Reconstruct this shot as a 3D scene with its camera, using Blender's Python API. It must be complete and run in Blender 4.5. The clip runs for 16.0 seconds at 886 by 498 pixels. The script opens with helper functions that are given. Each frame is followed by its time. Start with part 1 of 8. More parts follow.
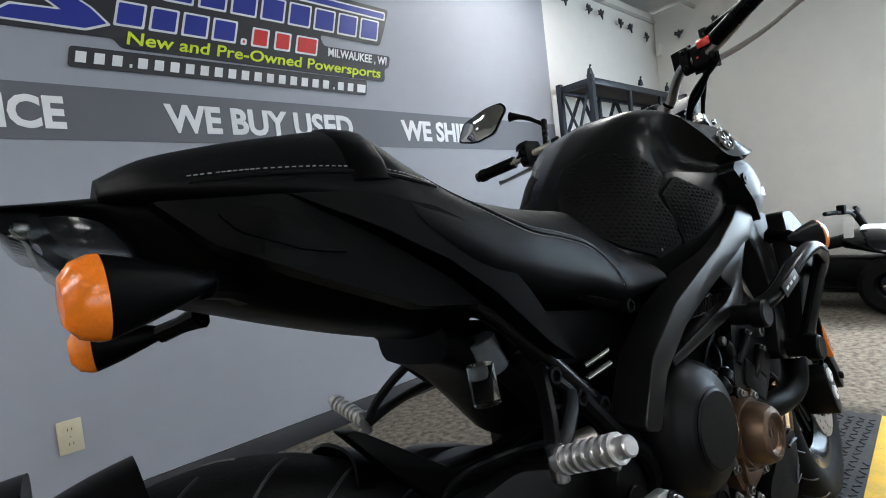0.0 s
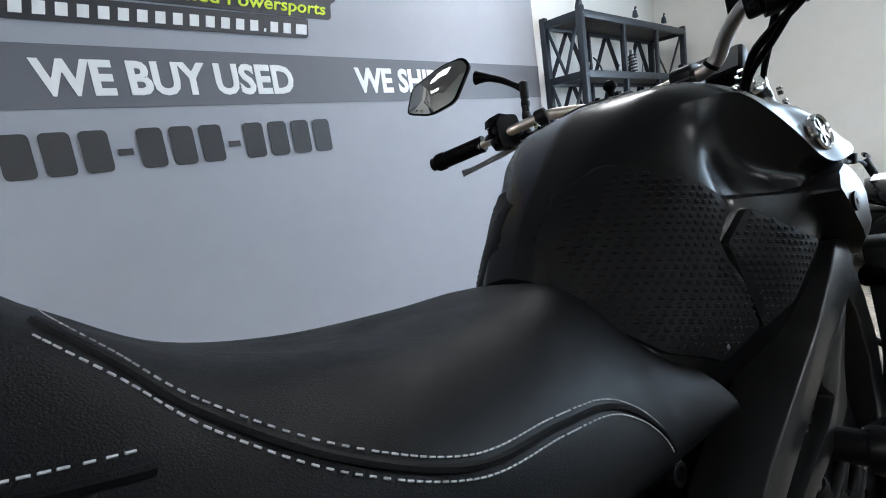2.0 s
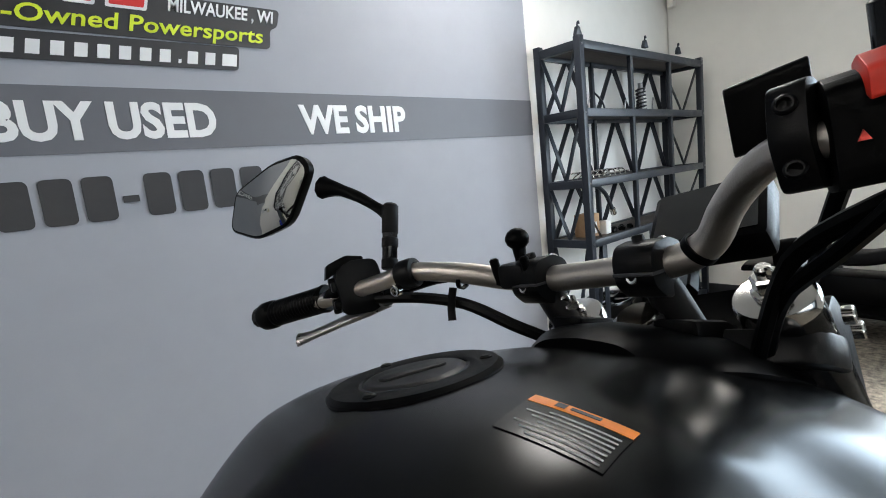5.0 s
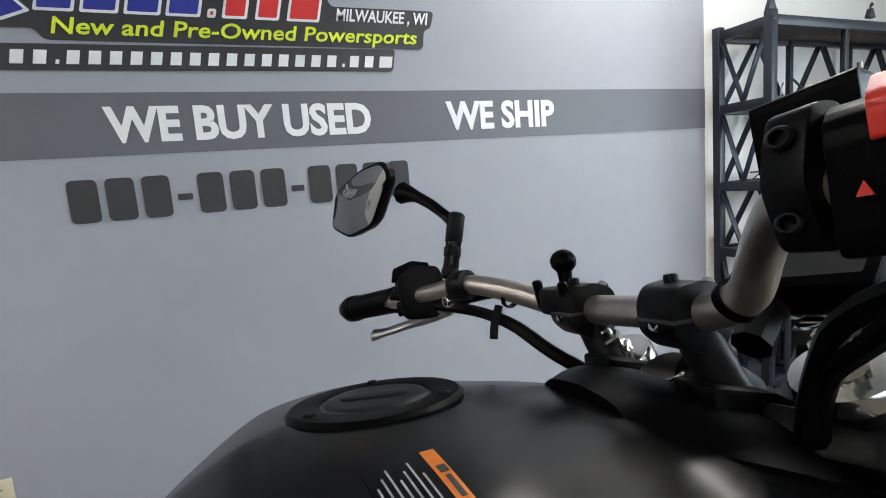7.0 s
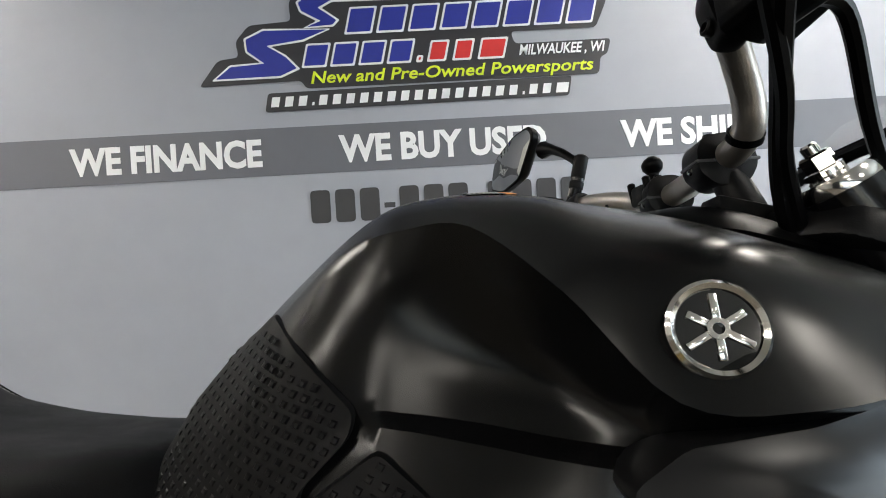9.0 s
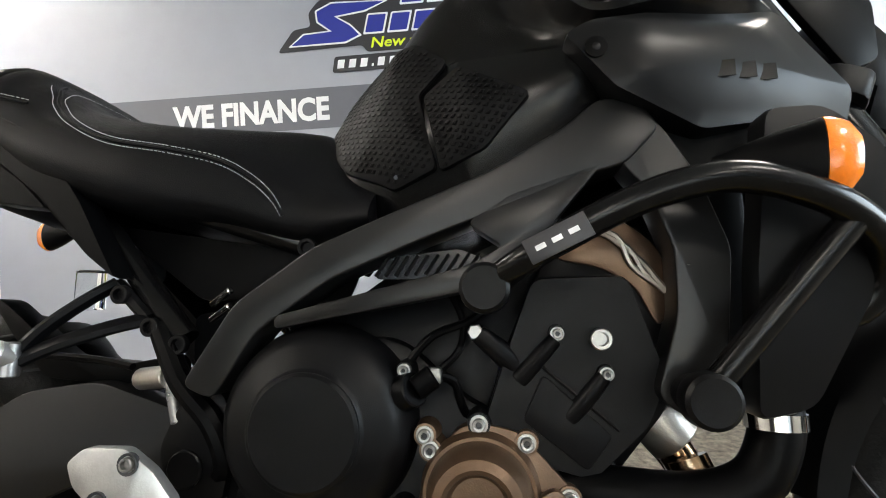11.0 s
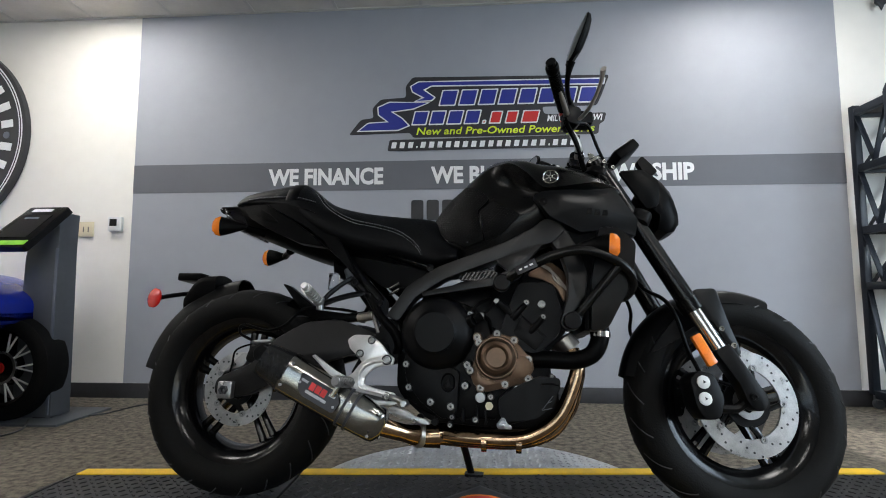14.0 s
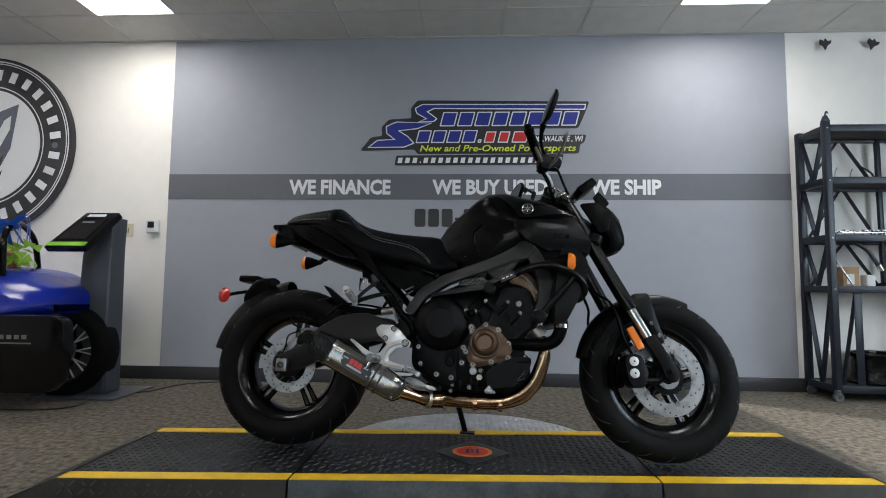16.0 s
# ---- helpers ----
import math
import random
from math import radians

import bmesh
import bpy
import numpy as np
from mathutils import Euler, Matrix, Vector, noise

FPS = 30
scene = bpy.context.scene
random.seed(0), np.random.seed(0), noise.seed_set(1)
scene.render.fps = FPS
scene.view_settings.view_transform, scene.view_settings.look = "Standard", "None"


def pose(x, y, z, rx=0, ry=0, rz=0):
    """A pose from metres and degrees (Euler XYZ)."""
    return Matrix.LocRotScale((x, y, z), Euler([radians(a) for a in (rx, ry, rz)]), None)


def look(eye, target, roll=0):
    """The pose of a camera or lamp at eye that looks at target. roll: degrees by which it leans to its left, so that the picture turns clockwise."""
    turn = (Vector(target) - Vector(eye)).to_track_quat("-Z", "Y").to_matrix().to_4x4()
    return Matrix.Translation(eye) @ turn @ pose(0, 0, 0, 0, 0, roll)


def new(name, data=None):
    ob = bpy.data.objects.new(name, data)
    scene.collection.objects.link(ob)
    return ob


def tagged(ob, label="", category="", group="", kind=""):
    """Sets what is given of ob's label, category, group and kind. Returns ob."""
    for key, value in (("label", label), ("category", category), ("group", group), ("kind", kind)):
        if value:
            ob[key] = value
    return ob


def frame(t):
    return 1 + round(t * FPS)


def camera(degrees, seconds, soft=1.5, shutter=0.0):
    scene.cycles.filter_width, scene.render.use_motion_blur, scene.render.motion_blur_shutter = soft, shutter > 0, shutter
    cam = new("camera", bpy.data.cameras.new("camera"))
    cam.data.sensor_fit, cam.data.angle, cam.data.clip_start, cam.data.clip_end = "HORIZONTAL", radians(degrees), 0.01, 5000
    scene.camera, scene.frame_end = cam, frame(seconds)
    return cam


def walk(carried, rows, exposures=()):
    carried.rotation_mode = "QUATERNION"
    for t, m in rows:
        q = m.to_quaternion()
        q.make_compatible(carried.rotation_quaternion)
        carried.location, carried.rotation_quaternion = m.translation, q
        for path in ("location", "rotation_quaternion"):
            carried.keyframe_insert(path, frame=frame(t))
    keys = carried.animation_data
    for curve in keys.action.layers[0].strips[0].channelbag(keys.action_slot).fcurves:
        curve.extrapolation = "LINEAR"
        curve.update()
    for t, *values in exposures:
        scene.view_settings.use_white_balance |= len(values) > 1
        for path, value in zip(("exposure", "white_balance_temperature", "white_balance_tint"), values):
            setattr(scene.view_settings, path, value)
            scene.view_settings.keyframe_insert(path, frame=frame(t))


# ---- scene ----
cam = camera(84.0, 16.0, soft=1.0)
PATH = [
    (0, (-0.098, -0.057, 0.952), (1.222, 1.442, 0.857), -6.7),
    (0.5, (-0.030, 0.009, 1.022), (1.330, 1.467, 0.865), -7.1),
    (1, (0.080, 0.080, 1.064), (1.484, 1.487, 0.845), -7.0),
    (1.5, (0.156, 0.141, 1.066), (1.571, 1.531, 0.814), -7.0),
    (2, (0.235, 0.167, 1.080), (1.562, 1.624, 0.738), -8.2),
    (2.5, (0.306, 0.201, 1.075), (1.580, 1.710, 0.758), -7.4),
    (3, (0.409, 0.235, 1.100), (1.669, 1.763, 0.829), -6.2),
    (3.5, (0.503, 0.262, 1.134), (1.778, 1.782, 0.885), -6.2),
    (4, (0.607, 0.300, 1.174), (1.918, 1.788, 0.913), -6.2),
    (4.2, (0.635, 0.301, 1.192), (1.975, 1.759, 0.911), -6.4),
    (6.3, (0.809, 0.290, 1.254), (1.839, 1.979, 0.959), -5.7),
    (6.5, (0.814, 0.281, 1.255), (1.777, 2.010, 0.967), -5.7),
    (7, (0.827, 0.248, 1.248), (1.569, 2.086, 0.982), -4.7),
    (7.5, (0.836, 0.214, 1.222), (1.380, 2.125, 0.987), -2.7),
    (8, (0.839, 0.165, 1.187), (1.089, 2.143, 1.040), -2.3),
    (8.5, (0.839, 0.107, 1.155), (0.965, 2.101, 1.068), -2.8),
    (9, (0.839, 0.065, 1.100), (0.875, 2.065, 1.071), -3.3),
    (9.5, (0.824, 0.021, 1.027), (0.794, 2.021, 0.987), -3.7),
    (10, (0.842, -0.032, 0.939), (0.745, 1.966, 0.945), -3.1),
    (10.2, (0.837, -0.075, 0.903), (0.727, 1.922, 0.904), -3.1),
    (12.3, (0.753, -0.537, 0.655), (0.608, 1.458, 0.665), -2.5),
    (12.5, (0.744, -0.599, 0.645), (0.594, 1.395, 0.688), -2.2),
    (13, (0.742, -0.770, 0.669), (0.583, 1.221, 0.770), -2.2),
    (13.5, (0.740, -0.931, 0.685), (0.574, 1.058, 0.816), -1.3),
    (14, (0.742, -1.126, 0.722), (0.620, 0.863, 0.896), -0.1),
    (14.5, (0.746, -1.308, 0.736), (0.641, 0.682, 0.902), 0.3),
    (15, (0.726, -1.464, 0.748), (0.621, 0.529, 0.878), 0.1),
    (15.5, (0.722, -1.559, 0.764), (0.609, 0.434, 0.898), 0.2),
    (16, (0.736, -1.616, 0.752), (0.636, 0.376, 0.901), 0.6),
]
EXPOSURES = [(0.0, 1.15, 6250, 10), (1.5, 1.45, 6000, 10), (3.5, 1.3, 6350, 10), (7.0, 1.42, 6550, 10), (9.0, 1.65, 6850, 10), (10.2, 2.1, 7000, 10), (12.5, 1.98, 6550, 10), (13.5, 1.3, 6450, 10), (14.5, 0.98, 6400, 10), (16.0, 0.78, 6380, 10)]
walk(cam, [(t, look(eye, target, roll)) for t, eye, target, roll in PATH], EXPOSURES)

# ---------------------------------------------------------------- world and light
world = bpy.data.worlds.new("daylight")
scene.world = world
world.use_nodes = True
wn = world.node_tree
sky = wn.nodes.new("ShaderNodeTexSky")
sky.sky_type, sky.sun_disc = "NISHITA", False
sky.sun_elevation, sky.sun_rotation = radians(38), radians(150)
wn.links.new(sky.outputs[0], wn.nodes["Background"].inputs[0])
wn.nodes["Background"].inputs[1].default_value = 0.12
sun = new("sun", bpy.data.lights.new("sun", "SUN"))
sun.data.energy, sun.data.angle, sun.data.color = 2.5, radians(0.6), (1.0, 0.95, 0.88)
sun.matrix_world = look((10, -6, 9), (0, 0, 0))


def area(name, eye, target, sx, sy, watts, color):
    l = new(name, bpy.data.lights.new(name, "AREA"))
    l.data.shape, l.data.size, l.data.size_y, l.data.energy, l.data.color = "RECTANGLE", sx, sy, watts, color
    l.matrix_world = look(eye, target)
    return l


# daylight at the east window, and an added fill from the unseen south side
area("window_daylight", (5.02, -1.0, 1.6), (0, -0.8, 1.2), 2.5, 1.7, 55, (0.70, 0.86, 1.0))
area("south_fill", (0.8, -6.9, 1.4), (0.8, 0, 1.0), 6.5, 2.0, 17, (0.72, 0.87, 1.0))

# ---------------------------------------------------------------- materials
def mat(name, color, rough=0.5, metal=0.0, var=0.0, scale=8.0, bump=0.0, bscale=200.0, coat=0.0, spec=0.5, rvar=0.0, color2=None, aniso=None, per_object=0.0):
    """A surface with variation at two scales, fine relief and uneven gloss."""
    m = bpy.data.materials.new(name)
    m.use_nodes = True
    nt = m.node_tree
    b = nt.nodes["Principled BSDF"]
    b.inputs["Metallic"].default_value = metal
    b.inputs["Coat Weight"].default_value = coat
    b.inputs["Coat Roughness"].default_value = 0.08
    b.inputs["Specular IOR Level"].default_value = spec
    tc = nt.nodes.new("ShaderNodeTexCoord")
    n1 = nt.nodes.new("ShaderNodeTexNoise")
    n1.inputs["Scale"].default_value, n1.inputs["Detail"].default_value = scale, 8.0
    n2 = nt.nodes.new("ShaderNodeTexNoise")
    n2.inputs["Scale"].default_value, n2.inputs["Detail"].default_value = scale * 7, 4.0
    mp = nt.nodes.new("ShaderNodeMapping")
    if aniso:
        mp.inputs["Scale"].default_value = aniso
    nt.links.new(tc.outputs["Object"], mp.inputs[0])
    for n in (n1, n2):
        nt.links.new(mp.outputs[0], n.inputs["Vector"])
    avg = nt.nodes.new("ShaderNodeMath")
    avg.operation = "MULTIPLY_ADD"
    avg.inputs[1].default_value = 0.35
    nt.links.new(n2.outputs[0], avg.inputs[0])
    half = nt.nodes.new("ShaderNodeMath")
    half.operation = "MULTIPLY"
    half.inputs[1].default_value = 0.65
    nt.links.new(n1.outputs[0], half.inputs[0])
    nt.links.new(half.outputs[0], avg.inputs[2])
    ramp = nt.nodes.new("ShaderNodeValToRGB")
    c1 = [max(0, c * (1 - var)) for c in color]
    c2 = list(color2) if color2 else [min(1, c * (1 + var)) for c in color]
    ramp.color_ramp.elements[0].position, ramp.color_ramp.elements[1].position = 0.36, 0.64
    ramp.color_ramp.elements[0].color, ramp.color_ramp.elements[1].color = (*c1, 1), (*c2, 1)
    nt.links.new(avg.outputs[0], ramp.inputs[0])
    out = ramp.outputs[0]
    if per_object:
        oi = nt.nodes.new("ShaderNodeObjectInfo")
        mr = nt.nodes.new("ShaderNodeMapRange")
        mr.inputs[3].default_value, mr.inputs[4].default_value = 1 - per_object, 1 + per_object
        hs = nt.nodes.new("ShaderNodeHueSaturation")
        nt.links.new(oi.outputs["Random"], mr.inputs[0])
        nt.links.new(mr.outputs[0], hs.inputs["Value"])
        nt.links.new(out, hs.inputs["Color"])
        out = hs.outputs[0]
    nt.links.new(out, b.inputs["Base Color"])
    rr = nt.nodes.new("ShaderNodeMapRange")
    rr.inputs[1].default_value, rr.inputs[2].default_value = 0.3, 0.7
    rr.inputs[3].default_value, rr.inputs[4].default_value = max(0.02, rough - rvar), min(1, rough + rvar)
    nt.links.new(avg.outputs[0], rr.inputs[0])
    nt.links.new(rr.outputs[0], b.inputs["Roughness"])
    if bump:
        n3 = nt.nodes.new("ShaderNodeTexNoise")
        n3.inputs["Scale"].default_value, n3.inputs["Detail"].default_value = bscale, 3.0
        nt.links.new(mp.outputs[0], n3.inputs["Vector"])
        bp = nt.nodes.new("ShaderNodeBump")
        bp.inputs["Strength"].default_value, bp.inputs["Distance"].default_value = bump, 0.002
        nt.links.new(n3.outputs[0], bp.inputs["Height"])
        nt.links.new(bp.outputs[0], b.inputs["Normal"])
    return m


def glow(name, color, strength):
    m = bpy.data.materials.new(name)
    m.use_nodes = True
    b = m.node_tree.nodes["Principled BSDF"]
    b.inputs["Base Color"].default_value = (*color, 1)
    b.inputs["Emission Color"].default_value = (*color, 1)
    b.inputs["Emission Strength"].default_value = strength
    return m


def glass(name, color, rough=0.0, ior=1.45):
    m = bpy.data.materials.new(name)
    m.use_nodes = True
    b = m.node_tree.nodes["Principled BSDF"]
    b.inputs["Base Color"].default_value = (*color, 1)
    b.inputs["Transmission Weight"].default_value = 1.0
    b.inputs["Roughness"].default_value, b.inputs["IOR"].default_value = rough, ior
    return m


M = dict(
    grey_paint=mat("grey_wall_paint", (0.335, 0.35, 0.39), 0.6, spec=0.2, var=0.035, scale=1.3, bump=0.12, bscale=160, rvar=0.06),
    white_paint=mat("white_wall_paint", (0.82, 0.80, 0.755), 0.6, var=0.03, scale=1.5, bump=0.12, bscale=160, rvar=0.05),
    # dark colour of the unseen south wall, chosen to dim reflections
    unseen_wall_dark=mat("unseen_wall_dark_paint", (0.07, 0.072, 0.08), 0.6, spec=0.2, var=0.05, scale=1.3, bump=0.12, bscale=160, rvar=0.06),
    stripe=mat("stripe_paint", (0.115, 0.12, 0.138), 0.5, var=0.04, scale=3, bump=0.08, bscale=160, rvar=0.05),
    letter_white=mat("white_vinyl", (0.78, 0.79, 0.80), 0.45, var=0.02, scale=6),
    letter_dark=mat("dark_vinyl", (0.022, 0.022, 0.026), 0.45, var=0.1, scale=6),
    base=mat("rubber_baseboard", (0.028, 0.028, 0.032), 0.55, var=0.15, scale=5, bump=0.1, bscale=90),
    ceiling=mat("ceiling_tile", (0.62, 0.60, 0.56), 0.9, var=0.05, scale=9, bump=0.6, bscale=110),
    grid=mat("ceiling_grid", (0.55, 0.54, 0.51), 0.5, var=0.03),
    panel=glow("lit_diffuser", (1.0, 0.97, 0.92), 10.5),
    carpet=mat("mottled_carpet", (0.050, 0.043, 0.034), 0.95, var=0.45, scale=34, bump=1.0, bscale=420, color2=(0.205, 0.178, 0.140)),
    rubber_mat=mat("black_rubber_mat", (0.0075, 0.0075, 0.0085), 0.5, var=0.3, scale=9, bump=0.35, bscale=150, rvar=0.12),
    yellow=mat("yellow_tread_paint", (0.80, 0.50, 0.02), 0.5, var=0.13, scale=18, bump=0.5, bscale=120, rvar=0.1),
    plate=mat("diamond_plate", (0.10, 0.105, 0.11), 0.40, 1.0, var=0.3, scale=14, bump=0.25, bscale=220, rvar=0.12),
    plate_bright=mat("bright_diamond_plate", (0.52, 0.53, 0.55), 0.5, 0.85, var=0.2, scale=14, bump=0.25, bscale=220, rvar=0.12),
    plate_dirty=mat("worn_diamond_plate", (0.042, 0.040, 0.035), 0.5, 0.4, var=0.3, scale=12, bump=0.3, bscale=220, rvar=0.12),
    steel_black=mat("black_powder_coat", (0.012, 0.016, 0.024), 0.42, 0.2, var=0.3, scale=12, bump=0.25, bscale=300, rvar=0.1),
    wood_dark=mat("dark_shelf_board", (0.05, 0.035, 0.028), 0.6, var=0.35, scale=6, bump=0.3, bscale=80, aniso=(1, 9, 9)),
    matte_black=mat("matte_black_paint", (0.0022, 0.0022, 0.0024), 0.24, 0.0, var=0.15, scale=16, bump=0.004, bscale=1500, rvar=0.006, spec=0.21),
    satin_grey=mat("satin_dark_grey_paint", (0.0085, 0.0085, 0.0092), 0.42, 0.0, var=0.12, scale=16, bump=0.03, bscale=900, rvar=0.02, spec=0.22),
    plastic=mat("black_plastic", (0.0012, 0.0012, 0.0014), 0.40, 0.0, spec=0.06, var=0.25, scale=25, bump=0.06, bscale=1200, rvar=0.08),
    gloss_black=mat("gloss_black_plastic", (0.0022, 0.0022, 0.0026), 0.18, 0.0, var=0.2, scale=20, rvar=0.05, spec=0.28),
    pad_rubber=mat("textured_pad_rubber", (0.0034, 0.0034, 0.0037), 0.5, 0.0, spec=0.085, var=0.2, scale=25, bump=0.06, bscale=1200, rvar=0.06),
    frame_paint=mat("satin_frame_paint", (0.0060, 0.0060, 0.0063), 0.30, 0.0, var=0.12, scale=16, bump=0.02, bscale=900, rvar=0.03, spec=0.30),
    scoop_paint=mat("dark_satin_cover", (0.0048, 0.0048, 0.0052), 0.30, 0.0, var=0.12, scale=16, bump=0.006, bscale=1500, rvar=0.02, spec=0.14),
    vinyl=mat("black_seat_vinyl", (0.0027, 0.0028, 0.0034), 0.45, 0.0, spec=0.085, var=0.2, scale=22, bump=0.22, bscale=1000, rvar=0.08),
    thread=mat("grey_thread", (0.42, 0.42, 0.43), 0.8, var=0.15, scale=200),
    tyre=mat("tyre_rubber", (0.0034, 0.0034, 0.0035), 0.66, spec=0.12, var=0.35, scale=15, bump=0.4, bscale=260, rvar=0.12),
    alloy=mat("machined_alloy", (0.30, 0.30, 0.305), 0.34, 1.0, var=0.18, scale=30, bump=0.15, bscale=500, rvar=0.12),
    bolt_steel=mat("zinc_bolt", (0.30, 0.295, 0.285), 0.36, 1.0, var=0.15, scale=60, rvar=0.1),
    disc_steel=mat("brake_disc_steel", (0.42, 0.42, 0.42), 0.33, 1.0, var=0.2, scale=40, bump=0.1, bscale=500, rvar=0.1),
    cast_silver=mat("silver_cast_alloy", (0.62, 0.62, 0.62), 0.36, 0.9, var=0.1, scale=40, bump=0.1, bscale=500, rvar=0.08),
    chrome=mat("polished_steel", (0.55, 0.54, 0.52), 0.13, 1.0, var=0.06, scale=20, rvar=0.06),
    brushed=mat("brushed_steel", (0.24, 0.235, 0.22), 0.16, 1.0, var=0.08, scale=12, rvar=0.04),
    gold_steel=mat("heat_tinted_steel", (0.34, 0.215, 0.13), 0.17, 1.0, var=0.3, scale=9, rvar=0.07, color2=(0.50, 0.35, 0.22)),
    bronze=mat("bronze_paint", (0.115, 0.072, 0.046), 0.34, 0.75, var=0.15, scale=20, bump=0.1, bscale=600, rvar=0.06),
    titan=mat("titanium_bar", (0.42, 0.39, 0.355), 0.38, 0.95, var=0.1, scale=18, bump=0.12, bscale=600, rvar=0.08),
    engine=mat("black_engine_casting", (0.0026, 0.0026, 0.0030), 0.40, 0.0, spec=0.12, var=0.25, scale=22, bump=0.07, bscale=900, rvar=0.1),
    carbon=mat("carbon_weave", (0.014, 0.014, 0.015), 0.22, 0.2, var=0.5, scale=160, bump=0.15, bscale=500, aniso=(1, 1, 0.3)),
    amber=mat("amber_lens", (0.85, 0.20, 0.008), 0.22, var=0.12, scale=40, bump=0.2, bscale=300, coat=0.4),
    red=mat("red_lens", (0.55, 0.012, 0.008), 0.2, var=0.15, scale=60, coat=0.5),
    red_plastic=mat("red_switch", (0.62, 0.03, 0.015), 0.4, var=0.1, scale=30),
    smoke=glass("smoked_lens", (0.30, 0.31, 0.32), 0.06, 1.3),
    clear=glass("clear_lens", (0.92, 0.94, 0.94), 0.04, 1.3),
    mirror=mat("mirror_glass", (0.26, 0.27, 0.27), 0.03, 1.0, var=0.01),
    ivory=mat("ivory_plastic", (0.62, 0.56, 0.40), 0.4, var=0.05, scale=20),
    white_plastic=mat("white_plastic", (0.72, 0.73, 0.73), 0.4, var=0.04, scale=20),
    screen=mat("dark_glass_screen", (0.006, 0.006, 0.007), 0.08, var=0.2, scale=3, coat=0.5),
    kiosk_grey=mat("grey_sheet_metal", (0.10, 0.11, 0.125), 0.45, 0.4, var=0.08, scale=5, bump=0.05, bscale=300, rvar=0.05),
    green=mat("green_trim", (0.22, 0.55, 0.04), 0.4, var=0.08, scale=20),
    blue_car=mat("blue_car_paint", (0.006, 0.020, 0.30), 0.22, 0.0, var=0.1, scale=6, coat=0.15, spec=0.3),
    blue_vinyl=mat("blue_vinyl", (0.016, 0.028, 0.27), 0.4, var=0.06, scale=8),
    red_vinyl=mat("red_vinyl", (0.62, 0.025, 0.025), 0.4, var=0.06, scale=8),
    lime_vinyl=mat("lime_vinyl", (0.66, 0.78, 0.03), 0.45, var=0.05, scale=8),
    slate_vinyl=mat("slate_vinyl", (0.10, 0.115, 0.15), 0.4, var=0.06, scale=8),
    tan=mat("tan_leather", (0.40, 0.21, 0.075), 0.5, var=0.15, scale=12, bump=0.3, bscale=300),
    orange=mat("orange_label", (0.85, 0.22, 0.01), 0.45, var=0.06, scale=40),
    cardboard=mat("brown_cardboard", (0.36, 0.22, 0.12), 0.85, var=0.12, scale=18, bump=0.2, bscale=120),
    paper=mat("white_paper", (0.68, 0.68, 0.66), 0.8, var=0.06, scale=15),
    lime_bag=mat("lime_wrapping", (0.35, 0.62, 0.06), 0.5, var=0.2, scale=25, bump=0.5, bscale=60),
    blue_ribbon=mat("blue_ribbon", (0.02, 0.12, 0.55), 0.4, var=0.2, scale=25),
    stone=mat("pale_window_stool", (0.16, 0.15, 0.135), 0.5, var=0.15, scale=15),
    asphalt=mat("asphalt", (0.055, 0.055, 0.055), 0.9, var=0.3, scale=4, bump=0.6, bscale=80),
    banner=mat("blue_banner", (0.02, 0.16, 0.62), 0.6, var=0.06, scale=5),
    frame_alu=mat("window_frame_paint", (0.60, 0.62, 0.64), 0.4, 0.2, var=0.05, scale=8),
    pane=glass("window_glass", (1, 1, 1)),
)


# ---------------------------------------------------------------- mesh tools
def spline(pts, n):
    """Catmull-Rom through the points, n steps a span."""
    p = [Vector(q) for q in pts]
    if len(p) < 3:
        return [p[0].lerp(p[-1], k / n) for k in range(n + 1)]
    out = []
    for i in range(len(p) - 1):
        a, b, c, d = p[max(i - 1, 0)], p[i], p[i + 1], p[min(i + 2, len(p) - 1)]
        for k in range(n):
            t = k / n
            out.append(0.5 * ((2 * b) + (c - a) * t + (2 * a - 5 * b + 4 * c - d) * t * t + (3 * b - a - 3 * c + d) * t ** 3))
    out.append(p[-1])
    return out


def merge(bm, other):
    me = bpy.data.meshes.new("tmp")
    other.to_mesh(me)
    other.free()
    bm.from_mesh(me)
    bpy.data.meshes.remove(me)
    return bm


def moved(bm, m):
    bmesh.ops.transform(bm, matrix=m, verts=bm.verts)
    return bm


def mirrored(bm):
    """The same mesh on the other side of the plane y = 0."""
    bmesh.ops.transform(bm, matrix=Matrix.Diagonal((1, -1, 1, 1)), verts=bm.verts)
    bmesh.ops.reverse_faces(bm, faces=bm.faces)
    return bm


def block(x0, x1, y0, y1, z0, z1, bevel=0.0, seg=2):
    bm = bmesh.new()
    bmesh.ops.create_cube(bm, size=1.0, matrix=Matrix.LocRotScale(((x0 + x1) / 2, (y0 + y1) / 2, (z0 + z1) / 2), None, (abs(x1 - x0), abs(y1 - y0), abs(z1 - z0))))
    if bevel:
        bmesh.ops.bevel(bm, geom=bm.edges[:], offset=bevel, segments=seg, affect="EDGES", profile=0.5)
    return bm


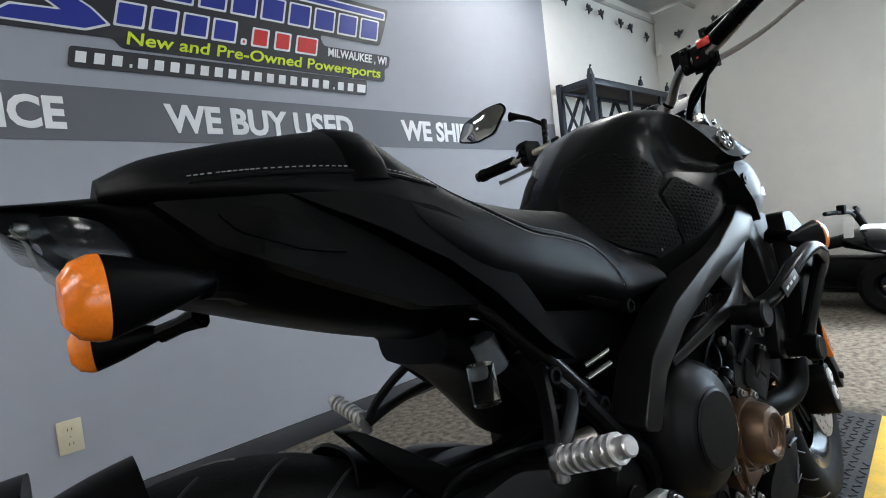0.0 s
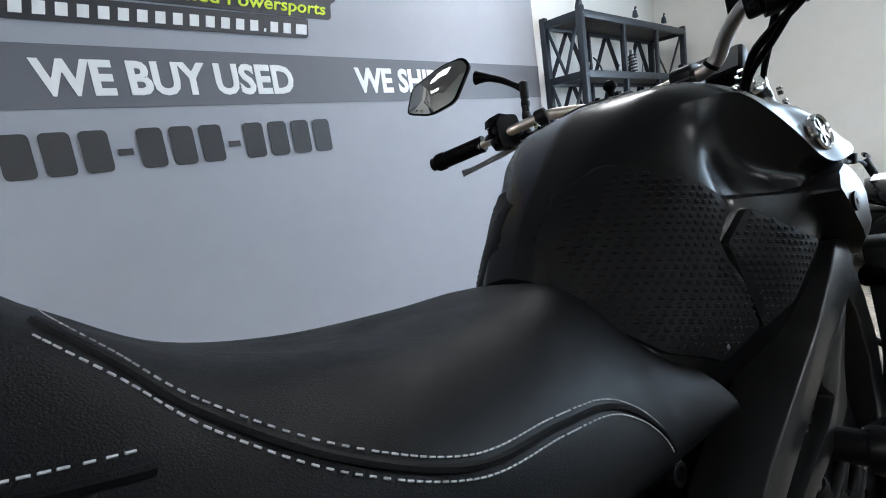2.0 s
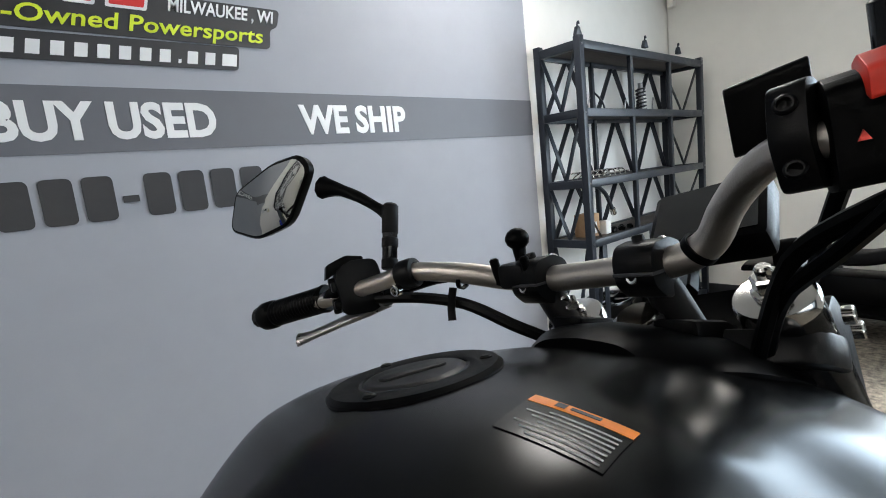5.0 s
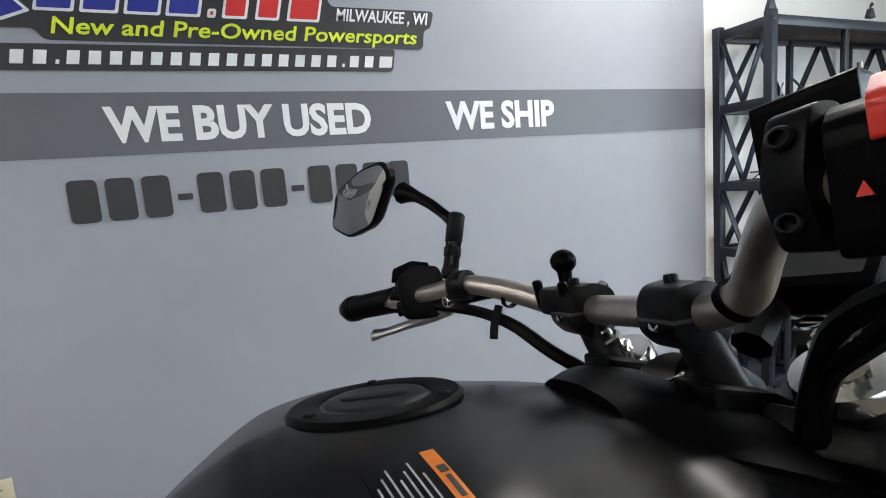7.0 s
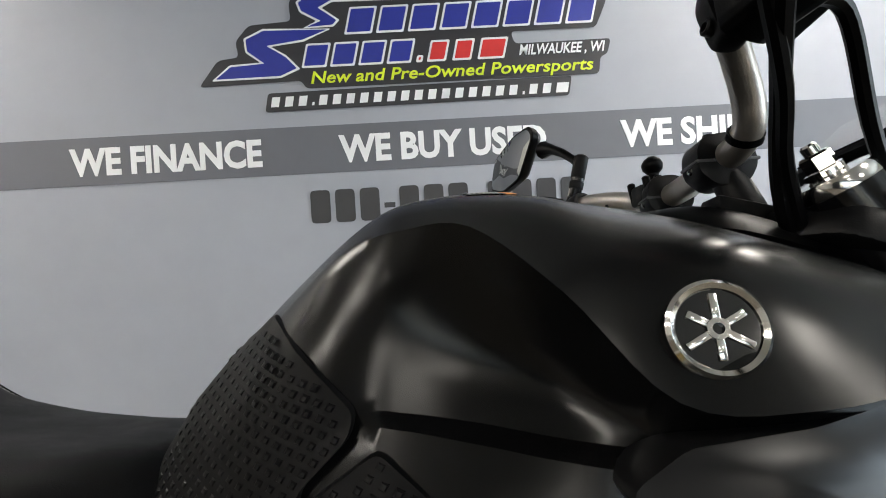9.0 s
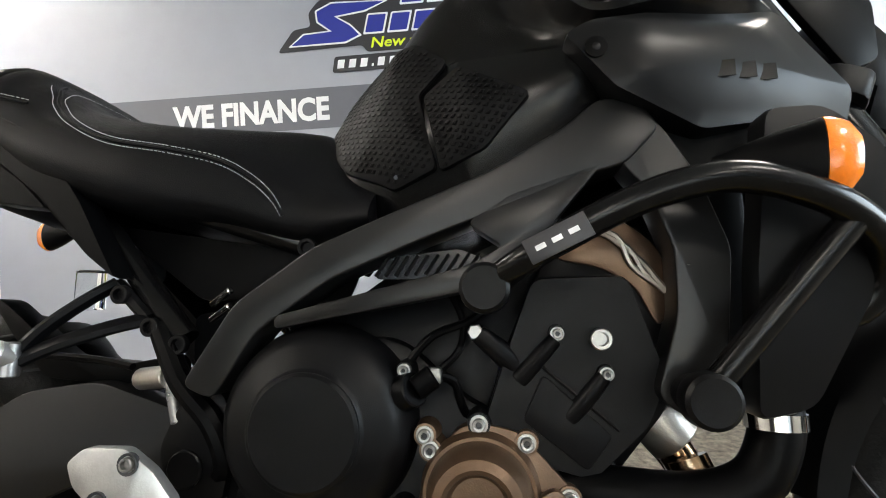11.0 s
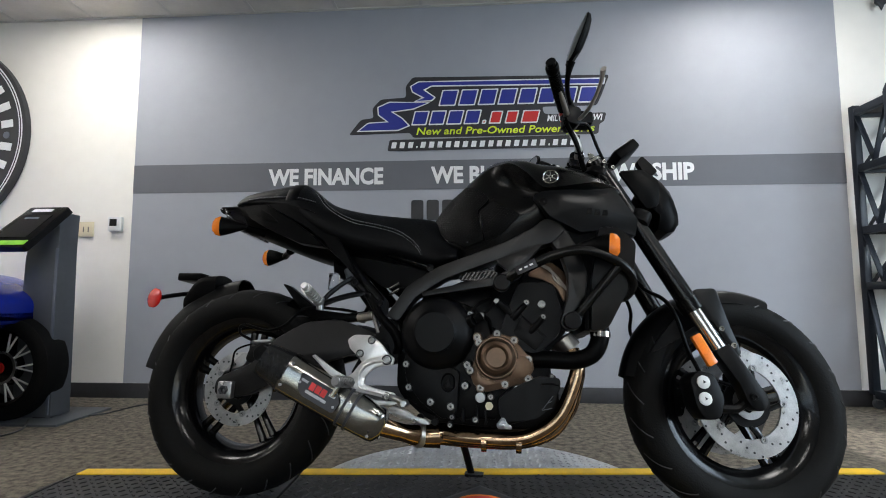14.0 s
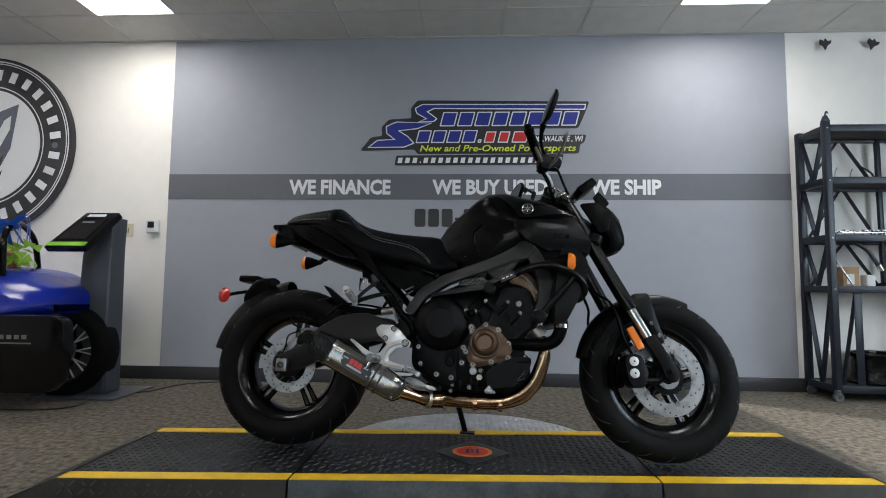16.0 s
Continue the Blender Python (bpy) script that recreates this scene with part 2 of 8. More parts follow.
def prism(outline, lo, hi, bevel=0.0, axis="y", seg=2):
    """A polygon in the plane across axis, given thickness from lo to hi along it."""
    bm = bmesh.new()

    def place(a, b, c):
        return {"y": (a, c, b), "x": (c, a, b), "z": (a, b, c)}[axis]

    vs = [bm.verts.new(place(a, b, lo)) for a, b in outline]
    f = bm.faces.new(vs)
    r = bmesh.ops.extrude_face_region(bm, geom=[f])
    d = Vector(place(0, 0, hi - lo))
    bmesh.ops.translate(bm, vec=d, verts=[g for g in r["geom"] if isinstance(g, bmesh.types.BMVert)])
    bmesh.ops.recalc_face_normals(bm, faces=bm.faces)
    if bevel:
        bmesh.ops.bevel(bm, geom=bm.edges[:], offset=bevel, segments=seg, affect="EDGES", profile=0.5, clamp_overlap=True)
    return bm


def lathe(profile, seg=32, m=None, arc=1.0):
    """Radius and height pairs turned round z, then placed by m."""
    bm = bmesh.new()
    rings = []
    n = seg if arc >= 1 else seg + 1
    for r, h in profile:
        rings.append([bm.verts.new((max(r, 1e-5) * math.cos(2 * math.pi * arc * k / seg), max(r, 1e-5) * math.sin(2 * math.pi * arc * k / seg), h)) for k in range(n)])
    for a, b in zip(rings, rings[1:]):
        for k in range(seg):
            j = (k + 1) % n
            bm.faces.new((a[k], a[j], b[j], b[k]))
    bmesh.ops.remove_doubles(bm, verts=bm.verts, dist=1e-4)
    bmesh.ops.recalc_face_normals(bm, faces=bm.faces)
    if m is not None:
        moved(bm, m)
    return bm


def along(a, b):
    """A pose with its z from a towards b, at a."""
    d = Vector(b) - Vector(a)
    return Matrix.Translation(a) @ d.to_track_quat("Z", "Y").to_matrix().to_4x4()


def rod(a, b, r, r2=None, seg=14, bevel=0.0015):
    h, r2 = (Vector(b) - Vector(a)).length, r if r2 is None else r2
    bv = min(bevel, r * 0.4, h * 0.3)
    return lathe([(0, 0), (r - bv, 0), (r, bv), (r2, h - bv), (r2 - bv, h), (0, h)], seg, along(a, b))


def tube(points, r, seg=10, steps=6, radii=None, flat=1.0, closed_ends=True):
    """A round bar along a smooth line; radii: one for each point."""
    line = spline(points, steps) if steps else [Vector(p) for p in points]
    n = len(line)
    if radii:
        rr = [float(np.interp(k / (n - 1) * (len(points) - 1), range(len(points)), radii)) for k in range(n)]
    else:
        rr = [r] * n
    bm = bmesh.new()
    rings, side = [], None
    for k, p in enumerate(line):
        d = (line[min(k + 1, n - 1)] - line[max(k - 1, 0)]).normalized()
        if side is None:
            side = d.orthogonal().normalized()
        side = (side - d * side.dot(d)).normalized()
        up = d.cross(side)
        rings.append([bm.verts.new(p + rr[k] * (math.cos(2 * math.pi * j / seg) * side + flat * math.sin(2 * math.pi * j / seg) * up)) for j in range(seg)])
    for a, b in zip(rings, rings[1:]):
        for j in range(seg):
            bm.faces.new((a[j], a[(j + 1) % seg], b[(j + 1) % seg], b[j]))
    if closed_ends:
        bm.faces.new(rings[0][::-1])
        bm.faces.new(rings[-1])
    bmesh.ops.recalc_face_normals(bm, faces=bm.faces)
    return bm


def loft(stations, su=5, sv=5, mirror=True, close=True):
    """A skin through cross-sections. Each station: x and its half section of (y, z) from the top's middle down. Mirrored at y = 0."""
    cols = [[(x, y, z) for y, z in sec] for x, sec in stations]
    rows = [spline(c, sv) for c in cols]
    m = len(rows[0])
    lines = [spline([r[k] for r in rows], su) for k in range(m)]
    n = len(lines[0])
    bm = bmesh.new()
    ring = []
    for i in range(n):
        half = [lines[k][i] for k in range(m)]
        full = half + [Vector((v.x, -v.y, v.z)) for v in reversed(half)] if mirror else half
        ring.append([bm.verts.new(v) for v in full])
    w = len(ring[0])
    for a, b in zip(ring, ring[1:]):
        for k in range(w if mirror else w - 1):
            bm.faces.new((a[k], a[(k + 1) % w], b[(k + 1) % w], b[k]))
    if close and mirror:
        bm.faces.new(ring[0])
        bm.faces.new(ring[-1][::-1])
    bmesh.ops.remove_doubles(bm, verts=bm.verts, dist=1e-4)
    bmesh.ops.recalc_face_normals(bm, faces=bm.faces)
    return bm


def thick(bm, depth):
    """Gives a skin thickness, inwards."""
    bmesh.ops.recalc_face_normals(bm, faces=bm.faces)
    bmesh.ops.solidify(bm, geom=bm.faces[:], thickness=depth)
    bmesh.ops.recalc_face_normals(bm, faces=bm.faces)
    return bm


def arc(cx, cy, r, a0, a1, n=16):
    return [(cx + r * math.cos(radians(a0 + (a1 - a0) * k / n)), cy + r * math.sin(radians(a0 + (a1 - a0) * k / n))) for k in range(n + 1)]


def rounded(pts, r, n=4):
    """A polygon with its corners rounded."""
    out = []
    for i, p in enumerate(pts):
        p, a, b = Vector(p), Vector(pts[i - 1]), Vector(pts[(i + 1) % len(pts)])
        da, db = a - p, b - p
        q = min(r, da.length * 0.45, db.length * 0.45)
        s, e = p + da.normalized() * q, p + db.normalized() * q
        out += [tuple((1 - t) ** 2 * s + 2 * t * (1 - t) * p + t * t * e) for t in [k / n for k in range(n + 1)]]
    return out


def mesh_of(name, bm, material, angle=35):
    me = bpy.data.meshes.new(name)
    bm.to_mesh(me)
    bm.free()
    me.materials.append(material)
    me.shade_smooth()
    me.set_sharp_from_angle(angle=radians(angle))
    return me


def part(name, bm, material, parent=None, label="", angle=35):
    """Links a bmesh as one mesh object under a thing or under a part."""
    ob = new(name, mesh_of(name, bm, material, angle))
    if parent is not None:
        ob.parent = parent
    return tagged(ob, label)


def thing(name, label, category, group="", at=None, bm=None, material=None, kind=""):
    ob = new(name, mesh_of(name, bm, material) if bm else None)
    if at is not None:
        ob.matrix_basis = at
    return tagged(ob, label, category, group, kind)


def structure(name, bm, material, label="", parent=None):
    ob = part(name, bm, material, parent)
    return tagged(ob, label, kind="structure") if parent is None else ob


def lettering(name, body, size, m, material, parent=None, width=None, shear=0.0, depth=0.0015, bold=0.0):
    """Words in the built-in font as a mesh; width fits the line's length. Baseline at the pose's origin, reading along its x."""
    cu = bpy.data.curves.new(name, "FONT")
    cu.body, cu.size, cu.shear, cu.extrude, cu.offset, cu.resolution_u = body, size, shear, depth, bold, 3
    tmp = new(name + "_tmp", cu)
    dg = bpy.context.evaluated_depsgraph_get()
    me = bpy.data.meshes.new_from_object(tmp.evaluated_get(dg))
    bpy.data.objects.remove(tmp)
    bpy.data.curves.remove(cu)
    xs = [v.co.x for v in me.vertices]
    k = width / (max(xs) - min(xs)) if width else 1.0
    me.transform(m @ Matrix.Diagonal((k, 1, 1, 1)) @ Matrix.Translation((-min(xs), 0, 0)))
    me.materials.clear()
    me.materials.append(material)
    ob = new(name, me)
    if parent is not None:
        ob.parent = parent
    return ob

# ---------------------------------------------------------------- the showroom
WALL, LEFT, RIGHT, SOUTH, CEIL, PT = 2.2, -6.9, 5.1, -7.0, 2.745, 0.09

structure("floor", block(LEFT - 0.15, RIGHT + 0.15, SOUTH - 0.15, WALL + 0.15, -0.12, 0.0), M["carpet"], "mottled grey-brown loop-pile carpet floor")
structure("ground", block(-60, 60, -60, 60, -0.5, -0.13), M["asphalt"], "grey asphalt parking lot outside the windows")

wall_north = structure("wall_north", block(LEFT - 0.15, RIGHT + 0.15, WALL + 0.006, WALL + 0.15, 0.0, CEIL + 0.1), M["white_paint"], "white painted wall with a grey painted field")
part("painted_field", block(-1.68, 3.185, WALL, WALL + 0.004, 0.1, CEIL), M["grey_paint"], wall_north, "light grey painted field")
part("painted_stripe", block(-1.68, 3.185, WALL - 0.003, WALL - 0.001, 1.425, 1.629), M["stripe"], wall_north, "dark grey painted stripe")
structure("wall_west", block(LEFT - 0.15, LEFT, SOUTH, WALL, 0.0, CEIL + 0.1), M["white_paint"], "white painted wall")


def pierced(name, fixed, lo, hi, holes, z1, axis, material, label):
    """A wall with openings cut through: boxes round each hole."""
    bm = bmesh.new()

    def bx(a, b, c, d):
        if b - a > 1e-3 and d - c > 1e-3:
            merge(bm, block(a, b, *fixed, c, d) if axis == "x" else block(*fixed, a, b, c, d))

    at = lo
    for a, b, c, d in sorted(holes):
        bx(at, a, 0, z1)
        bx(a, b, 0, c)
        bx(a, b, d, z1)
        at = b
    bx(at, hi, 0, z1)
    return structure(name, bm, material, label)


WIN = (-2.3, 0.29, 0.71, 2.50)
pierced("wall_east", (RIGHT, RIGHT + 0.15), SOUTH, WALL, [WIN], CEIL + 0.1, "y", M["white_paint"], "white painted wall with a large window")
# unseen south wall and windows, assumed; the dark colour keeps reflections dark
ASSUMED_WINDOWS = [(-3.4, -0.4, 0.5, 2.3), (-0.2, 2.8, 0.5, 2.3)]
pierced("wall_south", (SOUTH - 0.15, SOUTH), LEFT, RIGHT, ASSUMED_WINDOWS, CEIL + 0.1, "x", M["unseen_wall_dark"], "assumed, unseen wall coloured dark to keep reflections dark, with two windows")


def window(name, a, b, c, d, at, axis):
    w = thing(name, "large fixed window in a pale painted frame", "window", kind="structure")

    def bx(p, q, y0, y1, r, s, bev=0.004):
        return block(p, q, at + y0, at + y1, r, s, bev) if axis == "x" else block(at + y0, at + y1, p, q, r, s, bev)

    t = 0.045
    fr = bx(a, b, 0.02, 0.10, c, c + t)
    merge(fr, bx(a, b, 0.02, 0.10, d - t, d))
    merge(fr, bx(a, a + t, 0.02, 0.10, c + t, d - t))
    merge(fr, bx(b - t, b, 0.02, 0.10, c + t, d - t))
    part("window_frame", fr, M["frame_alu"], w)
    p = part("pane", bx(a + t, b - t, 0.055, 0.061, c + t, d - t, 0), M["pane"], w)
    p.visible_shadow = False
    return w


we = window("window_1", *WIN, RIGHT, "y")
part("window_sill", block(RIGHT - 0.07, RIGHT + 0.03, WIN[0] - 0.06, WIN[1] + 0.06, WIN[2] - 0.045, WIN[2], 0.006), M["stone"], we, "grey stone sill")
# both of these windows are unseen and assumed
for k, (a, b, c, d) in enumerate(ASSUMED_WINDOWS):
    window("window_%d" % (k + 2), a, b, c, d, SOUTH - 0.12, "x")

structure("baseboard", block(LEFT, RIGHT, WALL - 0.012, WALL - 0.001, 0.0, 0.1, 0.003), M["base"], "black rubber cove baseboard")
structure("baseboard", block(RIGHT - 0.012, RIGHT - 0.001, SOUTH, WALL - 0.02, 0.0, 0.1, 0.003), M["base"], "black rubber cove baseboard")


def ceiling():
    """Lay-in tiles in a tee grid, the lit panels left open."""
    tiles, lit = bmesh.new(), []
    px, py, nx0, ny0 = 0.609, 0.61, -2.659, 1.19
    bars = bmesh.new()
    cols = [nx0 + px * k for k in range(-7, 12)]
    rows = [ny0 - py * k for k in range(-2, 15)]
    # (1, 0) and (8, 0) are known; the others are unseen, added as fill
    panels = {(1, 0), (8, 0), (1, 4), (8, 4), (4, 8), (-4, 0), (-4, 4), (-1, 4), (-4, 8), (8, 8), (4, 12)}
    for i, x in enumerate(cols[:-1]):
        for j, y in enumerate(rows):
            x0, x1, y0, y1 = max(x, LEFT), min(x + px, RIGHT), max(y, SOUTH), min(y + py, WALL)
            if x1 - x0 < 0.02 or y1 - y0 < 0.02:
                continue
            if (i - 7, j - 2) in panels:
                lit.append((x0, x1, y0, y1))
                continue
            merge(tiles, block(x0 + 0.008, x1 - 0.008, y0 + 0.008, y1 - 0.008, CEIL, CEIL + 0.02))
    for x in cols:
        if LEFT < x < RIGHT:
            merge(bars, block(x - 0.011, x + 0.011, SOUTH, WALL, CEIL - 0.004, CEIL + 0.02))
    for y in rows:
        if SOUTH < y < WALL:
            merge(bars, block(LEFT, RIGHT, y - 0.011, y + 0.011, CEIL - 0.0035, CEIL + 0.02))
    merge(bars, block(LEFT, RIGHT, WALL - 0.02, WALL, CEIL - 0.006, CEIL + 0.02))
    c = structure("ceiling", tiles, M["ceiling"], "suspended ceiling of off-white mineral tiles")
    structure("trim", bars, M["grid"], "off-white metal ceiling grid")
    structure("roof_slab", block(LEFT - 0.15, RIGHT + 0.15, SOUTH - 0.15, WALL + 0.15, CEIL + 0.14, CEIL + 0.3), M["grid"], "plain slab above the ceiling")
    for x0, x1, y0, y1 in lit:
        p = thing("ceiling_light", "square recessed ceiling light with a lit white diffuser", "light", "ceiling lights")
        part("diffuser", block(x0 + 0.012, x1 - 0.012, y0 + 0.012, y1 - 0.012, CEIL + 0.002, CEIL + 0.01), M["panel"], p)
        part("frame", block(x0, x0 + 0.012, y0, y1, CEIL + 0.001, CEIL + 0.03), M["grid"], p)
        part("frame", block(x1 - 0.012, x1, y0, y1, CEIL + 0.001, CEIL + 0.03), M["grid"], p)


ceiling()

# ---------------------------------------------------------------- wall graphics
FACE = WALL - 0.004


def on_wall(x, z, lift=0.0):
    return pose(x, FACE - lift, z, 90, 0, 0)


for words, x, w in (("WE FINANCE", -0.69, 0.815), ("WE BUY USED", 0.455, 0.897), ("WE SHIP", 1.677, 0.543)):
    ob = lettering("wall_lettering", words, 0.157, on_wall(x, 1.471), M["letter_white"], None, w, bold=0.0056)
    tagged(ob, "white capital letters reading %s on the grey stripe" % words.lower(), "sign", "wall lettering")

# number line below the stripe: one bar for each figure, of its size and colour
number_line = thing("number_line", "row of dark bars below the grey stripe", "sign")
x = 0.314
for k, ch in enumerate("###-###-####"):
    w = 0.0965 if ch == "#" else 0.055
    if ch == "#":
        o = rounded([(x + 0.006, 1.21), (x + w - 0.006, 1.21), (x + w - 0.006, 1.352), (x + 0.006, 1.352)], 0.02)
        i = prism(o, FACE - 0.001, FACE + 0.0008)
    else:
        i = block(x + 0.004, x + w - 0.004, FACE - 0.001, FACE + 0.0008, 1.262, 1.284)
    part("bar", i, M["letter_dark"], number_line)
    x += w + 0.0096


def slab(outline, lift, material, parent, name, r=0.012, label=""):
    return part(name, prism(rounded(outline, r, 4), FACE - lift, FACE - lift + 0.0012), material, parent, label)


def slanted(x0, x1, z0, z1, s=0.25):
    d = (z1 - z0) * s
    return [(x0, z0), (x1 - d, z0), (x1, z1), (x0 + d, z1)]


dealer_sign = thing("dealer_sign", "large blue, red and black dealership logo decal on the grey wall", "sign", at=pose(-0.008, 0, 0.075))
slab([(-0.115, 1.742), (-0.03, 1.852), (0.06, 1.862), (0.05, 1.93), (0.11, 1.995), (0.29, 2.005), (0.285, 2.085), (0.335, 2.15), (1.69, 2.13), (1.635, 1.99), (1.60, 1.915), (1.23, 1.915), (1.245, 1.862), (1.665, 1.865), (1.645, 1.80), (1.615, 1.788), (1.605, 1.715), (0.34, 1.715), (0.32, 1.75)], 0.001, M["letter_dark"], dealer_sign, "backing", 0.02, "black backing shape")
slab([(0.16, 1.622), (1.47, 1.628), (1.485, 1.712), (0.175, 1.702)], 0.002, M["letter_dark"], dealer_sign, "backing", 0.015)


def two_tone(outline, rim, lift, inner, shrink=0.87):
    slab(outline, lift, M["letter_white"], dealer_sign, rim, 0.008)
    cx, cz = sum(p[0] for p in outline) / len(outline), sum(p[1] for p in outline) / len(outline)
    lo, hi = min(p[1] for p in outline), max(p[1] for p in outline)
    e = 0.009
    pts = []
    n = len(outline)
    for k in range(n):
        p, a, b = Vector(outline[k]), Vector(outline[k - 1]), Vector(outline[(k + 1) % n])
        u, v = (p - a).normalized(), (b - p).normalized()
        nrm = Vector((-(u.y + v.y), u.x + v.x))
        nrm = nrm.normalized() if nrm.length > 1e-6 else Vector((-u.y, u.x))
        s = 1 / max(0.45, abs(nrm.dot(Vector((-u.y, u.x)))))
        pts.append(tuple(p + nrm * e * s))
    slab(pts, lift + 0.0014, inner, dealer_sign, "letter_block", 0.006)


# the big swooping initials and the letter blocks
two_tone([(0.34, 1.972), (0.47, 1.972), (0.50, 2.0), (0.425, 2.055), (0.47, 2.078), (1.655, 2.062), (1.665, 2.11), (0.375, 2.12), (0.315, 2.085), (0.33, 2.04), (0.40, 2.0)], "letter_rim", 0.0025, M["blue_vinyl"])
two_tone([(-0.06, 1.765), (0.235, 1.765), (0.32, 1.80), (0.265, 1.86), (0.20, 1.90), (0.34, 1.915), (0.46, 1.965), (0.17, 1.978), (0.085, 1.94), (0.09, 1.88), (0.15, 1.835), (0.02, 1.83)], "letter_rim", 0.0025, M["blue_vinyl"])
x = 0.515
for k in range(8):
    two_tone(slanted(x, x + 0.148, 1.936, 2.052), "letter_rim", 0.0035, M["blue_vinyl"])
    x += 0.136
x = 0.325
for k in range(4):
    two_tone(slanted(x, x + 0.132, 1.802, 1.905), "letter_rim", 0.0035, M["blue_vinyl"])
    x += 0.121
two_tone(slanted(0.815, 0.85, 1.802, 1.832), "letter_rim", 0.0035, M["red_vinyl"])
x = 0.862
for k, w in enumerate((0.105, 0.105, 0.14)):
    two_tone(slanted(x, x + w, 1.802, 1.893), "letter_rim", 0.0035, M["red_vinyl"])
    x += w + 0.004
lettering("lettering", "MILWAUKEE , WI", 0.062, on_wall(1.262, 1.812, 0.003), M["letter_white"], dealer_sign, 0.375, 0.25, bold=0.001)
lettering("lettering", "New and Pre-Owned Powersports", 0.072, on_wall(0.362, 1.735, 0.003), M["lime_vinyl"], dealer_sign, 1.22, 0.2, bold=0.001)
x = 0.185
for k, ch in enumerate("ooo.ooooooooooooooo.ooo"):
    w = 0.042 if ch == "o" else 0.012
    if k == 22:
        w = 0.06
    part("bar", prism(slanted(x, x + w, 1.642, 1.642 + (0.042 if ch == "o" else 0.013), 0.2), FACE - 0.004, FACE - 0.0025), M["letter_white"], dealer_sign)
    x += w + 0.0165


# round company sign on the left part of the wall
def round_sign():
    c = (0.0, 0.0)
    s = thing("round_sign", "large round black and white maker's sign with a shield", "sign", at=pose(-3.22, 0, 1.86) @ Matrix.Diagonal((1.287, 1, 1.287, 1)))

    def disc(r0, r1, y, d, m, name, label=""):
        p = [(r0, 0), (r1 - 0.003, 0), (r1, 0.003), (r1, d), (r0, d)]
        part(name, lathe(p, 72, pose(c[0], y, c[1], 90, 0, 0)), m, s, label)

    disc(0.0, 0.575, WALL - 0.001, 0.045, M["letter_dark"], "backing")
    disc(0.548, 0.556, WALL - 0.046, 0.002, M["letter_white"], "ring")
    disc(0.535, 0.541, WALL - 0.046, 0.002, M["letter_white"], "ring")
    disc(0.0, 0.365, WALL - 0.046, 0.002, M["letter_white"], "face")
    disc(0.382, 0.389, WALL - 0.046, 0.002, M["letter_white"], "ring")
    for a in [58 - 12.5 * k for k in range(-5, 5)] + [-(58 - 12.5 * k) - 0 for k in range(-5, 5)]:
        q = pose(c[0], WALL - 0.046, c[1], 0, -a if False else 0, 0) @ Matrix.Rotation(radians(90 - a), 4, "Y")
        part("bar", moved(block(-0.022, 0.022, -0.003, 0, 0.43, 0.50, 0.001), q), M["letter_white"], s)
    part("dot", rod((c[0] + 0.462, WALL - 0.046, c[1]), (c[0] + 0.462, WALL - 0.05, c[1]), 0.02), M["slate_vinyl"], s)
    y0, y1 = WALL - 0.052, WALL - 0.048
    hw, top, bot = 0.205, 0.235, -0.30
    left = [(-hw, top - 0.02), (0, top - 0.05), (0, bot), (-0.09, bot + 0.12), (-0.17, -0.02)]
    right = [(0, top - 0.05), (hw, top + 0.03), (0.17, -0.02), (0.09, bot + 0.12), (0, bot)]
    for o, m in ((left, "letter_dark"), (right, "slate_vinyl")):
        part("shield_half", prism([(c[0] + a, c[1] + b) for a, b in o], y0, y1), M[m], s)
    v = [(-0.16, 0.16), (-0.10, 0.12), (0, -0.10), (0.12, 0.16), (0.165, 0.19), (0.16, 0.10), (0, -0.215), (-0.15, 0.10)]
    part("vee", prism([(c[0] + a, c[1] + b) for a, b in v], y0 - 0.003, y0 - 0.0005), M["letter_white"], s)
    for sg in (-1, 1):
        for k in range(2):
            o = [(0.02 * sg, -0.22 - 0.05 * k), (0.13 * sg, -0.06 - 0.10 * k), (0.12 * sg, -0.13 - 0.07 * k)]
            part("feather", prism([(c[0] + a, c[1] + b) for a, b in o], y0 - 0.003, y0 - 0.0005), M["letter_dark"], s)


round_sign()


# small fittings on the wall
def outlet(x, z):
    o = thing("wall_outlet", "ivory duplex power outlet on the wall", "outlet", "wall outlets")
    part("plate", block(x - 0.037, x + 0.037, WALL - 0.008, WALL - 0.001, z - 0.06, z + 0.06, 0.003), M["ivory"], o)
    for dz in (-0.026, 0.026):
        soc = prism(rounded([(x - 0.017, z + dz - 0.017), (x + 0.017, z + dz - 0.017), (x + 0.017, z + dz + 0.017), (x - 0.017, z + dz + 0.017)], 0.01), WALL - 0.0105, WALL - 0.008)
        p = part("socket", soc, M["ivory"], o)
        for dx in (-0.006, 0.006):
            part("slot", block(x + dx - 0.0012, x + dx + 0.0012, WALL - 0.0112, WALL - 0.0105, z + dz - 0.004, z + dz + 0.006), M["letter_dark"], p)
    part("screw", rod((x, WALL - 0.008, z), (x, WALL - 0.0095, z), 0.003), M["alloy"], o)


outlet(-0.003, 0.352)
wall_plate = thing("wall_plate", "ivory two-gang blank wall plate with two slots", "switch plate")
part("plate", block(-2.065, -1.955, WALL - 0.008, WALL - 0.001, 1.118, 1.225, 0.003), M["ivory"], wall_plate)
for dx in (-0.018, 0.018):
    part("slot", block(-2.01 + dx - 0.004, -2.01 + dx + 0.004, WALL - 0.011, WALL - 0.008, 1.15, 1.19, 0.001), M["stone"], wall_plate)
thermostat = thing("thermostat", "small white wall thermostat with a dark display", "thermostat")
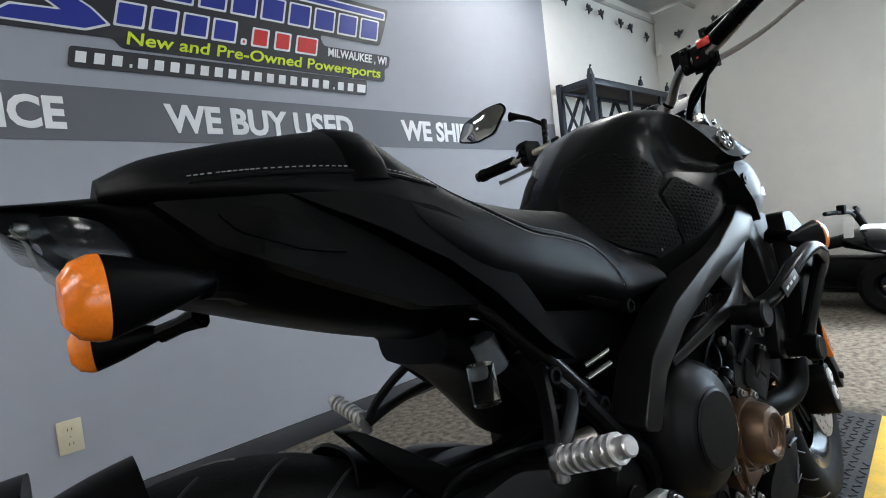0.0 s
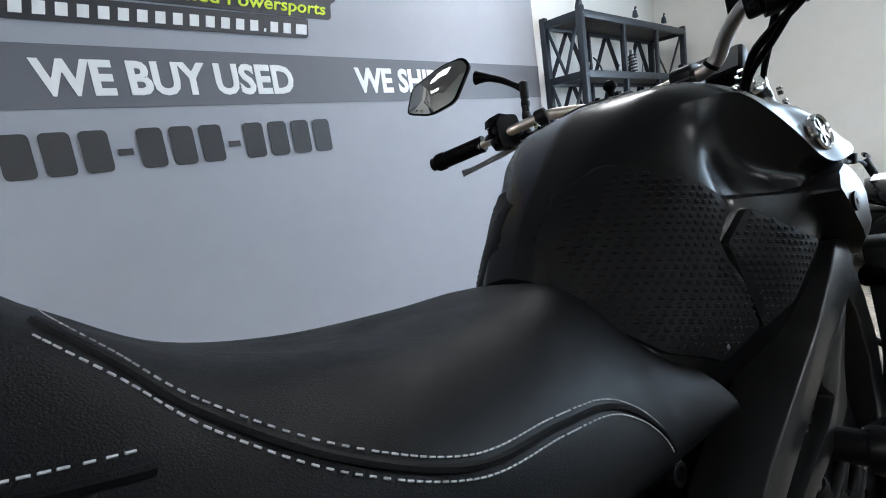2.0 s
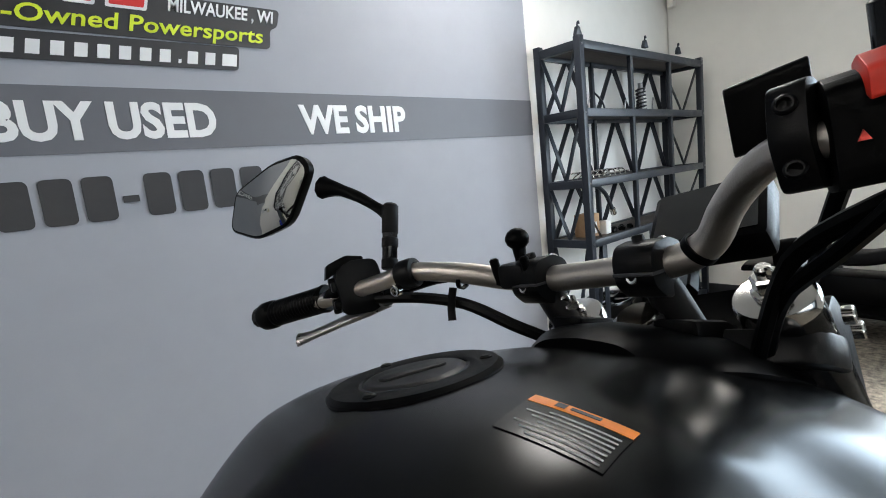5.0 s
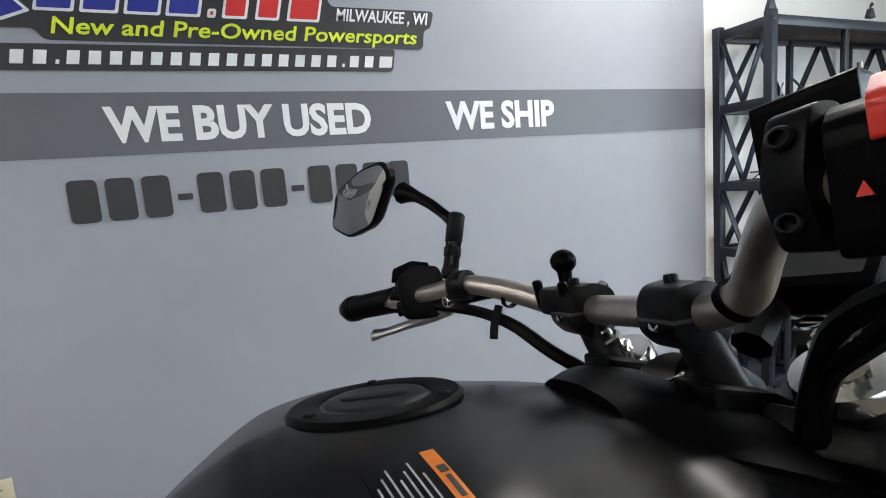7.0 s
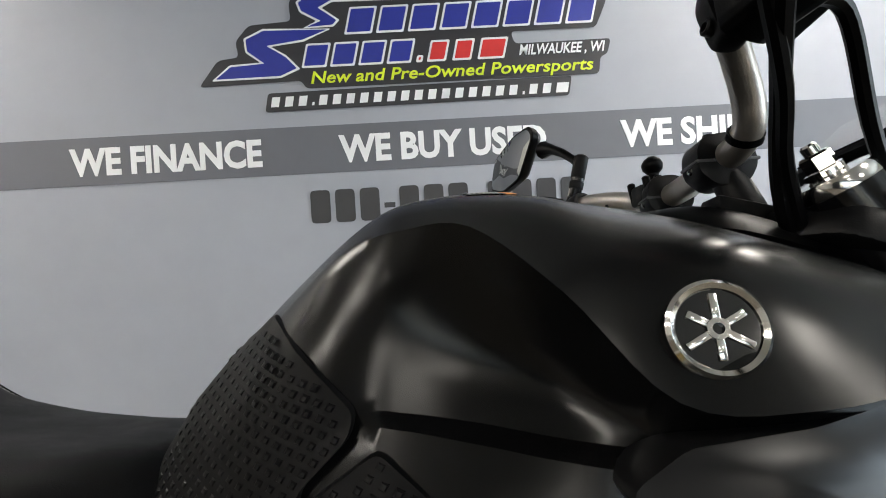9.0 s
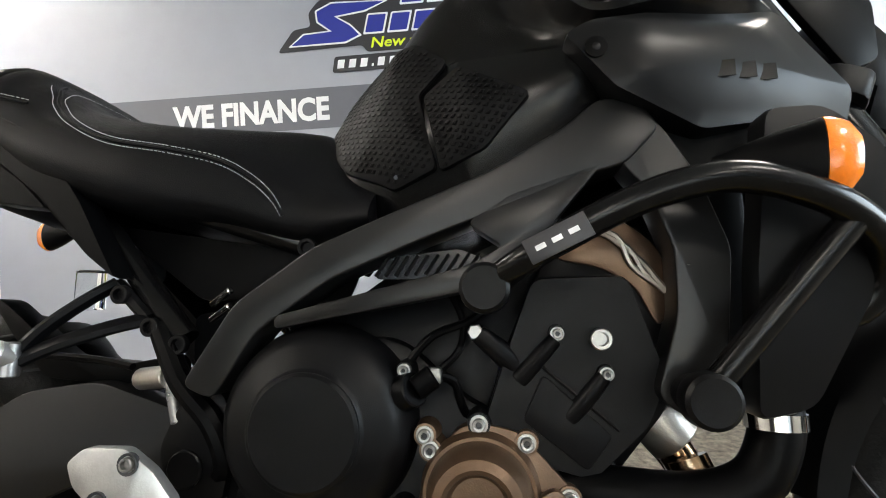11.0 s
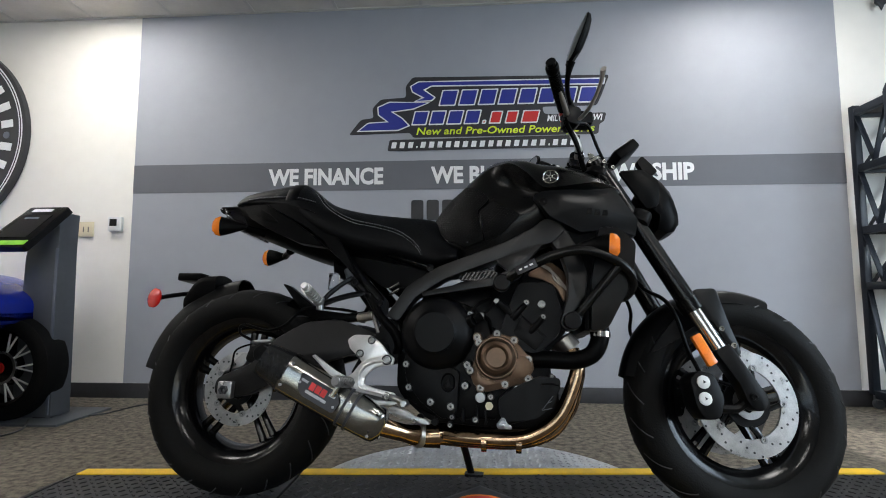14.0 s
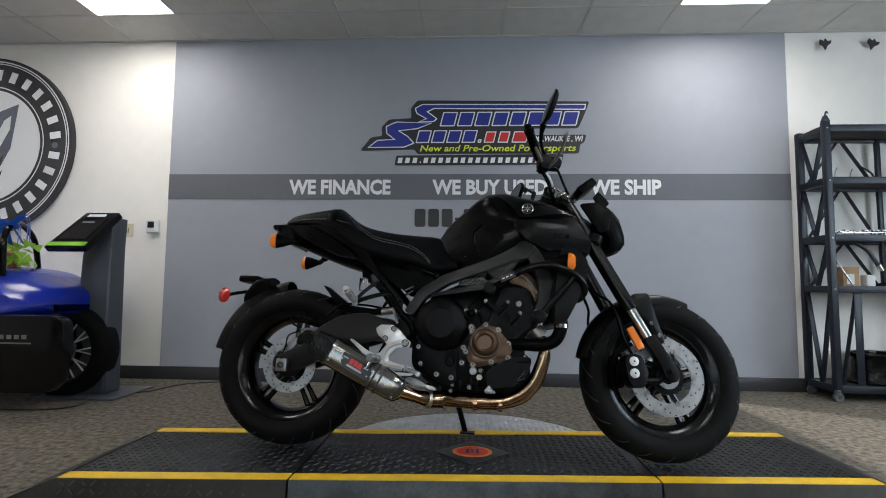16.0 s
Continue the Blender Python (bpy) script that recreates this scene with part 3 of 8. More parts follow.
part("case", block(-1.835, -1.735, WALL - 0.03, WALL - 0.001, 1.152, 1.255, 0.006), M["white_plastic"], thermostat)
part("display", block(-1.82, -1.768, WALL - 0.032, WALL - 0.03, 1.19, 1.24), M["screen"], thermostat)
wall_sensor = thing("wall_sensor", "small white sensor box high in the room corner", "sensor")
part("case", block(RIGHT - 0.06, RIGHT - 0.002, WALL - 0.075, WALL - 0.02, 2.40, 2.52, 0.008), M["white_paint"], wall_sensor)


def bird(m):
    o = thing("bird_cutout", "small black bird cut-out fixed near the ceiling", "decoration", "bird cut-outs")
    pts = [(0, -0.05), (0.018, -0.012), (0.04, 0.004), (0.045, 0.03), (0.018, 0.022), (0.0, 0.045), (-0.01, 0.022), (-0.038, 0.036), (-0.042, 0.0), (-0.015, -0.015)]
    part("wing_shape", moved(prism(pts, -0.012, 0.0, 0.003), m), M["letter_dark"], o)
    part("fixing", moved(rod((0, -0.001, 0.005), (0, 0.03, 0.005), 0.004), m), M["letter_dark"], o)


for k, (x, z, a) in enumerate(((3.459, 2.628, 0), (3.808, 2.623, 18), (4.005, 2.622, -14), (4.337, 2.60, 10), (4.52, 2.59, -20), (4.84, 2.56, 15))):
    bird(pose(x, WALL - 0.032, z, 0, a, 0))
for k, (y, z, a) in enumerate(((1.95, 2.55, 0), (1.62, 2.56, 40), (1.4, 2.57, -25), (0.92, 2.56, 20), (0.7, 2.56, 40))):
    bird(pose(RIGHT - 0.032, y, z, 0, 0, -90) @ pose(0, 0, 0, 0, a, 0))


# ---------------------------------------------------------------- display platform
def platform():
    p = thing("display_platform", "low black rubber platform with yellow edges and diamond-plate skirts", "platform")
    x0, x1 = -0.65, 2.17

    # the platform stands slightly askew to the wall
    def front(x):
        return 0.12 + 0.055 * (x - 0.78)

    def back(x):
        return 0.71 + 0.058 * (x - 0.78)

    cuts = [x0, 0.13, 1.405, x1]
    N = 16
    for a, b, g in zip(cuts, cuts[1:], (0, 1, 2)):
        a2, b2 = a + (0.004 if g else 0), b - (0.004 if g < 2 else 0)
        xs = [a2 + (b2 - a2) * k / N for k in range(N + 1)]
        top = [(x, front(x)) for x in xs] + [(x, back(x)) for x in reversed(xs)]
        part("deck", prism(top, 0.004, PT - 0.004, axis="z"), M["rubber_mat"], p)
        yb = [(x, front(x)) for x in xs] + [(x, front(x) + 0.055) for x in reversed(xs)]
        part("yellow_edge", prism(yb, PT - 0.004, PT, axis="z"), M["yellow"], p, "yellow painted tread edge")
        yb = [(x, back(x) - 0.05) for x in xs] + [(x, back(x)) for x in reversed(xs)]
        part("yellow_edge", prism(yb, PT - 0.004, PT, axis="z"), M["yellow"], p, "yellow painted tread edge")
        # sloped metal skirt in front
        bm = bmesh.new()
        up = [bm.verts.new((x, front(x), PT - 0.002)) for x in xs]
        lo = [bm.verts.new((x + (-0.2 * (1 - k / N) if g == 0 else (0.2 * k / N if g == 2 else 0)), front(x) - 0.015, 0.004)) for k, x in enumerate(xs)]
        for k in range(N):
            bm.faces.new((up[k], lo[k], lo[k + 1], up[k + 1]))
        sk = part("skirt", thick(bm, 0.004), M["plate" if g == 1 else "plate_dirty"], p, "diamond-plate skirt")
        # raised lozenges of the plate, in a brighter metal than the skirt
        bm = bmesh.new()
        for k in range(int((b - a) / 0.036)):
            for j in range(3):
                u = a + 0.018 + 0.036 * k
                f = (j + 0.5) / 3
                y, z = front(u) - 0.015 * f, (PT - 0.002) * (1 - f) + 0.004 * f
                q = Matrix.Translation((u, y - 0.0005, z + 0.0005)) @ Matrix.Rotation(radians(80), 4, "X") @ Matrix.Rotation(radians(45 if (k + j) % 2 else -45), 4, "Z")
                merge(bm, moved(block(-0.0125, 0.0125, -0.0034, 0.0034, -0.001, 0.0024), q))
        tagged(part("tread", bm, M["plate_bright" if g == 1 else "plate"], sk), kind="stuff")
        # rubber studs on the deck
        me_v, me_f = [], []
        for i in range(int((b - a - 0.03) / 0.03)):
            for j in range(25):
                u, v = a + 0.02 + 0.03 * i, 0.06 + 0.03 * j
                if front(u) + 0.065 < v < back(u) - 0.06:
                    s, h = 0.0085, 0.003
                    k0 = len(me_v)
                    rot = 45 if (i + j) % 2 else -45
                    c_, s_ = math.cos(radians(rot)), math.sin(radians(rot))
                    for dx, dy, dz in ((-s * 1.3, -s * 0.4, 0), (s * 1.3, -s * 0.4, 0), (s * 1.3, s * 0.4, 0), (-s * 1.3, s * 0.4, 0), (-s, -s * 0.25, h), (s, -s * 0.25, h), (s, s * 0.25, h), (-s, s * 0.25, h)):
                        me_v.append((u + dx * c_ - dy * s_, v + dx * s_ + dy * c_, PT - 0.004 + dz))
                    me_f += [(k0, k0 + 1, k0 + 5, k0 + 4), (k0 + 1, k0 + 2, k0 + 6, k0 + 5), (k0 + 2, k0 + 3, k0 + 7, k0 + 6), (k0 + 3, k0, k0 + 4, k0 + 7), (k0 + 4, k0 + 5, k0 + 6, k0 + 7)]
        me = bpy.data.meshes.new("stud")
        me.from_pydata(me_v, [], me_f)
        me.materials.append(M["rubber_mat"])
        st = new("stud", me)
        st.parent = p
        tagged(st, "small raised rubber treads", kind="stuff")
    # ends slope to the floor
    for sg, xa in ((-1, x0), (1, x1)):
        bm = bmesh.new()
        q = [bm.verts.new(v) for v in ((xa, front(xa), PT - 0.004), (xa, back(xa), PT - 0.004), (xa + sg * 0.2, back(xa), 0.004), (xa + sg * 0.2, front(xa) - 0.015, 0.004))]
        bm.faces.new(q if sg < 0 else q[::-1])
        part("end_ramp", thick(bm, 0.004), M["rubber_mat"], p)
    # round plate of the turntable behind
    t = thing("turntable", "round diamond-plate turntable disc behind the platform", "turntable")
    rim = [(0.76 + 0.62 * math.cos(radians(18 + 147 * k / 48)), 0.54 + 0.62 * math.sin(radians(18 + 147 * k / 48))) for k in range(49)]
    part("disc", prism(rim, 0.004, 0.052, 0.004, axis="z"), M["plate_bright"], t)
    bm = bmesh.new()
    for i in range(-21, 22):
        for j in range(4, 22):
            u, v = 0.76 + 0.029 * i, 0.54 + 0.029 * j
            if (u - 0.76) ** 2 + (v - 0.54) ** 2 < 0.605 ** 2 and v > back(u) + 0.01:
                merge_block = block(-0.009, 0.009, -0.0026, 0.0026, -0.001, 0.0018)
                merge(bm, moved(merge_block, pose(u, v, 0.053, 0, 0, 45 if (i + j) % 2 else -45)))
    tagged(part("tread", bm, M["plate_bright"], t), kind="stuff")
    # printed lozenge decal on the deck
    d = thing("floor_decal", "lozenge decal with a red and yellow roundel on the platform", "decal")
    def lozenge(k):
        return [(0.76 - 0.148 * k, 0.41), (0.76, 0.41 - 0.142 * k), (0.76 + 0.148 * k, 0.41), (0.76, 0.41 + 0.142 * k)]
    part("lozenge", prism(lozenge(1.0), PT, PT + 0.0015, axis="z"), M["plate"], d)
    part("field", prism(lozenge(0.90), PT, PT + 0.0022, axis="z"), M["letter_dark"], d)
    for r, m, n, h in ((0.080, "orange", "band", 0.003), (0.064, "red_vinyl", "roundel", 0.0038)):
        part(n, prism([(0.76 + a * 1.0, 0.41 + b * 0.80) for a, b in arc(0, 0, r, 0, 337.5, 15)], PT, PT + h, axis="z"), M[m], d)
    for k in range(3):
        part("dash", block(0.735 + 0.02 * k, 0.746 + 0.02 * k, 0.385, 0.435, PT + 0.0038, PT + 0.0046), M["letter_dark"], d)


platform()

# ---------------------------------------------------------------- the motorcycle
# Its own frame: x forwards from the rear axle, z up from the deck, right side at minus y; it leans on its side stand.
from mathutils.bvhtree import BVHTree

bike = thing("motorcycle", "matte black naked sport motorcycle leaning on its side stand", "motorcycle", at=pose(-0.0145, 0.418, 0.123, -8.33, 0.55, -3.73) @ Matrix.Scale(1.026, 4))


# The front end is steered some 10 degrees to the left: "fork" turns parts about the steering axis, "bars" bends the controls to where they sit.
turned = ""
AXIS = Matrix.Translation((1.07, -0.012, 0.965)) @ Matrix.Rotation(radians(10), 4, Vector((-0.43, 0, 0.90)).normalized()) @ Matrix.Translation((-1.07, 0, -0.965))
SPAN = (-0.40, -0.20, -0.14, -0.10, 0.0, 0.067, 0.165, 0.28, 0.43)
SHIFT = ((0.016, 0.008, 0.012, 0.014, 0.012, 0.010, -0.008, -0.020, -0.034), (0.014, 0.019, 0.027, 0.026, 0.030, 0.034, 0.042, 0.004, -0.012), (0.062, 0.030, 0.028, 0.016, 0.010, 0.012, 0.015, 0.012, 0.0))


def bp(name, bm, material, parent=None, label="", angle=35):
    if turned == "fork":
        moved(bm, AXIS)
    for v in bm.verts if turned == "bars" else ():
        v.co += Vector([float(np.interp(v.co.y, SPAN, d)) for d in SHIFT])
    return part(name, bm, M[material], bike if parent is None else parent, label, angle)


def both(name, make, material, parent=None, label="", angle=35):
    """The right part and its mirror image on the left."""
    a = bp(name, make(), material, parent, label, angle)
    b = bp(name, mirrored(make()), material, parent, label, angle)
    return a, b


def shell(outline, yf, th, rings=7, r=0.01, n=4, edge=0.95):
    """A pillowed panel on the right side: its outline in x and z, its outer face at yf(x, z), its rim turned in by th."""
    o = rounded(outline, r, n) if r else outline
    cx, cz = sum(p[0] for p in o) / len(o), sum(p[1] for p in o) / len(o)
    scales = [(1.0, th), (1.0, th * 0.25), (edge + (1 - edge) * 0.6, 0.0)] + [(edge * (1 - k / rings), 0.0) for k in range(0, rings)]
    bm = bmesh.new()
    loops = []
    for s, d in scales:
        loop = []
        for x, z in o:
            u, v = cx + (x - cx) * s, cz + (z - cz) * s
            loop.append(bm.verts.new((u, yf(u, v) + d, v)))
        loops.append(loop)
    for a, b in zip(loops, loops[1:]):
        for k in range(len(a)):
            j = (k + 1) % len(a)
            bm.faces.new((a[k], a[j], b[j], b[k]))
    bm.faces.new(loops[-1])
    bmesh.ops.recalc_face_normals(bm, faces=bm.faces)
    if sum(f.normal.y for f in bm.faces) > 0:
        bmesh.ops.reverse_faces(bm, faces=bm.faces)
    return bm


def bolt(p, r=0.008, h=0.006, d=(0, -1, 0)):
    """A round socket-head screw."""
    a = Vector(p)
    return lathe([(0, -0.002), (r, -0.002), (r, h - 0.001), (r - 0.001, h), (r * 0.62, h), (r * 0.58, h * 0.05), (0, h * 0.05)], 14, along(a, a + Vector(d)))


def hexnut(p, d, r, h):
    a = Vector(p)
    return lathe([(0, 0), (r * 1.25, 0), (r * 1.25, h * 0.25), (r, h * 0.3), (r, h * 0.9), (r * 0.85, h), (0, h)], 6, along(a, a + Vector(d)))


# ---- wheels
def wheel(name, x, z, R, half, rim_r, spokes, disc_r, disc_ys, tw):
    hub = pose(x, 0, z, 90, 0, 0)
    w = half
    prof = [(rim_r - 0.004, -w * 0.72), (rim_r + 0.008, -w * 0.76), (rim_r + 0.010, -w * 0.70), (rim_r - 0.012, -w * 0.62), (rim_r - 0.030, -w * 0.3), (rim_r - 0.032, w * 0.3), (rim_r - 0.012, w * 0.62), (rim_r + 0.010, w * 0.70), (rim_r + 0.008, w * 0.76), (rim_r - 0.004, w * 0.72), (rim_r - 0.022, w * 0.6), (rim_r - 0.040, w * 0.28), (rim_r - 0.040, -w * 0.28), (rim_r - 0.022, -w * 0.6), (rim_r - 0.004, -w * 0.72)]
    rim = bp(name, lathe(prof, 64, hub), "gloss_black", None, "gloss black cast alloy wheel")
    bp("hub", lathe([(0, -0.055), (0.028, -0.055), (0.03, -0.05), (0.04, -0.02), (0.04, 0.02), (0.03, 0.05), (0.028, 0.055), (0, 0.055)], 28, hub), "gloss_black", rim)
    for k in range(spokes):
        a = 2 * math.pi * k / spokes + 0.2
        for s in (-1, 1):
            b = a + s * 0.10
            p0 = hub @ Vector((0.032 * math.cos(a + s * 0.35), 0.032 * math.sin(a + s * 0.35), 0))
            p1 = hub @ Vector(((rim_r - 0.030) * math.cos(b), (rim_r - 0.030) * math.sin(b), 0))
            bp("spoke", tube([p0, p0.lerp(p1, 0.5), p1], 0.010, 8, 3, radii=[0.0125, 0.0095, 0.013]), "gloss_black", rim)
    # the tyre: tread rounded to the shoulder, bead at the rim
    tp = []
    for k in range(17):
        u = -1 + 2 * k / 16
        tp.append((R - (R - rim_r - 0.035) * abs(u) ** 2.6, half * math.sin(u * math.pi / 2)))
    tp = [(rim_r - 0.002, -half * 0.66), (rim_r + 0.012, -half * 0.86)] + tp + [(rim_r + 0.012, half * 0.86), (rim_r - 0.002, half * 0.66)]
    bp("tyre", lathe(tp, 72, hub), "tyre", rim, "worn black road tyre")
    # slanted tread grooves as thin sipes
    g = bmesh.new()
    for k in range(tw):
        for s in (-1, 1):
            a = 2 * math.pi * (k + (0.5 if s > 0 else 0)) / tw
            pts = []
            for j in range(5):
                u = s * (0.12 + 0.16 * j)
                rr = R - (R - rim_r - 0.035) * abs(u) ** 2.6 - 0.0002
                aa = a + 0.20 * j / 4
                pts.append(hub @ Vector((rr * math.cos(aa), rr * math.sin(aa), half * math.sin(u * math.pi / 2))))
            merge(g, tube(pts, 0.002, 5, 2))
    tagged(bp("groove", g, "letter_dark", rim, "tread grooves"), kind="stuff")
    for y in disc_ys:
        m = pose(x, y, z, 90, 0, 0)
        d = bp("brake_disc", lathe([(disc_r * 0.66, -0.0025), (disc_r, -0.0025), (disc_r, 0.0025), (disc_r * 0.66, 0.0025), (disc_r * 0.66, -0.0025)], 60, m), "disc_steel", rim, "drilled steel brake disc")
        bp("disc_carrier", lathe([(0.03, -0.003), (disc_r * 0.45, -0.003), (disc_r * 0.45, 0.003), (0.03, 0.003), (0.03, -0.003)], 28, m), "engine", rim)
        for k in range(5):
            a = 2 * math.pi * k / 5
            p0, p1 = m @ Vector((disc_r * 0.42 * math.cos(a - 0.25), disc_r * 0.42 * math.sin(a - 0.25), 0)), m @ Vector((disc_r * 0.69 * math.cos(a), disc_r * 0.69 * math.sin(a), 0))
            bp("carrier_arm", tube([p0, p1], 0.008, 6, 2, flat=0.5), "engine", rim)
            q = m @ Vector((disc_r * 0.70 * math.cos(a), disc_r * 0.70 * math.sin(a), 0))
            bp("disc_button", lathe([(0.004, -0.006), (0.009, -0.006), (0.009, 0.006), (0.004, 0.006), (0.004, -0.006)], 12, pose(q.x, q.y, q.z, 90, 0, 0)), "alloy", rim)
        # dark discs, slightly proud, put the shade of drilled holes into colour
        h = bmesh.new()
        for k in range(40):
            a, rr = 2 * math.pi * k / 40, disc_r * (0.74 + 0.075 * (k % 4))
            q = m @ Vector((rr * math.cos(a), rr * math.sin(a), 0))
            merge(h, rod(q + Vector((0, -0.0031, 0)), q + Vector((0, 0.0031, 0)), 0.0032, seg=7, bevel=0.0001))
        tagged(bp("hole_disc", h, "letter_dark", rim, "dark discs in place of drilled holes"), kind="stuff")
    return rim


FX, FZ, RX, RZ = 1.452, 0.291, 0.022, 0.287
wheel("rear_wheel", RX, RZ, 0.307, 0.086, 0.210, 5, 0.108, (-0.062,), 22)
turned = "fork"
wheel("front_wheel", FX, FZ, 0.297, 0.057, 0.209, 5, 0.138, (-0.066, 0.066), 20)
turned = ""
bp("rear_axle", rod((RX, -0.115, RZ), (RX, 0.115, RZ), 0.011), "alloy")
bp("axle_block", block(RX - 0.022, RX + 0.022, -0.142, -0.12, RZ - 0.024, RZ + 0.024, 0.004), "alloy", None, "silver axle adjuster block")
bp("axle_nut", lathe([(0.006, 0), (0.013, 0), (0.013, 0.008), (0.006, 0.008), (0.006, 0)], 6, along((RX, -0.142, RZ), (RX, -1, RZ))), "letter_dark")
turned = "fork"
bp("front_axle", rod((FX, -0.115, FZ), (FX, 0.115, FZ), 0.010), "engine")
turned = ""


# ---- swingarm, chain guard and rear brake
def swingarm():
    o = [(-0.02, 0.27), (-0.02, 0.318), (0.09, 0.365), (0.15, 0.435), (0.24, 0.485), (0.34, 0.497), (0.44, 0.465), (0.50, 0.43), (0.50, 0.385), (0.40, 0.40), (0.30, 0.37), (0.16, 0.31), (0.07, 0.268)]
    return prism(rounded(o, 0.02, 3), -0.122, -0.082, 0.009)


both("swingarm_leg", swingarm, "satin_grey")
bp("swingarm_bridge", loft([(0.30, [(0, 0.49), (0.08, 0.48), (0.10, 0.44), (0.08, 0.40), (0, 0.39)]), (0.40, [(0, 0.485), (0.09, 0.475), (0.11, 0.44), (0.09, 0.40), (0, 0.39)]), (0.50, [(0, 0.45), (0.10, 0.44), (0.12, 0.41), (0.10, 0.38), (0, 0.37)])], 3, 3), "satin_grey")
bp("swingarm_pivot", rod((0.49, -0.17, 0.41), (0.49, 0.17, 0.41), 0.02), "engine")


def arc_shell(cx, cz, r, a0, a1, half0, half1, crown, th=0.004, n=18, drop=0.02):
    """A mudguard: a crowned skin on an arc round an axle."""
    bm = bmesh.new()
    rows = []
    for k in range(n + 1):
        t = k / n
        a, h = radians(a0 + (a1 - a0) * t), half0 + (half1 - half0) * t
        row = []
        for j in range(9):
            u = -1 + 2 * j / 8
            rr = r + crown * (1 - u * u) - drop * abs(u) ** 5
            row.append(bm.verts.new((cx + rr * math.cos(a), u * h, cz + rr * math.sin(a))))
        rows.append(row)
    for a, b in zip(rows, rows[1:]):
        for j in range(8):
            bm.faces.new((a[j], a[j + 1], b[j + 1], b[j]))
    return thick(bm, th)


bp("rear_hugger", arc_shell(RX, RZ, 0.31, 40, 62, 0.03, 0.08, 0.012), "plastic", None, "black plastic rear hugger")
bp("hugger_fin", prism(rounded([(0.145, 0.605), (0.165, 0.60), (0.265, 0.525), (0.36, 0.515), (0.42, 0.525), (0.42, 0.50), (0.34, 0.488), (0.24, 0.50), (0.19, 0.55)], 0.008, 3), -0.095, -0.06, 0.005), "plastic")
bp("rear_mudguard", arc_shell(RX, RZ, 0.328, 98, 170, 0.07, 0.08, 0.018, n=24, drop=0.05), "plastic", None, "black plastic number plate mudguard")
PBX = 0.085
bp("plate_bracket", moved(loft([(-0.30, [(0, 0.60), (0.035, 0.595), (0.04, 0.57), (0.03, 0.55), (0, 0.545)]), (-0.25, [(0, 0.655), (0.05, 0.65), (0.055, 0.62), (0.05, 0.58), (0, 0.57)]), (-0.19, [(0, 0.668), (0.045, 0.66), (0.05, 0.63), (0.045, 0.60), (0, 0.59)])], 3, 3), Matrix.Translation((PBX, 0, -0.025))), "plastic")
bp("plate_light", block(-0.25, -0.165, -0.04, 0.04, 0.622, 0.648, 0.006), "plastic")
refl = bp("reflector", lathe([(0, 0), (0.026, 0), (0.030, 0.003), (0.030, 0.009), (0.022, 0.014), (0, 0.016)], 28, along((-0.252, -0.12, 0.552), (-0.36, -0.41, 0.567))), "red", None, "round red reflector")
bp("reflector_stalk", tube([(-0.25, -0.118, 0.552), (-0.235, -0.08, 0.565), (-0.205, -0.03, 0.58)], 0.007, 8), "plastic")
cal = bp("rear_caliper", prism(rounded([(0.06, 0.37), (0.07, 0.405), (0.10, 0.425), (0.15, 0.415), (0.155, 0.38), (0.11, 0.355)], 0.012, 3), -0.115, -0.045, 0.006), "engine", None, "black rear brake caliper")
bp("caliper_piston", rod((0.115, -0.112, 0.392), (0.115, -0.13, 0.392), 0.024), "engine", cal)
bp("caliper_pin", rod((0.07, -0.10, 0.425), (0.14, -0.10, 0.43), 0.006), "alloy", cal)
bp("caliper_bracket", prism(rounded([(-0.01, 0.335), (0.05, 0.355), (0.07, 0.39), (0.045, 0.395), (0.02, 0.37)], 0.008, 3), -0.10, -0.08, 0.003), "alloy")
bp("brake_hose", tube([(0.075, -0.11, 0.43), (0.04, -0.12, 0.45), (0.05, -0.125, 0.475), (0.12, -0.125, 0.46), (0.18, -0.13, 0.475), (0.24, -0.13, 0.525), (0.33, -0.13, 0.525), (0.40, -0.14, 0.515)], 0.0045, 7), "plastic")
bp("wheel_sensor", tube([(0.07, -0.10, 0.42), (0.03, -0.115, 0.40), (0.02, -0.11, 0.36), (0.01, -0.10, 0.34)], 0.003, 6), "plastic")

# ---- rear suspension and subframe
both("subframe_rail", lambda: tube([(0.612, -0.120, 0.648), (0.55, -0.130, 0.670), (0.46, -0.140, 0.70), (0.36, -0.135, 0.725), (0.20, -0.11, 0.755)], 0.015, 12), "matte_black")
both("subframe_strut", lambda: tube([(0.30, -0.128, 0.72), (0.36, -0.135, 0.67), (0.42, -0.14, 0.60), (0.47, -0.145, 0.545)], 0.015, 12), "matte_black")
for p in ((0.611, -0.138, 0.646), (0.472, -0.16, 0.54), (0.395, -0.158, 0.598), (0.435, -0.158, 0.56)):
    bp("frame_bolt", bolt(p, 0.011, 0.006), "engine")
both("side_panel", lambda: shell([(0.34, 0.69), (0.60, 0.645), (0.575, 0.59), (0.47, 0.59)], lambda x, z: -0.118, 0.006, r=0.012), "plastic")
bp("inner_mudguard", loft([(0.30, [(0, 0.69), (0.07, 0.685), (0.085, 0.67), (0.07, 0.64), (0, 0.635)]), (0.36, [(0, 0.66), (0.075, 0.65), (0.085, 0.63), (0.075, 0.60), (0, 0.595)]), (0.44, [(0, 0.58), (0.075, 0.575), (0.085, 0.55), (0.075, 0.50), (0, 0.49)])], 4, 3), "plastic")
bp("shock_body", rod((0.52, 0.0, 0.52), (0.60, 0.0, 0.34), 0.032), "engine")
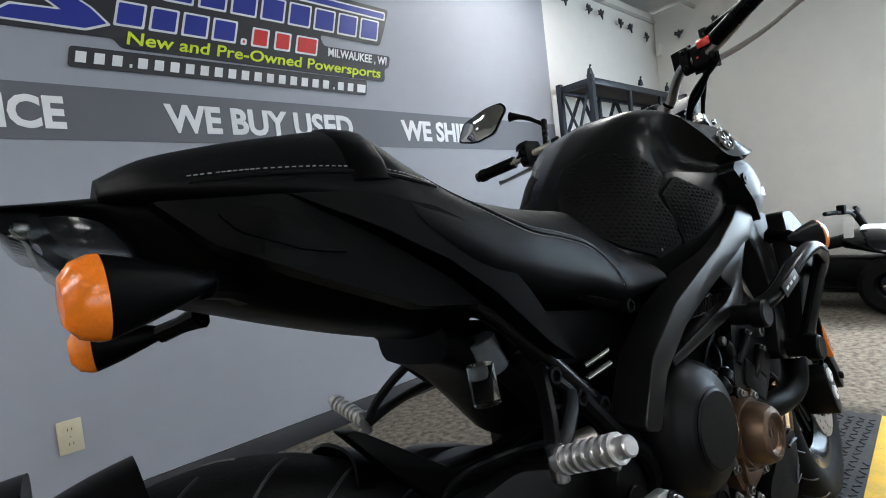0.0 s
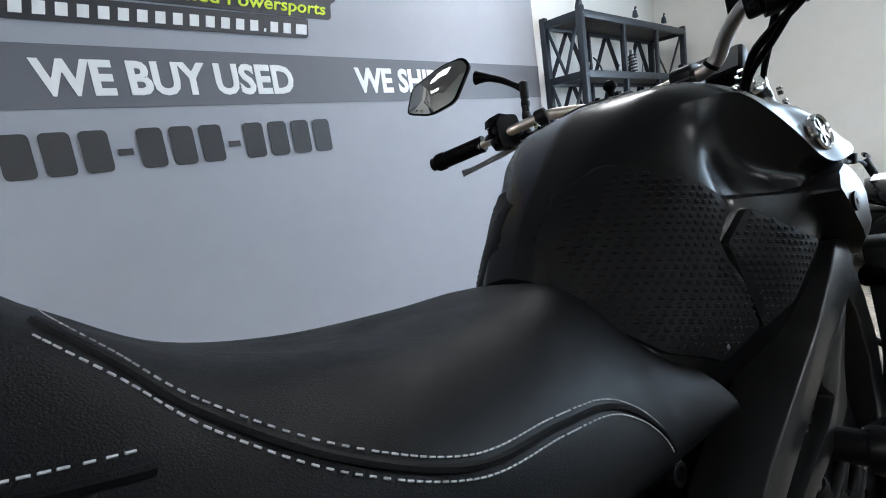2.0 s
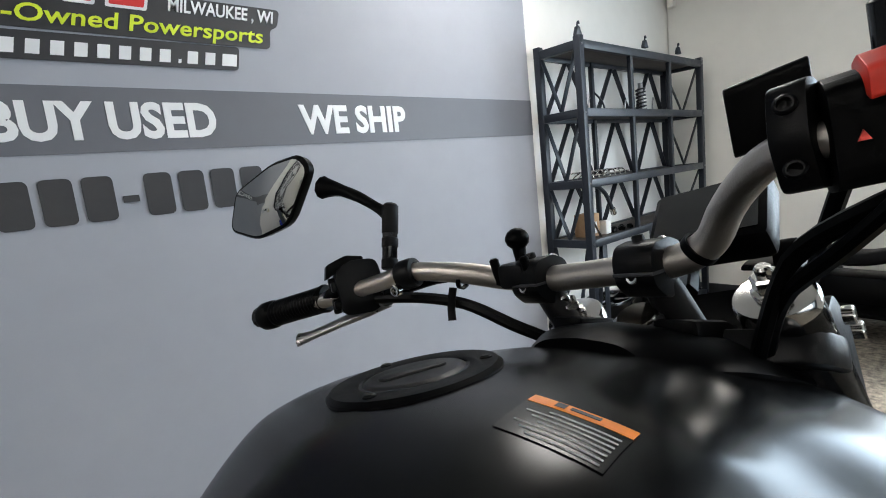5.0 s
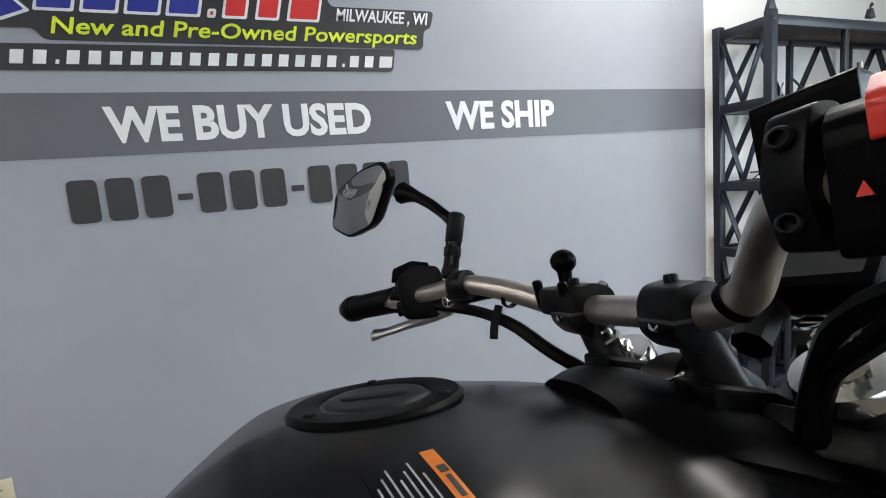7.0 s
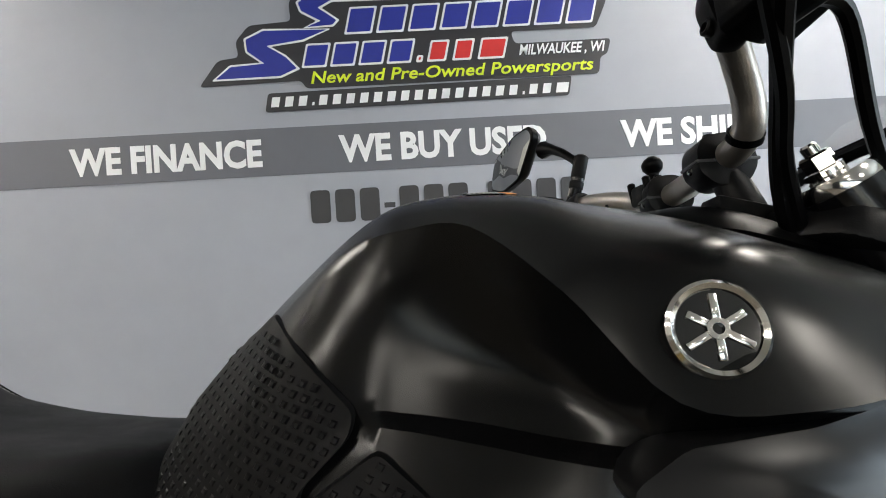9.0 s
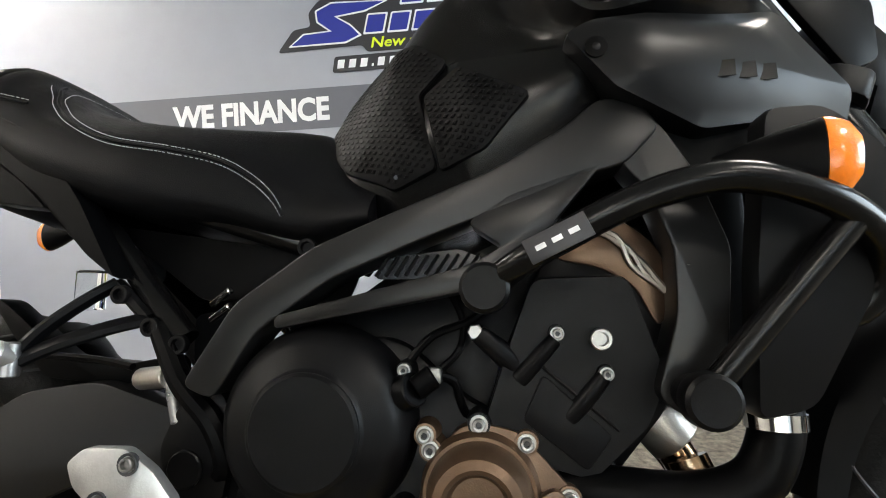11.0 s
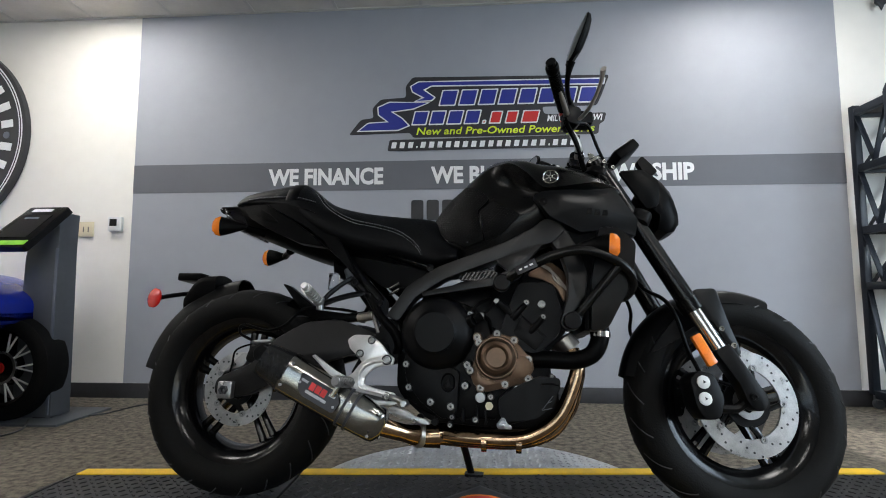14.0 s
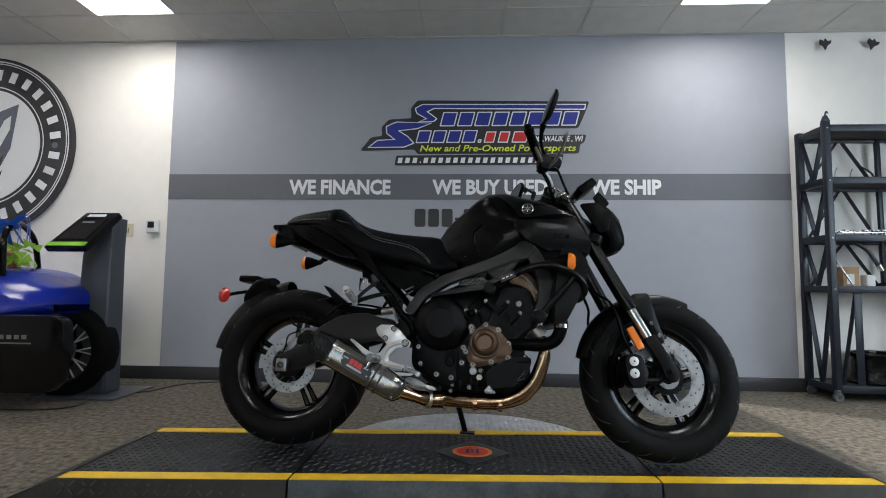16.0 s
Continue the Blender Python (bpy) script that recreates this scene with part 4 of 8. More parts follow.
coil = [(0.52 + 0.08 * k / 40 + 0.034 * math.cos(k * 1.0), 0.034 * math.sin(k * 1.0), 0.53 - 0.17 * k / 40) for k in range(41)]
bp("shock_spring", tube(coil, 0.006, 6, 2), "steel_black")
bp("shock_reservoir", rod((0.355, -0.08, 0.655), (0.37, -0.08, 0.61), 0.022), "kiosk_grey", None, "grey hydraulic preload unit")
for dz in (0.0, -0.018):
    bp("clamp_screw", rod((0.49, -0.13, 0.585 + dz), (0.525, -0.15, 0.60 + dz), 0.0045), "chrome")
bp("lower_hose", tube([(0.44, -0.15, 0.56), (0.48, -0.165, 0.50), (0.52, -0.17, 0.46), (0.535, -0.165, 0.42), (0.52, -0.15, 0.40)], 0.013, 10), "plastic")
bp("master_cylinder", rod((0.405, -0.13, 0.50), (0.455, -0.15, 0.505), 0.013), "titan")
bp("master_cylinder_rod", rod((0.455, -0.15, 0.505), (0.475, -0.16, 0.455), 0.007), "alloy")
bp("rear_reservoir", rod((0.318, -0.118, 0.583), (0.318, -0.118, 0.632), 0.017), "clear", None, "cloudy plastic fluid reservoir")


# ---- passenger pegs and their hangers
def hanger():
    bm = tube([(0.382, -0.150, 0.612), (0.360, -0.172, 0.590), (0.335, -0.195, 0.560), (0.318, -0.206, 0.534)], 0.010, 8, 4, flat=0.7)
    merge(bm, tube([(0.426, -0.152, 0.570), (0.395, -0.175, 0.560), (0.355, -0.195, 0.545), (0.318, -0.206, 0.528)], 0.010, 8, 4, flat=0.7))
    return merge(bm, tube([(0.382, -0.150, 0.612), (0.426, -0.152, 0.570)], 0.008, 8, 3))


both("peg_hanger", hanger, "engine")


def passenger_peg():
    a, b = Vector((0.316, -0.212, 0.532)), Vector((0.306, -0.312, 0.566))
    return rod(a, b, 0.0115, 0.0095, 12)


def peg_rib(k):
    a, b = Vector((0.316, -0.212, 0.532)), Vector((0.306, -0.312, 0.566))
    return lathe([(0.009, -0.0028), (0.0142, -0.0028), (0.0142, 0.0028), (0.009, 0.0028), (0.009, -0.0028)], 12, along(a.lerp(b, 0.14 + 0.115 * k), b))


for peg_ in zip(both("passenger_peg", passenger_peg, "cast_silver", None, "ribbed silver folding footpeg"), (False, True)):
    for k in range(7):
        bp("peg_rib", mirrored(peg_rib(k)) if peg_[1] else peg_rib(k), "cast_silver", peg_[0])
both("peg_pivot", lambda: rod((0.316, -0.212, 0.512), (0.318, -0.212, 0.548), 0.010), "alloy")


# ---- exhaust
def muffler():
    a, b = Vector((0.505, -0.215, 0.215)), Vector((0.255, -0.235, 0.343))
    m = along(a, b)
    L = (b - a).length
    bm = bmesh.new()
    rings = []
    for h, s in ((-0.012, 0.55), (0.0, 0.86), (0.008, 0.93), (0.05, 1.0), (L * 0.5, 1.06), (L, 1.12)):
        ring = []
        for k in range(36):
            t = 2 * math.pi * k / 36
            e = 0.62
            cx, cy = math.copysign(abs(math.cos(t)) ** e, math.cos(t)), math.copysign(abs(math.sin(t)) ** e, math.sin(t))
            ring.append(bm.verts.new(m @ Vector((cx * 0.043 * s, cy * 0.048 * s, h))))
        rings.append(ring)
    for p, q in zip(rings, rings[1:]):
        for k in range(36):
            bm.faces.new((p[k], p[(k + 1) % 36], q[(k + 1) % 36], q[k]))
    bm.faces.new(rings[0])
    bm.faces.new(rings[-1])
    bmesh.ops.recalc_face_normals(bm, faces=bm.faces)
    return bm, m, L


mb, mm, mL = muffler()
muff = bp("muffler", mb, "brushed", None, "brushed steel muffler with a carbon end cap")


def muff_ring(h0, h1, s, e=0.62, grow=0.0):
    bm = bmesh.new()
    rings = []
    for h, f in ((h0, s - 0.03), (h0, s), (h1, s + grow), (h1, s + grow - 0.03)):
        ring = []
        for k in range(36):
            t = 2 * math.pi * k / 36
            cx, cy = math.copysign(abs(math.cos(t)) ** e, math.cos(t)), math.copysign(abs(math.sin(t)) ** e, math.sin(t))
            ring.append(bm.verts.new(mm @ Vector((cx * 0.043 * f, cy * 0.048 * f, h))))
        rings.append(ring)
    for p, q in zip(rings, rings[1:]):
        for k in range(36):
            bm.faces.new((p[k], p[(k + 1) % 36], q[(k + 1) % 36], q[k]))
    bmesh.ops.recalc_face_normals(bm, faces=bm.faces)
    return bm


for h in (0.075, 0.098):
    bp("muffler_strap", muff_ring(h, h + 0.007, 1.09), "letter_dark", muff, "black clamp band")
bp("end_cap", muff_ring(mL - 0.004, mL + 0.075, 1.14, 0.75, -0.22), "carbon", muff, "carbon-fibre end cap")
bp("end_cap_face", lathe([(0.02, 0), (0.04, 0), (0.04, 0.004), (0.02, 0.004), (0.02, 0)], 24, mm @ pose(0, 0, mL + 0.07)), "letter_dark", muff)
# maker's plate on the muffler: plain shapes in its colours
sidep = mm @ Matrix.Translation((0, 0, mL * 0.66))
outw = Vector((0, -1, 0.12)).normalized()
axis = (mm.to_3x3() @ Vector((0, 0, -1))).normalized()
upv = axis.cross(outw).normalized()
if upv.z < 0:
    upv = -upv
outw = upv.cross(axis).normalized()
if outw.y > 0:
    outw = -outw
PL = Matrix((axis, upv, outw)).transposed().to_4x4()
PL.translation = mm @ Vector((0, 0, mL * 0.63)) + outw * 0.0565
lab = bp("badge", moved(prism(rounded([(-0.058, 0.024), (-0.05, -0.012), (-0.03, -0.026), (0.062, -0.026), (0.066, 0.004), (0.046, 0.024)], 0.008, 3), -0.0015, 0.0015, axis="z"), PL), "letter_dark", muff, "black plate with red marks")
for k in range(3):
    bp("mark", moved(block(-0.022 + 0.0165 * k, -0.008 + 0.0165 * k, -0.004, 0.015, 0.0015, 0.0026), PL), "red_vinyl", lab)
for k in range(2):
    bp("mark", moved(block(0.032 if k else -0.05, 0.05 if k else -0.03, 0.006, 0.012, 0.0015, 0.0024), PL), "alloy", lab)
bp("mark", moved(block(-0.026, 0.034, -0.015, -0.008, 0.0015, 0.0024), PL), "alloy", lab)
for a, b in ((-0.05, 0.0), (0.056, -0.012)):
    bp("rivet", moved(rod((a, b, 0.001), (a, b, 0.004), 0.0035), PL), "alloy", lab)
for h in (0.012, mL - 0.012):
    for t in (-0.03, 0.03):
        q = mm @ Vector((0, 0, h)) + outw * 0.0545 + upv * t
        bp("rivet", rod(q - outw * 0.004, q + outw * 0.003, 0.004), "alloy", muff)

for y, e, d in ((-0.150, 0.0, 0.010), (-0.105, 0.018, -0.002), (-0.06, 0.030, 0.016)):
    bp("header_pipe", tube([(1.005, y + 0.01, 0.42), (1.016 + e * 0.4, y, 0.375), (0.998 + e * 0.7, y, 0.315), (0.970 + e, y, 0.258), (0.928 + e, y, 0.208 + d), (0.86, y, 0.180 + d), (0.74, y * 0.95 - 0.004, 0.178 + d), (0.64, -0.125 - (y + 0.15) * 0.2, 0.186 + d * 0.6)], 0.0195, 14, 5), "gold_steel", None, "heat-tinted gold header pipe")
bp("collector", tube([(0.65, -0.125, 0.188), (0.60, -0.135, 0.186), (0.555, -0.165, 0.196), (0.50, -0.212, 0.216)], 0.026, 16, 5, radii=[0.034, 0.029, 0.023, 0.025]), "gold_steel")
bp("collector_clamp", lathe([(0.027, -0.008), (0.032, -0.008), (0.032, 0.008), (0.027, 0.008), (0.027, -0.008)], 24, along((0.595, -0.137, 0.187), (0.55, -0.17, 0.198))), "titan")
for x in (0.77, 0.86):
    bp("pipe_clamp", lathe([(0.02, -0.007), (0.0235, -0.007), (0.0235, 0.007), (0.02, 0.007), (0.02, -0.007)], 20, along((x, -0.146, 0.178), (x + 0.1, -0.146, 0.178))), "gold_steel")


# ---- engine
bp("crankcase", prism(rounded([(0.53, 0.30), (0.53, 0.47), (0.58, 0.54), (0.72, 0.545), (0.80, 0.47), (0.93, 0.44), (0.95, 0.36), (0.93, 0.25), (0.80, 0.215), (0.62, 0.225)], 0.03, 4), -0.155, 0.155, 0.012), "engine")
bp("upper_crankcase", prism(rounded([(0.56, 0.50), (0.60, 0.575), (0.80, 0.605), (0.87, 0.62), (0.90, 0.50), (0.86, 0.40), (0.70, 0.42)], 0.02, 3), -0.135, 0.135, 0.01), "engine")
bp("starter_case", prism(rounded([(0.72, 0.225), (0.72, 0.30), (0.80, 0.30), (0.96, 0.36), (0.97, 0.27), (0.93, 0.215)], 0.015, 3), -0.14, 0.14, 0.008), "engine")
bp("sump", loft([(0.62, [(0, 0.225), (0.08, 0.225), (0.09, 0.21), (0.07, 0.19), (0, 0.185)]), (0.90, [(0, 0.235), (0.08, 0.235), (0.09, 0.22), (0.07, 0.205), (0, 0.20)])], 2, 3), "engine")
bp("cylinder_block", prism(rounded([(0.80, 0.44), (0.83, 0.525), (0.885, 0.64), (0.975, 0.655), (1.005, 0.56), (0.99, 0.47), (0.93, 0.40)], 0.015, 3), -0.15, 0.15, 0.01), "engine")
bp("cylinder_cover", shell([(0.80, 0.435), (0.832, 0.525), (0.862, 0.60), (0.955, 0.60), (0.985, 0.50), (0.965, 0.455), (0.91, 0.405)], lambda x, z: -0.172, 0.025, r=0.012), "engine")
for a, b in (((0.881, 0.539), (0.845, 0.500)), ((0.925, 0.503), (0.892, 0.463))):
    bp("ignition_cover_rib", tube([(b[0], -0.168, b[1]), ((a[0] + b[0]) / 2, -0.175, (a[1] + b[1]) / 2), (a[0], -0.178, a[1])], 0.010, 12, 3, radii=[0.0095, 0.0085, 0.0075]), "engine")
bp("coil_mount", tube([(0.842, -0.160, 0.512), (0.824, -0.168, 0.530), (0.806, -0.172, 0.545)], 0.011, 12, 3, radii=[0.013, 0.0115, 0.0095]), "engine")
bp("coil_mount_end", rod((0.803, -0.178, 0.547), (0.803, -0.168, 0.547), 0.0085, seg=6), "bolt_steel")
bp("cover_joint", tube([(0.858, -0.1712, 0.520), (0.895, -0.1728, 0.488), (0.936, -0.1722, 0.452)], 0.0022, 6, 3), "engine")
bp("cover_step", prism(rounded([(0.846, 0.462), (0.868, 0.505), (0.930, 0.447), (0.905, 0.415)], 0.006, 3), -0.1755, -0.168, 0.003), "engine")
bp("head_cover", prism(rounded([(0.885, 0.62), (0.905, 0.645), (0.955, 0.66), (0.99, 0.63), (1.005, 0.575), (0.985, 0.545), (0.965, 0.59), (0.93, 0.61)], 0.012, 3), -0.155, 0.155, 0.012), "bronze", None, "bronze painted cylinder head cover")
for k in range(3):
    bp("head_gasket_rib", tube([(0.915 + 0.012 * k, -0.158, 0.655 - 0.006 * k), (0.95 + 0.01 * k, -0.16, 0.64 - 0.012 * k), (0.962 + 0.012 * k, -0.16, 0.61 - 0.008 * k), (0.985 + 0.008 * k, -0.158, 0.59 - 0.008 * k)], 0.003, 6, 4), "titan")

C = (0.640, 0.458)
clutch = bp("clutch_cover", lathe([(0.0, 0.06), (0.056, 0.06), (0.058, 0.058), (0.060, 0.056), (0.080, 0.050), (0.094, 0.036), (0.1005, 0.014), (0.102, 0.0), (0, 0.0)], 56, pose(C[0], -0.155, C[1], 90, 0, 0)), "engine", None, "round matte black clutch cover")
bp("clutch_disc", lathe([(0, 0.064), (0.052, 0.064), (0.0555, 0.0615), (0.0555, 0.056), (0, 0.056)], 48, pose(C[0], -0.155, C[1], 90, 0, 0)), "engine", clutch)
bp("lower_cover", prism(rounded([(0.553, 0.40), (0.56, 0.33), (0.60, 0.278), (0.665, 0.232), (0.70, 0.25), (0.705, 0.36), (0.63, 0.38)], 0.014, 3), -0.178, -0.15, 0.005), "engine")
# dark rimmed disc, a hole's shade put into colour, not cut in
bp("recess_shade", lathe([(0, 0.0005), (0.018, 0.0005), (0.021, 0.003), (0.023, 0.0005), (0.023, -0.006), (0, -0.006)], 28, pose(0.675, -0.178, 0.328, 90, 0, 0) @ Matrix.Diagonal((0.86, 1.1, 1, 1))), "plastic")
bp("recess_fin", prism([(0.664, 0.314), (0.690, 0.314), (0.676, 0.338)], -0.182, -0.176, 0.002), "engine")
bp("cover_sensor", rod((0.712, -0.168, 0.482), (0.744, -0.190, 0.494), 0.021, 0.017), "engine")
bp("sensor_plug", rod((0.744, -0.190, 0.494), (0.762, -0.186, 0.506), 0.012), "plastic")
bp("sensor_clip", block(0.752, 0.770, -0.190, -0.178, 0.498, 0.514, 0.003), "bolt_steel")
for k, pts in enumerate((((0.762, -0.184, 0.506), (0.780, -0.176, 0.500), (0.786, -0.168, 0.478), (0.790, -0.150, 0.462)), ((0.768, -0.176, 0.512), (0.785, -0.170, 0.528), (0.790, -0.160, 0.556), (0.775, -0.150, 0.590)), ((0.735, -0.165, 0.520), (0.760, -0.165, 0.545), (0.800, -0.160, 0.560), (0.830, -0.155, 0.590)))):
    bp("sensor_wire", tube(pts, 0.0045 - 0.0008 * (k == 1), 8, 4), "plastic")
bp("pickup_base", prism(rounded([(0.803, 0.460), (0.842, 0.452), (0.871, 0.420), (0.896, 0.392), (0.902, 0.367), (0.874, 0.332), (0.830, 0.320), (0.774, 0.306), (0.744, 0.322), (0.732, 0.354), (0.748, 0.405), (0.782, 0.455)], 0.010, 3), -0.178, -0.15, 0.005), "bronze", None, "bronze painted engine cover")
bp("pickup_skirt", lathe([(0.0, 0.014), (0.0535, 0.014), (0.0555, 0.010), (0.058, 0.0), (0, 0.0)], 44, pose(0.803, -0.176, 0.396, 90, 0, 0)), "bronze")
bp("pickup_shoulder", prism(rounded([(0.852, 0.392), (0.874, 0.404), (0.894, 0.385), (0.896, 0.368), (0.872, 0.342), (0.840, 0.345)], 0.008, 3), -0.188, -0.176, 0.005), "bronze")
bp("pickup_foot", prism(rounded([(0.752, 0.372), (0.762, 0.345), (0.806, 0.334), (0.824, 0.336), (0.770, 0.318), (0.752, 0.330)], 0.005, 3), -0.186, -0.176, 0.004), "bronze")
pick = bp("pickup_cover", lathe([(0, 0.034), (0.0245, 0.034), (0.0262, 0.0352), (0.029, 0.041), (0.033, 0.0425), (0.041, 0.039), (0.0475, 0.028), (0.0500, 0.012), (0.0503, 0.0), (0, 0.0)], 52, pose(0.803, -0.180, 0.396, 90, 0, 0)), "bronze", None, "round dished bronze pickup cover")
for k in range(3):
    bp("raised_mark", block(0.786 + 0.012 * k, 0.7935 + 0.012 * k, -0.2150, -0.2132, 0.391, 0.403), "bronze", pick)
bp("oil_filter_guard", shell([(0.808, 0.293), (0.829, 0.310), (0.868, 0.331), (0.915, 0.352), (0.968, 0.348), (0.969, 0.326), (0.948, 0.280), (0.905, 0.244), (0.820, 0.234), (0.806, 0.262)], lambda x, z: -0.188 + 0.10 * max(0, x - 0.93), 0.06, 8, 0.012), "engine", None, "black lower cowl")
bp("cowl_lip", tube([(0.918, -0.189, 0.331), (0.940, -0.188, 0.333), (0.962, -0.186, 0.330)], 0.0030, 6, 3), "engine")
for a, b in (((0.947, 0.303), (0.918, 0.267)), ((0.918, 0.267), (0.944, 0.273)), ((0.934, 0.286), (0.944, 0.290))):
    bp("cowl_mark", tube([(a[0], -0.1898 + 0.10 * max(0, a[0] - 0.93), a[1]), (b[0], -0.1898 + 0.10 * max(0, b[0] - 0.93), b[1])], 0.0010, 6, 1), "kiosk_grey")
for x, z, r in ((0.731, 0.511, 6), (0.751, 0.449, 8), (0.756, 0.435, 8), (0.725, 0.375, 8), (0.733, 0.361, 8), (0.720, 0.321, 8), (0.761, 0.317, 8), (0.825, 0.328, 8), (0.858, 0.316, 9), (0.885, 0.344, 8), (0.886, 0.393, 8), (0.849, 0.442, 8), (0.804, 0.459, 8), (0.883, 0.544, 6), (0.927, 0.505, 6), (0.629, 0.277, 8), (0.683, 0.267, 8), (0.687, 0.241, 5), (0.748, 0.236, 6), (0.682, 0.221, 5), (0.788, 0.295, 6), (0.946, 0.352, 4), (0.569, 0.313, 7), (0.559, 0.373, 7), (0.584, 0.566, 6)):
    bp("bolt_boss", lathe([(0, 0.0), (r * 0.0014, -0.001), (r * 0.00175, -0.030), (0, -0.030)], 18, pose(x, -0.181, z, 90, 0, 0)), "bronze" if r == 8 and 0.75 < x and 0.305 < z < 0.45 else "engine")
    cb = bp("cover_bolt", lathe([(0.0, 0.0018), (r * 0.00038, 0.0018), (r * 0.00042, 0.0055), (r * 0.00070, 0.0058), (r * 0.00082, 0.0048), (r * 0.00082, 0.0010), (r * 0.00112, 0.0008), (r * 0.00112, -0.002), (0, -0.002)], 18, pose(x, -0.181, z, 90, 0, 0)), "bolt_steel")
    # dark disc puts shade into the screw's socket
    bp("socket_shade", lathe([(0, 0.0022), (r * 0.0004, 0.0022), (r * 0.0004, 0.001), (0, 0.001)], 6, pose(x, -0.181, z, 90, 0, 0)), "letter_dark", cb)
bp("oil_plug", lathe([(0, 0.004), (0.0045, 0.004), (0.005, 0.006), (0.0125, 0.0055), (0.0135, 0.004), (0.0135, -0.02), (0, -0.02)], 26, pose(0.761, -0.176, 0.293, 90, 0, 0)), "alloy")
bp("case_seam", tube([(0.555, -0.1565, 0.292), (0.62, -0.1565, 0.247), (0.70, -0.1565, 0.237), (0.80, -0.1565, 0.240)], 0.0032, 6, 4), "engine")
for x, h in ((0.715, 0.035), (0.752, 0.045), (0.775, 0.035)):
    bp("case_rib", prism(rounded([(x - 0.004, 0.226), (x + 0.004, 0.226), (x + 0.003, 0.226 + h), (x - 0.003, 0.226 + h)], 0.002, 2), -0.170, -0.150, 0.002), "engine")
bp("engine_mount_bolt", bolt((0.923, -0.182, 0.538), 0.0105, 0.008), "bolt_steel")
bp("filler_star", lathe([(0, 0), (0.011, 0), (0.011, 0.008), (0, 0.008)], 6, pose(0.784, -0.172, 0.272, 90, 0, 0)), "ivory")
bp("side_bracket", prism(rounded([(0.803, 0.229), (0.817, 0.247), (0.825, 0.246), (0.830, 0.233), (0.843, 0.226), (0.842, 0.219), (0.807, 0.219)], 0.003, 2), -0.200, -0.194, 0.002), "alloy")
for x, z in ((0.600, 0.236), (0.640, 0.225), (0.905, 0.212)):
    bp("case_lug", rod((x, -0.160, z), (x, -0.140, z), 0.010), "engine")
bp("coolant_pump", rod((0.83, -0.13, 0.38), (0.83, -0.17, 0.40), 0.03), "engine")
bp("gearbox_end", rod((0.56, -0.15, 0.43), (0.56, -0.165, 0.43), 0.03), "engine")
for y in (-0.09, 0.0, 0.09):
    bp("exhaust_flange", rod((0.985, y, 0.455), (1.01, y, 0.425), 0.03), "titan")

# ---- radiator and hoses
bp("radiator", block(1.035, 1.075, -0.165, 0.165, 0.47, 0.72, 0.008), "engine")
for k in range(14):
    bp("radiator_fin", block(1.074, 1.079, -0.15, 0.15, 0.485 + 0.0165 * k, 0.489 + 0.0165 * k), "plastic")
both("radiator_cover", lambda: shell([(1.075, 0.745), (1.125, 0.745), (1.168, 0.70), (1.155, 0.60), (1.09, 0.475), (1.045, 0.465), (1.05, 0.60)], lambda x, z: -0.205 - 0.02 * math.sin((z - 0.46) * 9), 0.03, r=0.014), "scoop_paint", None, "angular dark grey radiator cover")
bp("coolant_hose", tube([(1.075, -0.17, 0.485), (1.072, -0.175, 0.45), (1.05, -0.175, 0.41), (1.00, -0.17, 0.393), (0.92, -0.16, 0.395), (0.85, -0.14, 0.39)], 0.023, 14), "plastic", None, "black rubber coolant hose")
bp("hose_clip", lathe([(0.0235, -0.007), (0.026, -0.007), (0.026, 0.007), (0.0235, 0.007), (0.0235, -0.007)], 24, along((1.074, -0.172, 0.462), (1.075, -0.171, 0.49))), "chrome")


# ---- frame
def spar():
    o = [(0.50, 0.50), (0.555, 0.582), (0.64, 0.638), (0.72, 0.668), (0.82, 0.705), (0.90, 0.747), (0.935, 0.775), (0.972, 0.768), (0.992, 0.742), (0.955, 0.705), (0.925, 0.699), (0.86, 0.676), (0.76, 0.642), (0.66, 0.604), (0.58, 0.552), (0.535, 0.485)]
    return prism(rounded(o, 0.012, 3), -0.196, -0.140, 0.016, seg=4)


def leg():
    o = [(0.93, 0.772), (0.970, 0.768), (0.992, 0.744), (1.022, 0.69), (1.045, 0.62), (1.03, 0.50), (0.995, 0.465), (0.968, 0.485), (0.992, 0.56), (0.994, 0.62), (0.975, 0.68), (0.955, 0.703)]
    return prism(rounded(o, 0.012, 3), -0.193, -0.145, 0.015, seg=4)


def strut():
    o = [(0.845, 0.682), (0.935, 0.708), (0.885, 0.652), (0.865, 0.605), (0.828, 0.592), (0.60, 0.555), (0.60, 0.568), (0.80, 0.612), (0.835, 0.63), (0.80, 0.655)]
    return prism(rounded(o, 0.008, 3), -0.196, -0.162, 0.008, seg=2)


both("frame_spar", spar, "frame_paint", None, "cast dark grey frame spar")
both("frame_leg", leg, "frame_paint")
both("frame_strut", strut, "frame_paint")
both("frame_panel", lambda: shell([(0.70, 0.604), (0.715, 0.625), (0.79, 0.632), (0.82, 0.618), (0.80, 0.60)], lambda x, z: -0.178, 0.008, r=0.006), "gloss_black")
for k in range(11):
    x = 0.708 + 0.0105 * k
    bp("panel_rib", tube([(x - 0.006, -0.1795, 0.606), (x + 0.008, -0.1795, 0.626)], 0.0018, 5, 1), "engine")
bp("frame_plate", prism(rounded([(0.49, 0.50), (0.53, 0.49), (0.545, 0.44), (0.53, 0.37), (0.47, 0.37), (0.455, 0.43)], 0.015, 3), -0.165, -0.13, 0.006), "engine")
